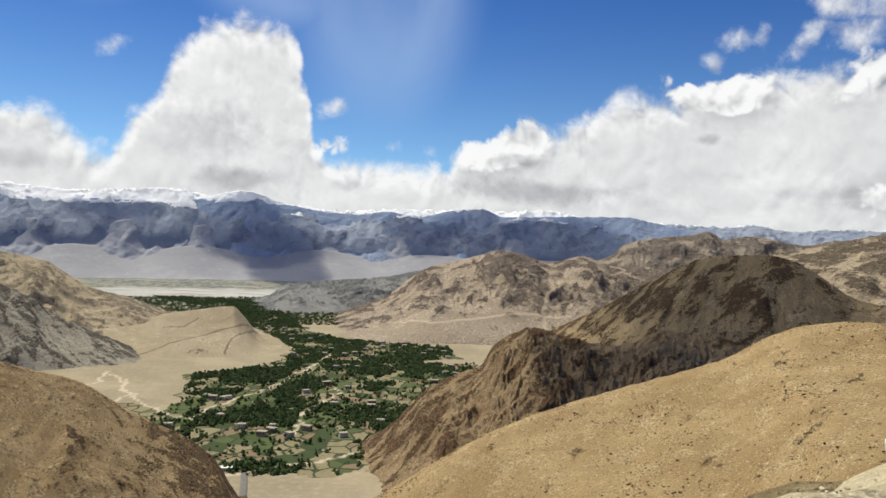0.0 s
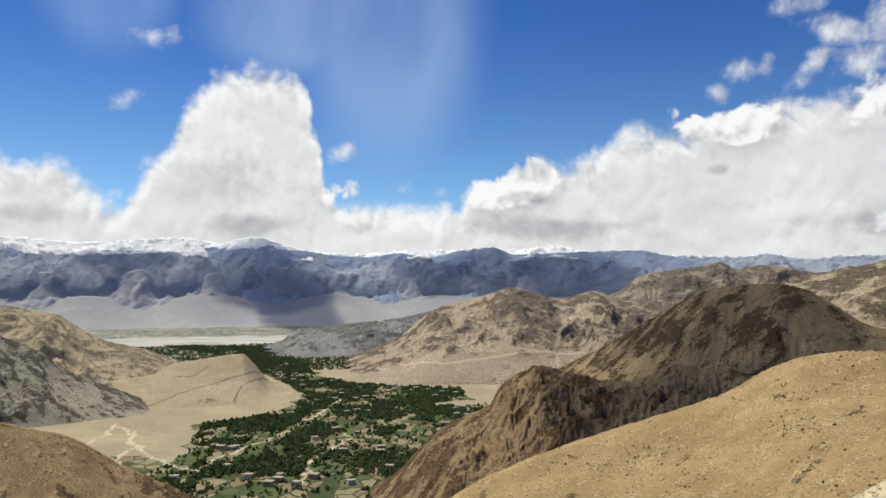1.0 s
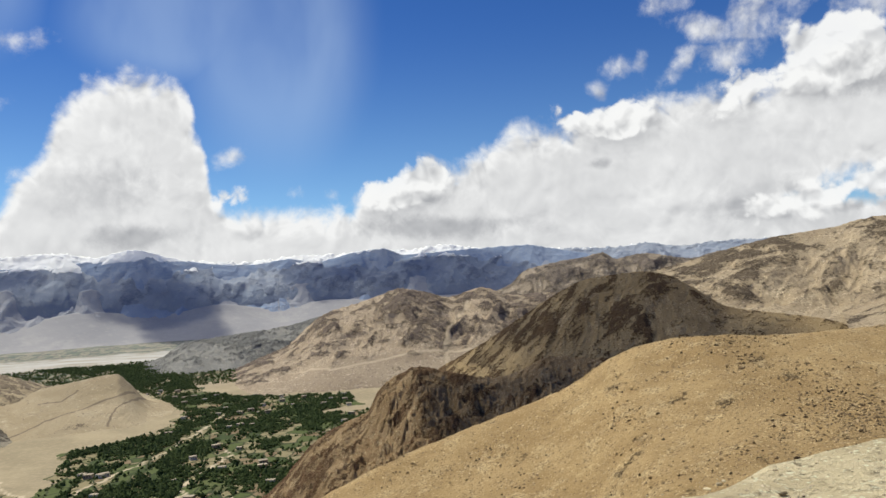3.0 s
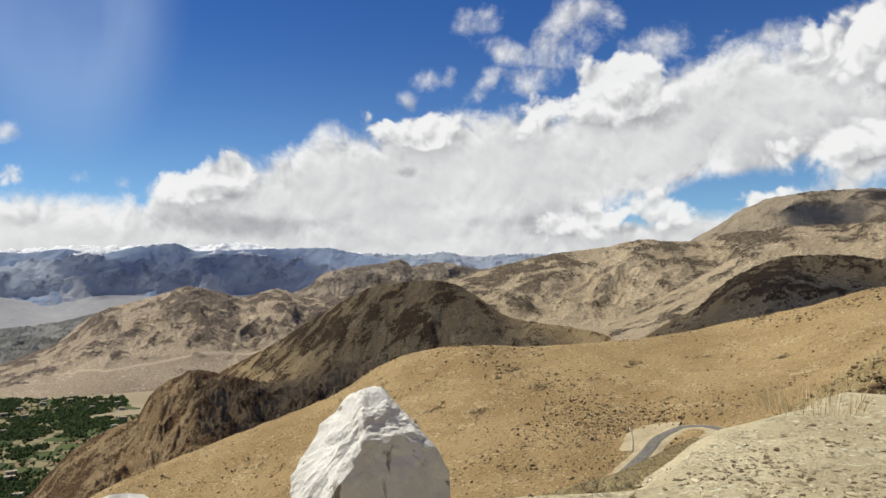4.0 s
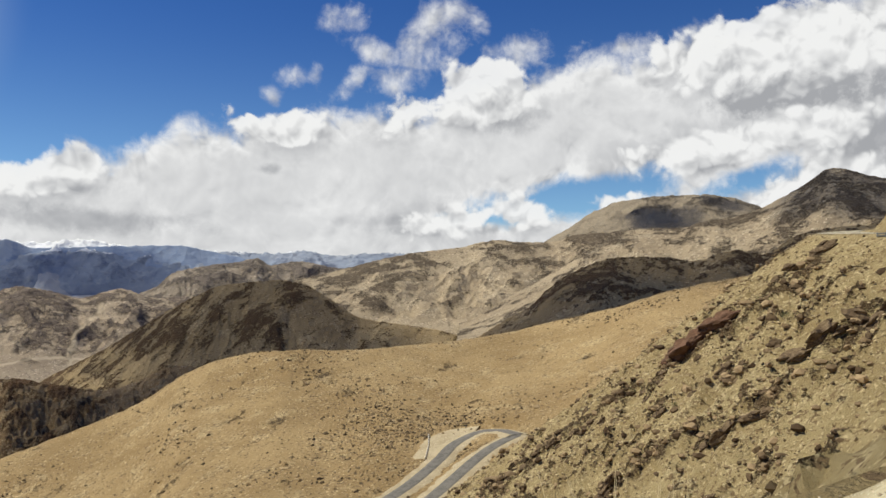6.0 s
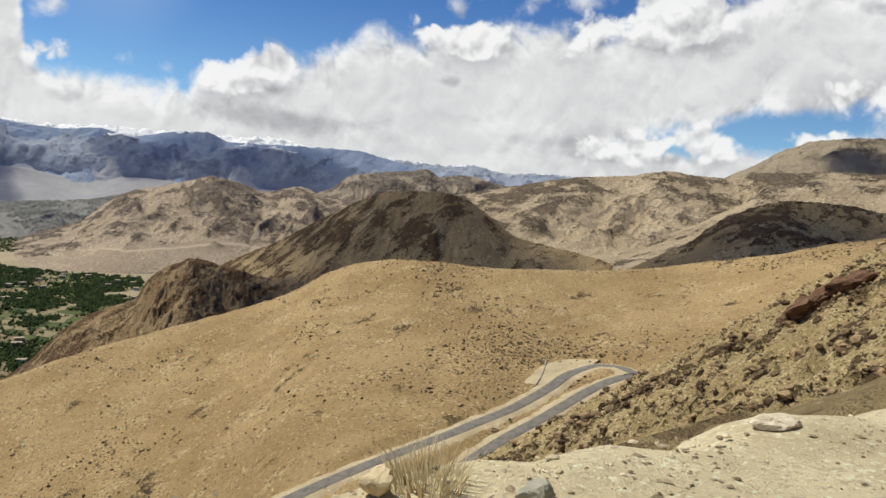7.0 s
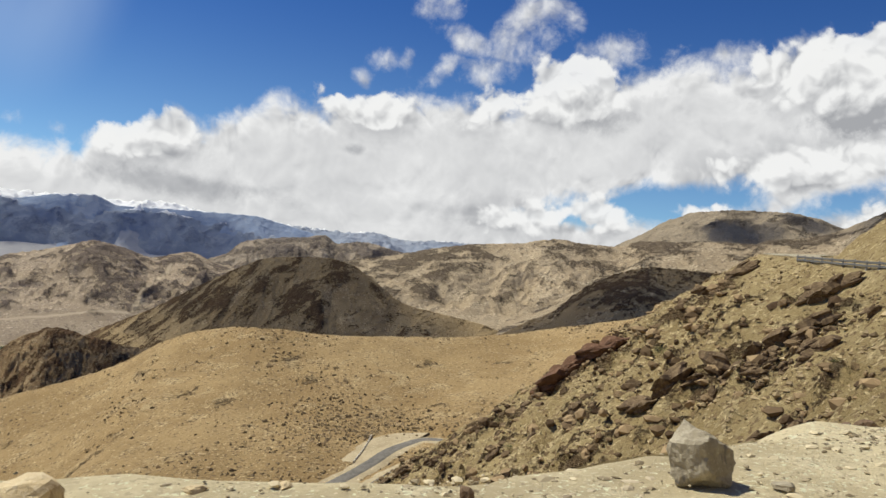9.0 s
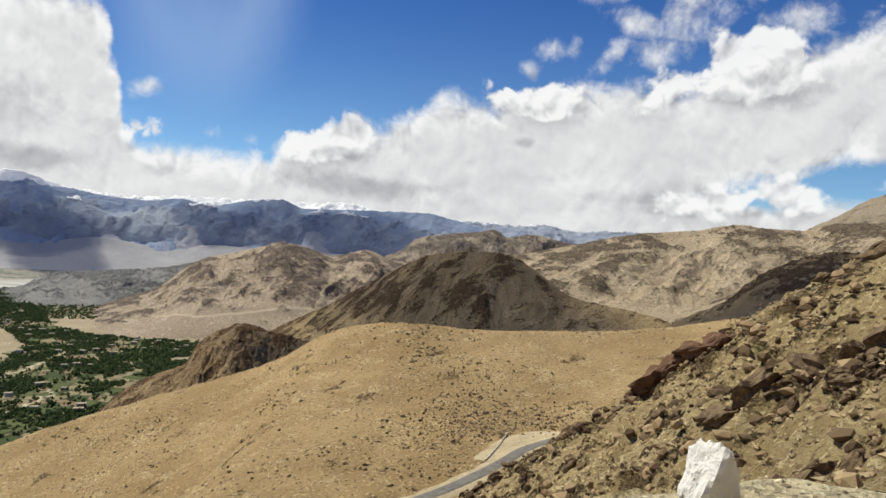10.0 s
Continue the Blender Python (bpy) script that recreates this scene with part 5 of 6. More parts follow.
i0, fr = k.astype(int), (k % 1)[:, None]
p0, h0 = line[i0] * (1 - fr) + line[i0 + 1] * fr, heading[i0] * (1 - fr) + heading[i0 + 1] * fr
x, y = p0[:, 0] - h0[:, 1] * v0, p0[:, 1] + h0[:, 0] * v0
z = p0[:, 2] - EYE + 0.085 + fbm(x / 2.2, y / 2.2, 4, 103) * 0.05 - 0.5 * np.maximum(v0 - curve(s0, EDGE), 0)
stones("rim_stones", np.stack([x, y, z], 1), (0.016 + 0.07 * rng.random(n) ** 4) * np.where(s0 < 104, 0.6, 1), loose_material("rim_rubble", (0.22, 0.175, 0.11), (0.72, 0.625, 0.43)), "broken stones along the rim of the shoulder", 29, 0.5)

# ---------------------------------------------------------------- rocks along the shoulder
MARKER = "roadside marker stones"
put_rock("marker_stone", "upright standing stone with peeling whitewash", 4.41, 2.12, (0.20, 0.17, 0.46), WORN_WHITE, 3, 20, 3, 0.06, 9, category="marker stone", group=MARKER)
put_rock("flat_stone", "flat grey stone lying before a marker", 3.96, 2.02, (0.26, 0.22, 0.08), GREY_ROCK, 4, 10)
put_rock("marker_stone", "low whitewashed stone at the drop", 4.18, 2.35, (0.16, 0.14, 0.16), WHITE, 5, group=MARKER, category="marker stone")
put_rock("rock", "brown block of stone on the gravel", 5.77, 2.12, (0.17, 0.15, 0.14), BROWN_ROCK, 6, 30)
put_rock("rock", "pale flat stone on the gravel", 9.26, 2.1, (0.24, 0.16, 0.08), PALE_ROCK, 7, 60)
put_rock("marker_stone", "long low whitewashed stone", 24.92, 2.5, (0.36, 0.2, 0.17), WHITE, 8, 10, group=MARKER, category="marker stone")
put_rock("marker_stone", "small whitewashed stone on gravel", 28.23, 2.32, (0.2, 0.16, 0.15), WHITE, 9, 40, group=MARKER, category="marker stone")
put_rock("marker_stone", "rounded whitewashed stone on gravel", 35.63, 2.95, (0.2, 0.2, 0.2), WHITE, 10, 15, group=MARKER, category="marker stone")
put_rock("boulder", "big pale boulder with an overhanging shelf", 37.5, 2.75, (0.9, 0.6, 0.74), PALE_ROCK, 11, 15, 8, 0.1, 16, 4, category="boulder")
put_rock("rock", "rounded pale rock below a boulder", 37.2, 2.2, (0.3, 0.22, 0.14), PALE_ROCK, 12, 50)
put_rock("rock", "knobbly pale rock below a boulder", 37.5, 2.15, (0.36, 0.24, 0.17), GREY_ROCK, 13, 20)
put_rock("rock", "rough pale stone on the gravel edge", 55.2, 3.3, (0.30, 0.2, 0.16), PALE_ROCK, 14, 5)
put_rock("rock", "brown lump of rock at the edge", 56.76, 3.7, (0.2, 0.16, 0.14), BROWN_ROCK, 15, 30)
put_rock("rock", "small tan rock at the drop", 57.62, 3.62, (0.11, 0.1, 0.1), PALE_ROCK, 17, 10)
put_rock("marker_stone", "whitewashed round stone on the shoulder", 58.76, 3.4, (0.32, 0.27, 0.25), WHITE, 18, 25, 0, 0.10, 3, 4, group=MARKER, category="marker stone")
put_rock("marker_stone", "upright stone daubed red and white", 60.0, 4.36, (0.26, 0.22, 0.34), RED_WHITE, 19, 0, 6, 0.06, 15, 4, group=MARKER, category="marker stone")
put_rock("rock", "dark slab lying on gravel", 59.69, 3.38, (0.25, 0.12, 0.06), BROWN_ROCK, 20, -20)
put_rock("rock", "small dark chip of stone", 59.74, 3.32, (0.07, 0.05, 0.04), BROWN_ROCK, 21, 10)
put_rock("marker_stone", "whitewashed lumpy stone by a bush", 61.55, 3.35, (0.24, 0.2, 0.15), WHITE, 22, 35, group=MARKER, category="marker stone")
put_rock("marker_stone", "whitewashed broad stone at the edge", 60.75, 3.55, (0.34, 0.26, 0.22), WHITE, 23, 70, group=MARKER, category="marker stone")
put_rock("marker_stone", "small leaning whitewashed stone beside a post", 62.34, 3.05, (0.32, 0.26, 0.27), WHITE, 24, 10, -8, group=MARKER, category="marker stone")
put_rock("marker_stone", "large pointed whitewashed boulder with grey scars", 63.28, 3.12, (0.7, 0.5, 0.57), WHITE, 26, 5, 0, 0.03, 2, 5, [((0.92, 0.0, 0.39), 0.34), ((-0.80, -0.05, 0.58), 0.36), ((0.0, -0.42, 0.91), 0.34), ((0.22, -0.45, 0.86), 0.33), ((0.1, 0.1, 1.0), 0.62)], "marker stone", MARKER)
put_rock("rock", "low pale rock at the drop", 60.6, 4.0, (0.2, 0.16, 0.12), PALE_ROCK, 27, 20)
put_rock("marker_stone", "upright grey standing stone, partly whitewashed", 67.16, 2.98, (0.2, 0.18, 0.45), WORN_WHITE, 28, 20, 6, 0.06, 9, group=MARKER, category="marker stone")
put_rock("boulder", "angular brown and white boulder", 68.05, 2.6, (0.4, 0.34, 0.3), RED_WHITE, 29, 15, -6, category="boulder")
put_rock("rock", "rough grey rock in dry grass", 68.5, 2.8, (0.22, 0.17, 0.13), GREY_ROCK, 30, 40)
# the BROWN_ROCK pieces stand in for the shaded undersides of the slabs
for s0, v0, size, turn, tilt, lift, m, label in [
        (72.3, 3.15, (0.66, 0.42, 0.17), 8, -8, 0.20, PALE_ROCK, "pale slab of rock overhanging the slope"), (72.1, 3.0, (0.58, 0.30, 0.24), 4, 4, 0.04, BROWN_ROCK, "dark rock standing in for shade below a slab"),
        (71.5, 3.25, (0.42, 0.30, 0.16), -8, -6, 0.12, GREY_ROCK, "undercut grey rock ledge"), (71.15, 2.85, (0.40, 0.26, 0.11), 14, -8, 0.06, PALE_ROCK, "low broken ledge of pale rock"),
        (70.95, 2.75, (0.30, 0.20, 0.17), -5, 4, -0.04, BROWN_ROCK, "dark rock standing in for shade under a low ledge"), (72.75, 3.1, (0.30, 0.24, 0.22), 20, -4, 0.14, PALE_ROCK, "pale rock at the end of a ledge")]:
    put_rock("ledge", label, s0, v0, size, m, int(s0 * 10), turn, tilt, 0.2, 20, 4, None, "ledge", "rock ledges at the rim", lift)
put_rock("rock", "dark flat slab under a white stone", 74.3, 2.42, (0.26, 0.2, 0.09), GREY_ROCK, 34, 10)
put_rock("marker_stone", "white painted stone set on a dark slab", 74.3, 2.44, (0.28, 0.22, 0.24), WHITE, 35, 30, 0, 0.0, group=MARKER, category="marker stone", lift=0.08)
put_rock("marker_stone", "white stone among dry grass", 97.6, 2.16, (0.23, 0.2, 0.22), WHITE, 36, 10, group=MARKER, category="marker stone")
put_rock("rock", "broken pale rock at the edge", 99.52, 2.28, (0.14, 0.12, 0.1), PALE_ROCK, 37, 20)
put_rock("rock", "flat white stone at the edge", 101.62, 2.56, (0.26, 0.15, 0.085), WEDGE_ROCK, 38, -8, -14, 0.08, 4, 4)
put_rock("rock", "green-grey stone half sunk in gravel", 100.02, 2.07, (0.15, 0.12, 0.07), GREEN_ROCK, 39, 40)
put_rock("rock", "pale flat stone near a bush", 103.3, 2.65, (0.14, 0.1, 0.06), PALE_ROCK, 40, 15)
put_rock("boulder", "big sunlit tan boulder with a shaded underside", 104.9, 2.58, (0.76, 0.42, 0.3), CREAM_ROCK, 41, 10, -6, 0.02, 11, 4, [((0.12, -0.66, -0.74), 0.24), ((-0.12, -0.22, 0.97), 0.62), ((0.75, -0.5, -0.4), 0.5)], "boulder")
for k, (s0, v0, a, b, c, m) in enumerate([(104.25, 3.0, 0.2, 0.17, 0.13, PALE_ROCK), (104.1, 2.85, 0.24, 0.15, 0.16, PALE_ROCK), (104.2, 2.62, 0.17, 0.13, 0.11, PALE_ROCK), (104.38, 2.42, 0.16, 0.13, 0.13, BROWN_ROCK),
                                          (103.95, 2.45, 0.14, 0.12, 0.11, GREY_ROCK), (105.9, 3.27, 0.055, 0.05, 0.03, BROWN_ROCK), (104.3, 3.3, 0.16, 0.12, 0.09, BROWN_ROCK), (104.15, 2.4, 0.16, 0.09, 0.06, PALE_ROCK)]):
    put_rock("rock", "broken block of stone beside a boulder", s0, v0, (a, b, c), m, 50 + k, k * 37, subdivisions=2, group="rocks beside the boulder")
put_rock("rock", "grey stone in front of a small bush", 106.9, 3.27, (0.18, 0.12, 0.06), GREEN_ROCK, 60, 10)
def lay_stones(rows, seed):
    """rows: metres along the road, metres to its left, length, depth, height, material, label."""
    for k, (s0, v0, a, b, c, m, label) in enumerate(rows):
        put_rock("rock", label, s0, v0, (a, b, c), m, seed + k, (seed + k - 70) * 41)


lay_stones([(112.87, 3.63, 0.18, 0.13, 0.12, WHITE, "white angular stone on pale gravel"), (111.9, 3.14, 0.13, 0.09, 0.06, PALE_ROCK, "flat pale stone on gravel"),
            (113.92, 3.55, 0.17, 0.12, 0.10, PALE_ROCK, "tan rounded stone on gravel"), (113.56, 3.42, 0.08, 0.07, 0.06, GREY_ROCK, "small grey stone on gravel"),
            (113.23, 3.3, 0.06, 0.05, 0.03, BROWN_ROCK, "small brown stone on gravel"), (113.83, 5.0, 0.24, 0.14, 0.07, GREY_ROCK, "grey flat stone at the drop"),
            (112.94, 4.45, 0.08, 0.06, 0.07, WHITE, "white chip of stone at the edge"), (118.13, 4.65, 0.40, 0.2, 0.12, PALE_ROCK, "long tan stone lying on a green cloth"),
            (115.6, 4.85, 0.09, 0.07, 0.07, BROWN_ROCK, "dark stone at the edge"), (113.41, 2.82, 0.06, 0.05, 0.03, BROWN_ROCK, "dark sliver of stone"),
            (114.77, 3.37, 0.08, 0.06, 0.04, GREY_ROCK, "small flat stone on gravel"), (114.55, 4.68, 0.12, 0.08, 0.05, GREY_ROCK, "small grey stone at the edge"),
            (121.15, 4.28, 0.05, 0.04, 0.04, BROWN_ROCK, "dark pebble beside a rock")], 70)
lay_stones([(120.92, 3.93, 0.05, 0.04, 0.035, BROWN_ROCK, "dark pebble beside a rock"), (121.12, 4.12, 0.07, 0.06, 0.06, BROWN_ROCK, "dark pebble beside a rock"),
            (121.25, 3.73, 0.12, 0.07, 0.03, WHITE, "white flat stone before a rock"), (123.22, 3.2, 0.21, 0.13, 0.10, GREEN_ROCK, "grey-green stone on dust"),
            (123.15, 3.05, 0.17, 0.1, 0.05, GREEN_ROCK, "low grey-green stone on dust"), (124.45, 2.95, 0.29, 0.22, 0.21, GREY_ROCK, "square grey block on dust"),
            (124.21, 3.6, 0.16, 0.1, 0.08, GREY_ROCK, "flat grey stone on the rim"), (124.75, 3.35, 0.1, 0.1, 0.05, PALE_ROCK, "pale stone behind a block"),
            (120.49, 5.1, 0.14, 0.1, 0.06, PALE_ROCK, "pale stone on the rim"), (120.04, 5.14, 0.1, 0.08, 0.04, BROWN_ROCK, "brown stone on the rim"),
            (119.61, 4.49, 0.07, 0.05, 0.03, BROWN_ROCK, "small dark stone on gravel"), (121.8, 3.69, 0.12, 0.08, 0.04, BROWN_ROCK, "flat brown stone on gravel"),
            (122.24, 4.07, 0.18, 0.1, 0.06, GREY_ROCK, "grey stone in rubble")], 83)
lay_stones([(122.69, 3.27, 0.12, 0.08, 0.04, GREY_ROCK, "low grey stone on dust"), (123.92, 2.87, 0.08, 0.06, 0.02, GREY_ROCK, "thin grey chip on dust"),
            (121.85, 4.5, 0.18, 0.14, 0.16, BROWN_ROCK, "brown stone behind a wedge"), (119.3, 5.2, 0.09, 0.07, 0.07, PALE_ROCK, "pale stone on the rim"),
            (126.15, 3.1, 0.3, 0.22, 0.14, PALE_ROCK, "pale slab on the rim"), (126.77, 3.0, 0.1, 0.07, 0.03, PALE_ROCK, "flat pale stone on the rim"),
            (127.11, 2.9, 0.09, 0.06, 0.03, PALE_ROCK, "flat pale stone on the rim"), (127.72, 2.45, 0.07, 0.06, 0.07, BROWN_ROCK, "small brown stone on the rim"),
            (129.06, 1.85, 0.1, 0.08, 0.05, GREY_ROCK, "small grey stone by a boulder"), (131.1, 2.6, 0.16, 0.1, 0.09, BROWN_ROCK, "brown block on the rim"),
            (131.6, 2.7, 0.3, 0.18, 0.14, BROWN_ROCK, "dark stones at the slope"), (131.9, 2.8, 0.16, 0.14, 0.16, GREY_ROCK, "dark grey block at the slope")], 96)
put_rock("rock", "pale wedge of rock leaning on another", 121.2, 3.95, (0.31, 0.22, 0.34), WEDGE_ROCK, 101, 10, -24, 0.1, 5, 3, [((-0.85, -0.1, 0.4), 0.42), ((0.9, -0.2, 0.05), 0.40), ((0.1, -0.8, 0.5), 0.5)], "rock")
put_rock("rock", "pale sloping rock with a wedge against it", 121.42, 3.86, (0.32, 0.24, 0.24), WEDGE_ROCK, 102, -10, -26, 0.1, 5, 3, [((0.72, -0.1, 0.68), 0.30), ((-0.95, 0, 0.2), 0.4), ((0, -0.85, 0.4), 0.45)], "rock")
put_rock("mound", "low pale mound of earth at the drop", 115.1, 5.2, (0.88, 0.55, 0.40), MOUND, 103, 0, 0, 0.32, 2, 4, None, "mound")
put_rock("boulder", "upright grey boulder with flat shaded faces", 128.83, 2.1, (0.275, 0.26, 0.33), GREY_ROCK, 104, 0, -14, 0.06, 2, 4, [((0.38, -0.35, 0.86), 0.50), ((-0.97, -0.12, -0.18), 0.50), ((-0.1, -0.97, -0.18), 0.50), ((0.97, -0.1, 0.15), 0.52), ((-0.5, -0.1, 0.86), 0.66), ((0.7, -0.3, -0.62), 0.66)], "boulder")
put_rock("marker_stone", "small red and white stone", 132.35, 2.3, (0.18, 0.14, 0.2), RED_WHITE, 105, 0, 0, group=MARKER, category="marker stone")
put_rock("marker_stone", "tall slim whitewashed standing stone", 134.98, 2.0, (0.2, 0.18, 0.49), WHITE, 106, 20, 0, 0.05, 14, 4, [((0.3, -0.1, 0.95), 0.72)], group=MARKER, category="marker stone")
put_rock("marker_stone", "standing stone daubed red over white", 138.51, 2.2, (0.26, 0.2, 0.5), RED_WHITE, 107, 0, 5, 0.05, 9, 4, group=MARKER, category="marker stone")
put_rock("marker_stone", "pointed whitewashed stone on gravel", 142.16, 2.38, (0.27, 0.22, 0.29), WHITE, 108, 10, 0, 0.05, 9, 4, [((0.7, 0, 0.6), 0.5), ((-0.7, 0, 0.6), 0.5)], "marker stone", MARKER)

# ---------------------------------------------------------------- rock outcrops on the slope ahead
shapes = [rock_mesh("outcrop", (1.0, 0.6, 0.55), 200 + k, 24, 3, 0.09) for k in range(6)]
for k, m in enumerate(shapes):
    for v in m.vertices:
        layer = math.floor((v.co.z + 0.12 * v.co.x) * 9 + k)
        v.co.x *= 1 + 0.16 * math.sin(layer * 2.3 + k)
        v.co.y *= 1 + 0.20 * math.sin(layer * 1.7 + 2 * k)
    m.materials.append(CRAG_ROCK)
rnd = random.Random(31)
made = 0
heart = (209, -20)
while made < 240:
    if rnd.random() < 0.16:
        heart = (rnd.choice([209, 209, 209, 183, 183, 183, 196, 170]) + rnd.gauss(0, 2.0), rnd.uniform(-75, 30))
    q, along = heart[0] + rnd.gauss(0, 1.1), heart[1] + rnd.gauss(0, 2.4)
    # back from strata coordinates to the plan
    x, y = 0.83 * q - 0.55 * along, 0.55 * q + 0.83 * along
    px_, py_ = np.array([[x]]), np.array([[y]])
    s1, v1, _ = road_frame(px_, py_)
    o1 = float(v1[0, 0] - curve(s1, EDGE)[0, 0])
    if not 5 < o1 < 62 or not (120 < x < 230):
        heart = (rnd.choice([209, 209, 183, 183, 196, 170]), rnd.uniform(-75, 30))
        continue
    b1 = flank_rock(px_, py_, np.array([[o1]]))
    st = ridged((px_ * 0.83 + py_ * 0.55) / 3.2 + fbm(px_ / 6, py_ / 6, 2, 135) * 0.6, (py_ - px_ * 0.66) / 5.5, 5, 137, 0.6) - 0.62
    z = float((flank_height(px_, py_) + step(b1, 0.3, 0.75) * (0.5 + st * 3.4))[0, 0])
    tall = []
    for side in (-1.2, 1.2):
        ax, ay = px_ + 0.545 * side, py_ - 0.839 * side
        tall.append(float(flank_height(ax, ay)[0, 0]))
    dip = -math.degrees(math.atan2(tall[1] - tall[0], 2.4))
    ob = new("outcrop", shapes[made % 6])
    k = rnd.choice([0.5, 0.6, 0.8, 1.1, 1.5, 2.0])
    ob.matrix_world = pose(x, y, z - 0.32 * k, rnd.uniform(-24, 24), dip + rnd.uniform(-16, 16), -57 + rnd.uniform(-34, 34)) @ Matrix.Diagonal((k * rnd.uniform(0.75, 1.35), k * rnd.uniform(0.8, 1.1), k * rnd.uniform(0.8, 1.3), 1))
    tagged(ob, "dark brown outcrop of tilted rock on the slope", "outcrop", "outcrops on the slope")
    made += 1


RED_CRAG = stone_material("red_brown_crag_rock", (0.17, 0.092, 0.055), (0.09, 0.05, 0.032), (0.27, 0.17, 0.105), 1.2, (0.07, 0.045, 0.034), (0.55, 0.65))
red_shapes = [m.copy() for m in shapes[:3]]
for m in red_shapes:
    m.materials[0] = RED_CRAG


def flank_level(x, y):
    px_, py_ = np.array([[float(x)]]), np.array([[float(y)]])
    s1, v1, _ = road_frame(px_, py_)
    b1 = flank_rock(px_, py_, v1 - curve(s1, EDGE))
    st = ridged((px_ * 0.83 + py_ * 0.55) / 3.2 + fbm(px_ / 6, py_ / 6, 2, 135) * 0.6, (py_ - px_ * 0.66) / 5.5, 5, 137, 0.6) - 0.62
    return float((flank_height(px_, py_) + step(b1, 0.3, 0.75) * (0.5 + st * 3.4))[0, 0])


def lay_outcrop(x, y, turn, size, mesh, label):
    """A block of tilted strata that follows the slope along its length."""
    ex, ey = math.cos(radians(turn)), math.sin(radians(turn))
    rise = flank_level(x + 1.5 * ex, y + 1.5 * ey) - flank_level(x - 1.5 * ex, y - 1.5 * ey)
    ob = new("outcrop", mesh)
    ob.matrix_world = pose(x, y, flank_level(x, y) - 0.12 * size[2], rnd.uniform(-12, 12), -math.degrees(math.atan2(rise, 3.0)) * 0.9, turn) @ Matrix.Diagonal((*size, 1))
    tagged(ob, label, "outcrop", "outcrops on the slope")


LEDGES = [((171.2, 84.5), (176.2, 66.5), 9, 3.8, shapes, "dark ledge of tilted strata on the slope"), ((160.0, 88.0), (164.5, 80.0), 6, 2.6, shapes, "dark broken ledge low on the slope"),
          ((182.4, 74.0), (185.0, 70.4), 5, 3.2, shapes, "large dark overhanging block of strata"), ((178.8, 109.5), (184.6, 102.0), 10, 5.6, red_shapes, "red-brown knob of rock on the slope's edge"),
          ((192.5, 99.5), (196.8, 91.5), 5, 3.0, shapes, "dark crag on the skyline of the slope")]
for (x0, y0), (x1, y1), pieces, big, kinds_, label in LEDGES:
    pieces = int(pieces * 1.4)
    for k in range(pieces):
        t = (k + 0.5) / pieces
        k_ = big * rnd.uniform(0.7, 1.15)
        lay_outcrop(x0 + (x1 - x0) * t + rnd.gauss(0, 0.5), y0 + (y1 - y0) * t + rnd.gauss(0, 0.5), math.degrees(math.atan2(y1 - y0, x1 - x0)) + rnd.uniform(-20, 20),
                    (k_ * rnd.uniform(0.7, 1.1), k_ * rnd.uniform(0.7, 0.9), k_ * rnd.uniform(0.6, 1.0)), kinds_[k % len(kinds_)], label)


# ---------------------------------------------------------------- marker post
def plain(name, colour, rough=0.6, metal=0.0, worn=0.15, size=0.05):
    mat = bpy.data.materials.new(name)
    mat.use_nodes = True
    n = Nodes(mat.node_tree)
    coord = n.add("ShaderNodeTexCoord").outputs["Object"]
    grime = n.noise(coord, 1 / size, 6.0, 0.65, 0.3)
    bsdf = n.add("ShaderNodeBsdfPrincipled")
    n.link(n.mix(n.math("MULTIPLY", n.ramp(grime, 0.5, 0.75), worn * 3), colour, (0.30, 0.26, 0.20)), bsdf.inputs["Base Color"])
    bsdf.inputs["Roughness"].default_value = rough
    bsdf.inputs["Metallic"].default_value = metal
    n.link(bsdf.outputs[0], n.add("ShaderNodeOutputMaterial").inputs[0])
    return mat


def box(size, at=(0, 0, 0), bevel=0.004):
    bm = bmesh.new()
    bmesh.ops.create_cube(bm, size=1.0)
    for v in bm.verts:
        v.co = Vector((v.co.x * size[0] + at[0], v.co.y * size[1] + at[1], v.co.z * size[2] + at[2]))
    if bevel:
        bmesh.ops.bevel(bm, geom=bm.edges[:], offset=bevel, segments=2, affect="EDGES")
    return bm


def marker_post():
    post = tagged(new("marker_post"), "black road marker post with red, amber and white reflectors", "marker post")
    part("shaft", box((0.085, 0.045, 0.86), (0, 0, 0.29), 0.006), plain("black_plastic", (0.018, 0.018, 0.02), 0.45), post)
    part("cap", box((0.095, 0.052, 0.022), (0, 0, 0.728), 0.004), plain("black_cap", (0.02, 0.02, 0.022), 0.5), post, "black end cap")
    for at, size, colour, name in ((0.652, 0.105, (0.33, 0.02, 0.02), "red"), (0.510, 0.078, (0.62, 0.26, 0.02), "amber"), (0.392, 0.082, (0.62, 0.63, 0.64), "white")):
        part("reflector", box((0.070, 0.010, size), (0, -0.024, at), 0.003), plain(name + "_reflector", colour, 0.25, 0.0, 0.08), post, name + " reflector strip")
    for side in (-1, 1):
        part("edge_strip", box((0.006, 0.050, 0.42), (side * 0.0455, 0, 0.515), 0.001), plain("grey_edge", (0.20, 0.19, 0.18), 0.5), post, "grey edge strip")
    x, y, z, h = spot_on_shoulder(61.85, 2.93)
    post.matrix_world = pose(x, y, z, 1, 3, h - 62)


marker_post()


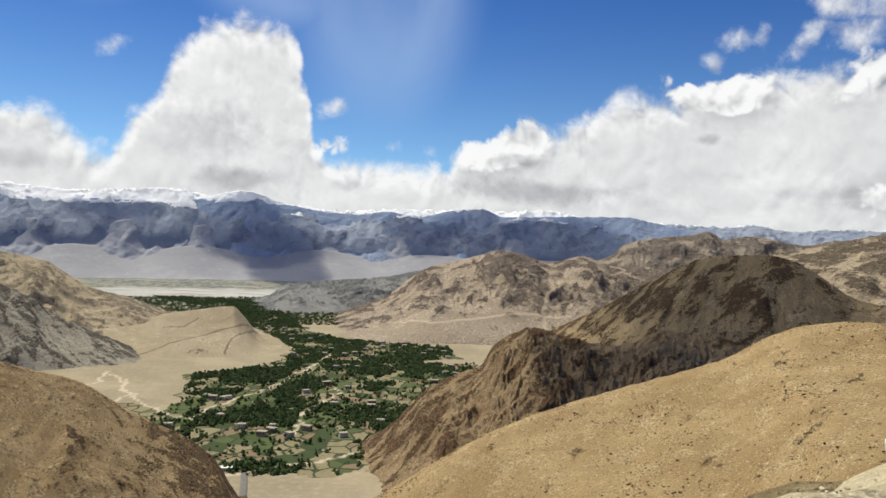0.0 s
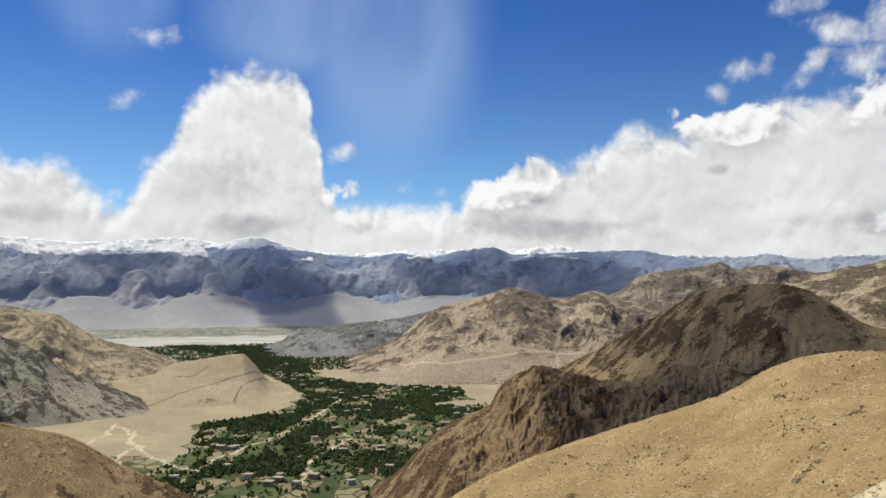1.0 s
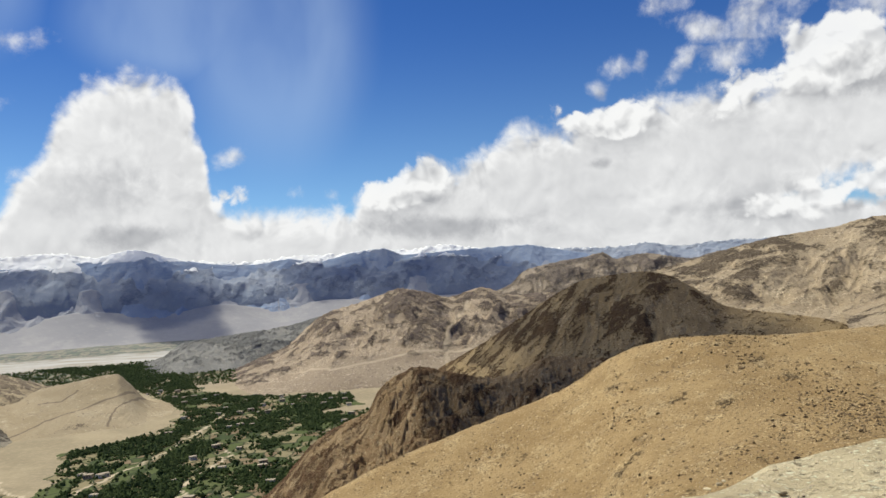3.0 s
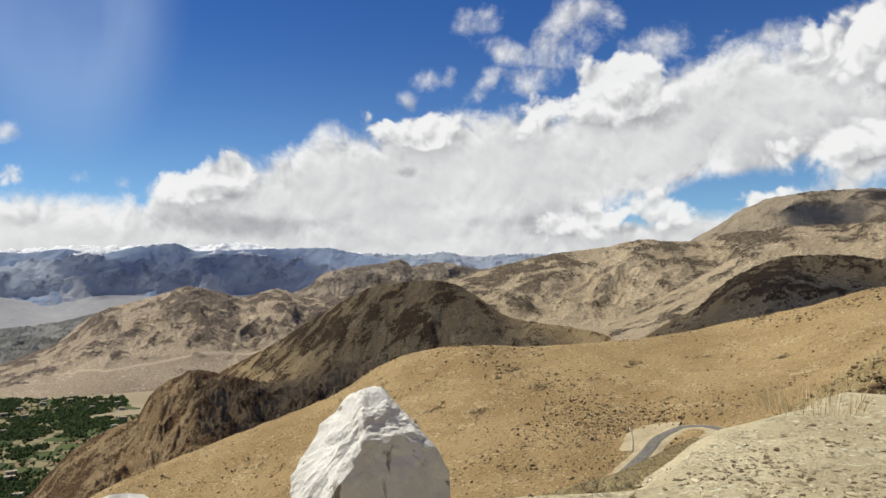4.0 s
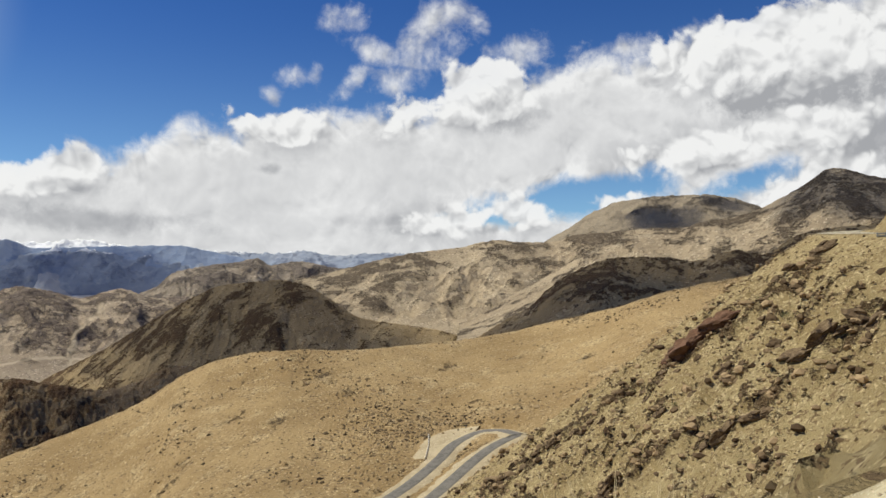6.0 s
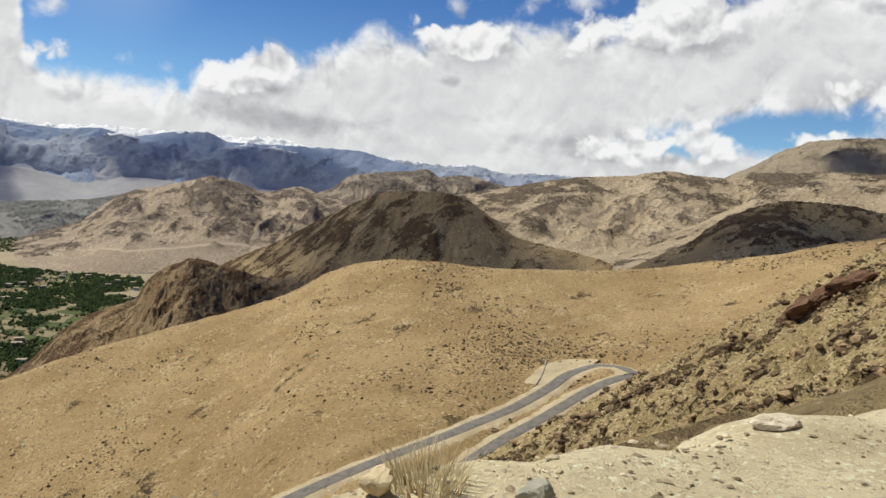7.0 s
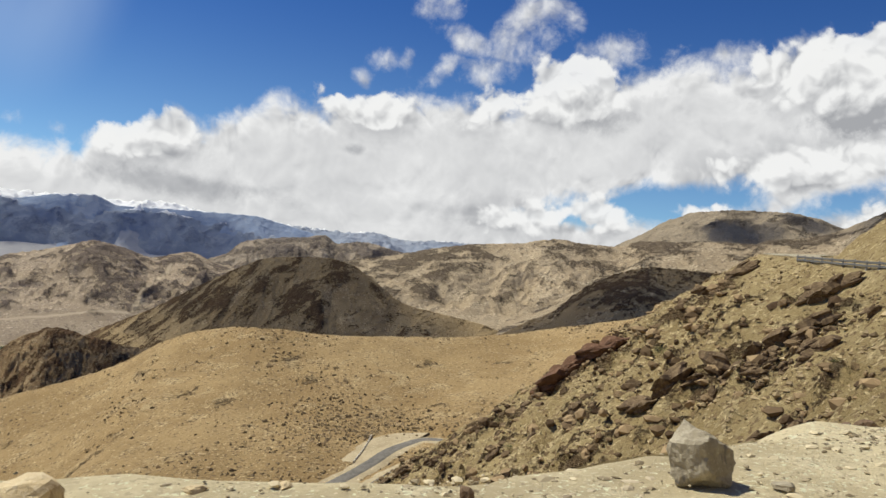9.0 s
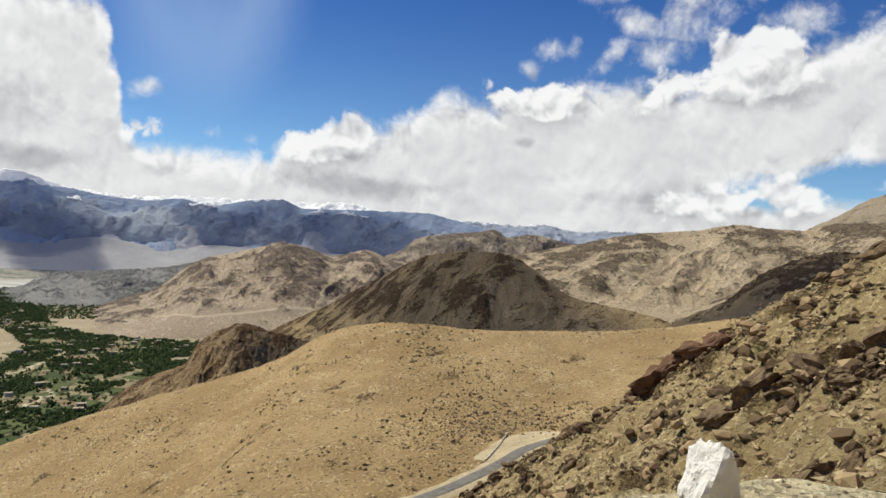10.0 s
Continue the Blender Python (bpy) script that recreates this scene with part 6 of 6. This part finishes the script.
# ---------------------------------------------------------------- dry grass and bushes
def blade_set(count, spread, height, lean, width, seed, bend=0.35):
    """Thin curved blades that fan out from a small patch of ground."""
    rng = random.Random(seed)
    bm = bmesh.new()
    for _ in range(count):
        a, r = rng.uniform(0, 2 * math.pi), spread * math.sqrt(rng.random())
        root = Vector((r * math.cos(a), r * math.sin(a), -0.02))
        out = Vector((math.cos(a + rng.gauss(0, 0.6)), math.sin(a + rng.gauss(0, 0.6)), 0))
        tall = height * rng.uniform(0.45, 1.0)
        tip_lean = lean * (0.3 + r / spread) * rng.uniform(0.4, 1.2)
        side = Vector((rng.gauss(0, 1), rng.gauss(0, 1), 0)).normalized() * width * rng.uniform(0.6, 1.3)
        rows = []
        for k in range(5):
            t = k / 4
            c = root + out * (tip_lean * tall * (t * (1 - bend) + bend * t * t)) + Vector((0, 0, tall * t * (1 - 0.12 * t)))
            wdt = side * (1 - t * 0.85)
            rows.append((bm.verts.new(c - wdt), bm.verts.new(c + wdt)))
        for (a0, b0), (a1, b1) in zip(rows, rows[1:]):
            bm.faces.new((a0, b0, b1, a1))
    return bm


def leaf_set(count, radius, height, size, seed):
    """Small pointed leaves that fill an uneven bush."""
    rng = random.Random(seed)
    bm = bmesh.new()
    lobes = [(Vector((rng.gauss(0, 0.45) * radius, rng.gauss(0, 0.45) * radius, height * rng.uniform(0.3, 0.75))), rng.uniform(0.3, 0.55)) for _ in range(9)]
    for _ in range(count):
        c, k = rng.choice(lobes)
        d = Vector((rng.gauss(0, 1), rng.gauss(0, 1), rng.gauss(0, 1))).normalized()
        p = c + Vector((d.x * radius * k, d.y * radius * k, d.z * height * k * 0.8)) * rng.random() ** 0.4
        p.z = max(p.z, 0.01)
        along = (d + Vector((rng.gauss(0, 0.6), rng.gauss(0, 0.6), rng.gauss(0.3, 0.5)))).normalized() * size * rng.uniform(0.6, 1.4)
        side = along.cross(Vector((rng.gauss(0, 1), rng.gauss(0, 1), rng.gauss(0, 1)))).normalized() * size * 0.2
        bm.faces.new([bm.verts.new(p), bm.verts.new(p + along * 0.5 + side), bm.verts.new(p + along), bm.verts.new(p + along * 0.5 - side)])
    return bm


DRY = leaf_material("dry_stalks", (0.60, 0.49, 0.28), (0.82, 0.71, 0.48), 0.2)
FRESH = leaf_material("grass_blades", (0.12, 0.17, 0.045), (0.26, 0.32, 0.09), 0.1)
DRY_RED = leaf_material("russet_stubble", (0.38, 0.26, 0.13), (0.58, 0.43, 0.23), 0.2)
GREEN = leaf_material("bush_leaves", (0.15, 0.165, 0.07), (0.31, 0.32, 0.16), 0.08)
OLIVE = leaf_material("olive_leaves", (0.09, 0.105, 0.045), (0.20, 0.21, 0.10), 0.08)
TWIG = leaf_material("bush_twigs", (0.20, 0.14, 0.08), (0.34, 0.25, 0.15), 0.1)


def growth(ob, label):
    """Blades, twigs and leaves that nobody could count."""
    return tagged(ob, label, kind="stuff")


def grass(s, v, radius, height, count, seed, label="tall dry golden grass tuft", green=0.0, drop=0.0):
    tuft = tagged(new("grass_tuft"), label, "grass", "grass tufts along the shoulder")
    growth(part("dry_growth", blade_set(count, radius, height, 0.42, 0.0032, seed), DRY, tuft), "dry golden blades")
    if count >= 100:
        growth(part("stubble", blade_set(count // 2, radius * 1.05, height * 0.42, 0.6, 0.004, seed + 1), DRY_RED, tuft), "russet stubble at the base")
    if green:
        growth(part("foliage", blade_set(int(count * green), radius * 0.9, height * 0.5, 0.5, 0.006, seed + 2), FRESH, tuft), "fresh green blades")
    x, y, z, h = spot_on_shoulder(s, v)
    tuft.matrix_world = pose(x, y, z - drop, 0, 0, h)


def bush(s, v, radius, height, seed, leaves=1500, material=None, stalks=0.0, label="small green bush on the gravel", at=None):
    shrub = tagged(new("bush"), label, "bush", "bushes")
    growth(part("foliage", leaf_set(int(leaves * 2.6), radius, height, 0.016 * max(radius / 0.25, 0.8), seed), material or GREEN, shrub), "small green leaves")
    growth(part("branchwork", blade_set(60, radius * 0.35, height * 0.95, 0.8, 0.004, seed + 1), TWIG, shrub), "bare brown twigs")
    if stalks:
        growth(part("dry_growth", blade_set(45, radius * 0.8, stalks, 0.35, 0.0025, seed + 2), DRY, shrub), "tall dry stalks")
    if at:
        shrub.matrix_world = pose(*at)
    else:
        x, y, z, h = spot_on_shoulder(s, v)
        shrub.matrix_world = pose(x, y, z, 0, 0, h)


grass(10.95, 1.92, 0.26, 0.27, 380, 301)
grass(22.16, 2.2, 0.25, 0.34, 150, 303, "thin dry grass tuft")
bush(26.95, 2.15, 0.16, 0.14, 305)
grass(26.0, 2.05, 0.16, 0.36, 420, 307, "mixed green and dry grass tuft", 0.9)
grass(26.2, 1.9, 0.36, 0.30, 160, 309, "green grass clump with tall dry stalks", 4.0)
grass(32.03, 2.65, 0.4, 0.25, 260, 313, "low green and dry grass tuft", 0.5)
grass(34.58, 2.75, 0.1, 0.42, 12, 315, "a few dry stalks")
grass(37.71, 2.75, 0.35, 0.2, 160, 317, "dry grass at the foot of a boulder")
grass(45.73, 2.75, 0.35, 0.5, 260, 318)
grass(54.66, 2.92, 0.46, 0.86, 620, 319, "large dry golden grass tuft")
grass(53.85, 3.2, 0.26, 0.42, 130, 321, "thin dry grass tuft")
grass(58.88, 3.35, 0.06, 0.30, 14, 323, "a few dry stalks beside a stone")
bush(61.53, 4.65, 0.34, 0.26, 325, 2200, None, 0.42, "dark green bush with dry stalks")
grass(63.6, 3.3, 0.14, 0.12, 40, 331, "thin dry grass tuft")
grass(62.28, 2.95, 0.06, 0.18, 20, 333, "dry grass at the foot of a post")
grass(66.6, 3.6, 0.35, 0.22, 120, 335, "thin dry grass tuft")
grass(68.03, 2.95, 0.3, 0.28, 160, 337, "dry and green grass tuft", 0.3)
grass(69.78, 2.84, 0.25, 0.36, 520, 339, "wide dry grass tuft with green shoots", 0.25)
grass(72.35, 2.7, 0.2, 0.2, 160, 340, "thin dry grass tuft")
bush(71.0, 2.46, 0.095, 0.13, 341, 1300, None, 0.36, "small green bush with dry stalks")
bush(70.44, 2.54, 0.055, 0.07, 343, 900, OLIVE)
bush(70.61, 2.42, 0.05, 0.06, 345, 200)
grass(72.9, 2.7, 0.4, 0.2, 300, 347, "wide dry grass tuft")
grass(74.58, 2.55, 0.5, 0.42, 420, 349, "dry grass tuft with green blades", 0.4)
grass(73.5, 3.1, 0.5, 0.2, 160, 351, "dry grass below the rim")
grass(77.5, 1.98, 0.3, 0.12, 300, 353, "dry golden grass tuft on the rim")
grass(81.1, 2.05, 0.3, 0.3, 160, 355, "dry grass tuft on the rim")
grass(87.96, 2.05, 0.35, 0.3, 180, 357, "dry grass tuft on the rim")
grass(95.84, 1.98, 0.26, 0.22, 220, 359, "low dry grass tuft on the rim")
grass(99.72, 2.32, 0.13, 0.22, 200, 361, "dry golden grass tuft by a white stone")
bush(103.92, 2.5, 0.19, 0.36, 365, 3000, None, 0.5, "upright dark green bush")
grass(103.64, 2.7, 0.22, 0.42, 60, 366, "thin pale dry stalks")
bush(107.14, 3.58, 0.10, 0.13, 367, 1300, None, 0.3, "low green bush with dry stalks")
bush(105.55, 2.42, 0.09, 0.08, 369, 400)
bush(107.97, 2.79, 0.08, 0.08, 371, 120, OLIVE, 0.0, "dead twiggy weed on gravel")
bush(115.23, 3.06, 0.08, 0.08, 373, 120, OLIVE, 0.0, "dead twiggy weed on gravel")
bush(133.56, 2.9, 0.35, 0.3, 375, 900, OLIVE, 0.4, "olive bush on the slope")
bush(139.5, 3.4, 0.4, 0.35, 377, 1200, OLIVE, 0.4, "olive bush on the slope")
bush(143.5, 3.3, 0.40, 0.42, 379, 900, OLIVE, 0.75, "olive bush with dry stalks")
grass(143.9, 3.1, 0.34, 0.62, 320, 381, "tall dry grass below the rim")
for k, (x, y, r) in enumerate([(180, 89.7, 1.1), (187.5, 99, 1.0), (168, 100, 0.6), (176, 70, 0.5), (161, 62, 0.5), (166, 112, 0.7), (158, 70, 0.45), (171, 62, 0.5), (154, 60, 0.4), (176, 116, 0.7)]):
    px_, py_ = np.array([[x * 1.0]]), np.array([[y * 1.0]])
    s1, v1, _ = road_frame(px_, py_)
    b1 = flank_rock(px_, py_, v1 - curve(s1, EDGE))
    st = ridged((px_ * 0.83 + py_ * 0.55) / 3.2 + fbm(px_ / 6, py_ / 6, 2, 135) * 0.6, (py_ - px_ * 0.66) / 5.5, 5, 137, 0.6) - 0.62
    z = float((flank_height(px_, py_) + step(b1, 0.3, 0.75) * (0.5 + st * 3.4))[0, 0])
    bush(0, 0, r, r * 1.1, 400 + 3 * k, 700, GREEN if k < 3 else OLIVE, 0.0, "scrubby bush on the rocky slope", (x, y, z - 0.1))

# a green cloth under a stone, and a plastic bag on the road's edge
bm = bmesh.new()
bmesh.ops.create_grid(bm, x_segments=26, y_segments=16, size=0.5)
for v in bm.verts:
    a = math.atan2(v.co.y, v.co.x)
    v.co *= 1 + 0.25 * noise.noise(Vector((math.cos(a) * 2, math.sin(a) * 2, 3)))
    v.co = Vector((v.co.x * 0.85, v.co.y * 0.36, 0.02 + 0.03 * abs(noise.noise(v.co * 9))))
bmesh.ops.solidify(bm, geom=bm.faces[:], thickness=0.004)
mesh = bpy.data.meshes.new("cloth")
bm.to_mesh(mesh)
bm.free()
mesh.materials.append(plain("green_cloth", (0.33, 0.40, 0.345), 0.9, 0, 0.2))
cloth = tagged(new("cloth", mesh), "crumpled grey-green cloth under a stone", "cloth")
x, y, z, h = spot_on_shoulder(118.2, 4.58)
cloth.matrix_world = pose(x, y, z, 0, 0, h)

bm = bmesh.new()
bmesh.ops.create_icosphere(bm, subdivisions=3, radius=1.0)
for v in bm.verts:
    d = v.co.copy()
    k = 1 + 0.5 * noise.noise(d * 2.1) + 0.3 * noise.noise(d * 5.3)
    v.co = Vector((d.x * 0.10 * k, d.y * 0.06 * k, max(d.z, -0.3) * 0.035 * k + 0.012))
mesh = bpy.data.meshes.new("plastic_bag")
bm.to_mesh(mesh)
bm.free()
mesh.materials.append(plain("milky_plastic", (0.72, 0.73, 0.70), 0.3, 0, 0.1))
bag = tagged(new("plastic_bag", mesh), "crumpled milky plastic bag on dusty asphalt", "plastic bag")
x, y, z, h = spot_on_shoulder(114.75, 2.19)
bag.matrix_world = pose(x, y, z + 0.06, 0, 0, h - 25) @ Matrix.Diagonal((0.7, 0.7, 0.7, 1))


# ---------------------------------------------------------------- guard rail and parapet on the road ahead
STEEL, CONCRETE = plain("dull_steel", (0.22, 0.22, 0.21), 0.5, 0.6, 0.2, 0.4), plain("concrete", (0.34, 0.32, 0.28), 0.9, 0, 0.25, 0.5)
rail = tagged(new("guard_rail"), "grey steel guard rail on short posts beside the road", "guard rail")
x0, y0, z0, h0 = spot_on_shoulder(193, 2.7)
rail.matrix_world = pose(x0, y0, z0)
spots = [spot_on_shoulder(193 + 2.0 * k, 2.7) for k in range(17)]
for k, (x, y, z, h) in enumerate(spots):
    ob = part("post", box((0.16, 0.14, 1.15), (0, 0, 0.37), 0.01), CONCRETE, rail, "concrete post")
    ob.matrix_basis = pose(x - x0, y - y0, z - z0, 0, 0, h)
for level in (0.42, 0.74):
    bm = bmesh.new()
    rows = []
    for x, y, z, h in spots:
        n_ = Vector((-math.sin(radians(h)), math.cos(radians(h)), 0)) * 0.12
        c = Vector((x - x0, y - y0, z - z0 + level)) + n_
        rows.append([bm.verts.new(c + n_ * a + Vector((0, 0, b))) for a, b in ((0, -0.11), (0.25, -0.11), (0.5, -0.05), (0.1, 0.0), (0.5, 0.05), (0.25, 0.11), (0, 0.11))])
    for r0, r1 in zip(rows, rows[1:]):
        for k in range(7):
            bm.faces.new((r0[k], r0[(k + 1) % 7], r1[(k + 1) % 7], r1[k]))
    part("beam", bm, STEEL, rail, "corrugated steel beam")
wall = tagged(new("parapet"), "low pale stone parapet at the hairpin", "wall")
wall.matrix_world = pose(194.2, 216.4, -48.8)
MASONRY = plain("pale_masonry", (0.56, 0.51, 0.42), 0.9, 0, 0.2, 0.6)
for k in range(10):
    t = k / 9
    ob = part("block", box((2.3, 0.4, 1.1), (0, 0, 0.1), 0.05), MASONRY, wall)
    ob.matrix_basis = pose(10.4 * t + 0.5 * math.sin(t * 3), 15.7 * t, 2.6 * t, 0, 0, 57)

# ---------------------------------------------------------------- village houses
MUD, LIME, ROOF, GLASS = plain("mud_plaster", (0.42, 0.33, 0.23), 0.9, 0, 0.2, 2), plain("lime_plaster", (0.66, 0.62, 0.55), 0.9, 0, 0.15, 2), plain("earth_roof", (0.36, 0.30, 0.22), 0.9, 0, 0.2, 2), plain("dark_glass", (0.03, 0.035, 0.04), 0.2)


def house(width, depth, height, material, label):
    home = tagged(new("house"), label, "house", "village houses")
    part("wall", box((width, depth, height + 1), (0, 0, height / 2 - 0.5), 0.05), material, home)
    part("roof", box((width + 0.8, depth + 0.8, 0.5), (0, 0, height + 0.25), 0.05), ROOF, home, "flat earth roof")
    for k in (-1, 0, 1):
        part("window", box((width * 0.14, 0.3, height * 0.28), (k * width * 0.28, -depth / 2, height * 0.58), 0.02), GLASS, home)
    part("door", box((width * 0.1, 0.3, height * 0.36), (width * 0.4, -depth / 2, height * 0.18), 0.02), ROOF, home)
    return home


shed = tagged(new("shed"), "long white-roofed shed beside the valley road", "shed")
part("wall", box((18, 8, 4.2), (0, 0, 1.6), 0.05), MUD, shed)
part("roof", box((20, 10, 0.4), (0, 0, 3.9), 0.05), plain("white_sheet_roof", (0.78, 0.78, 0.76), 0.6, 0, 0.1, 2), shed, "flat white sheet roof")
part("door", box((2.4, 0.3, 2.6), (4, -4, 0.9), 0.02), ROOF, shed)
shed.matrix_world = pose(-231, 834, -252.0, 0, 0, 8)
rnd = random.Random(77)
kinds = [house(11, 8, 5.5, LIME, "whitewashed flat-roofed village house among trees"), house(13, 9, 6, MUD, "mud-brick flat-roofed village house among fields"), house(8, 7, 3.5, LIME, "small white flat-roofed house")]
placed = 0
while placed < 75:
    x, y = rnd.uniform(-560, 60), rnd.uniform(900, 2250)
    if not inside(np.array([x]), np.array([y]), VILLAGE)[0] or (perlin(np.array([x / 260.0]), np.array([y / 260.0]), 191)[0] < -0.05 and rnd.random() < 0.75):
        continue
    z = float(floor_height(np.array([x]), np.array([y]))[0])
    m = pose(x, y, z, 0, 0, rnd.uniform(-40, 40))
    if placed < 3:
        kinds[placed].matrix_world = m
    else:
        copy_thing(kinds[rnd.choice([0, 0, 1, 1, 2])], m)
    placed += 1


# ---------------------------------------------------------------- clouds overhead, out of the camera's sight, whose shadows lie on the hills
CLOUD = bpy.data.materials.new("cloud_white")
CLOUD.use_nodes = True
n = Nodes(CLOUD.node_tree)
where = n.add("ShaderNodeTexCoord").outputs["Object"]
flat = n.vec("LENGTH", n.vec("MULTIPLY", where, (1.0, 1.0, 0.0)))
rag = n.math("MULTIPLY", n.math("SUBTRACT", n.noise(where, 2.6, 5.0, 0.6), 0.5), 1.3)
thin = n.add("ShaderNodeMixShader")
n.link(n.ramp(n.math("ADD", flat, rag), 1.0, 0.62, 0.0, 0.46), thin.inputs[0])
n.link(n.add("ShaderNodeBsdfTransparent").outputs[0], thin.inputs[1])
vapour = n.add("ShaderNodeBsdfDiffuse")
vapour.inputs[0].default_value = (0.85, 0.86, 0.88, 1)
n.link(vapour.outputs[0], thin.inputs[2])
n.link(thin.outputs[0], n.add("ShaderNodeOutputMaterial").inputs[0])


def cloud(az, r, z, wide, deep, height, seed):
    """A thin-edged, flat-bottomed cumulus over the place at that azimuth and distance, up the sun's direction."""
    ground = Vector((CENTRE[0] + r * math.sin(radians(az)), CENTRE[1] + r * math.cos(radians(az)), z))
    bm = bmesh.new()
    bmesh.ops.create_icosphere(bm, subdivisions=5, radius=1.0)
    off = Vector((seed * 1.7, seed * 0.3, 0))
    for v in bm.verts:
        d = v.co.copy()
        lump = 1 + 0.3 * noise.noise(d * 2 + off) + 0.2 * noise.noise(d * 5 + off)
        v.co = Vector((d.x * lump * 1.15, d.y * lump * 1.15, (d.z if d.z > 0 else 0.2 * d.z) * lump * 0.5))
    mesh = bpy.data.meshes.new("cloud")
    bm.to_mesh(mesh)
    bm.free()
    mesh.materials.append(CLOUD)
    ob = new("cloud", mesh)
    at = ground + sun_dir * (height / sun_dir.z)
    ob.matrix_world = pose(at.x, at.y, at.z, 0, 0, -az) @ Matrix.Diagonal((wide, deep, min(wide, deep), 1))
    return tagged(ob, "white cumulus cloud high over the hills", kind="structure")


cloud(17.5, 1010, -50, 250, 190, 2100, 501)
cloud(8.5, 850, -110, 120, 100, 2100, 527)
cloud(53.5, 505, 0, 330, 120, 2000, 503)
cloud(-14.5, 4360, 40, 420, 130, 2600, 505)
cloud(-13.0, 4150, -60, 250, 330, 2600, 521)
# the next two are unseen clouds added to darken the upper range
cloud(2.5, 4460, 60, 380, 110, 2600, 523)
cloud(-24.0, 4480, 80, 320, 80, 2600, 529)
cloud(48.2, 3320, 265, 190, 150, 2300, 507)
# added over the one above, only to deepen its shadow
cloud(47.4, 3330, 265, 120, 130, 2500, 525)
cloud(53.0, 3500, 250, 90, 120, 2300, 509)
cloud(57, 455, 8, 260, 85, 2300, 517)
cloud(61, 1170, 110, 150, 120, 2000, 511)
cloud(-2.5, 4450, 60, 260, 120, 2600, 513)
cloud(8.5, 4420, 60, 420, 200, 2600, 515)
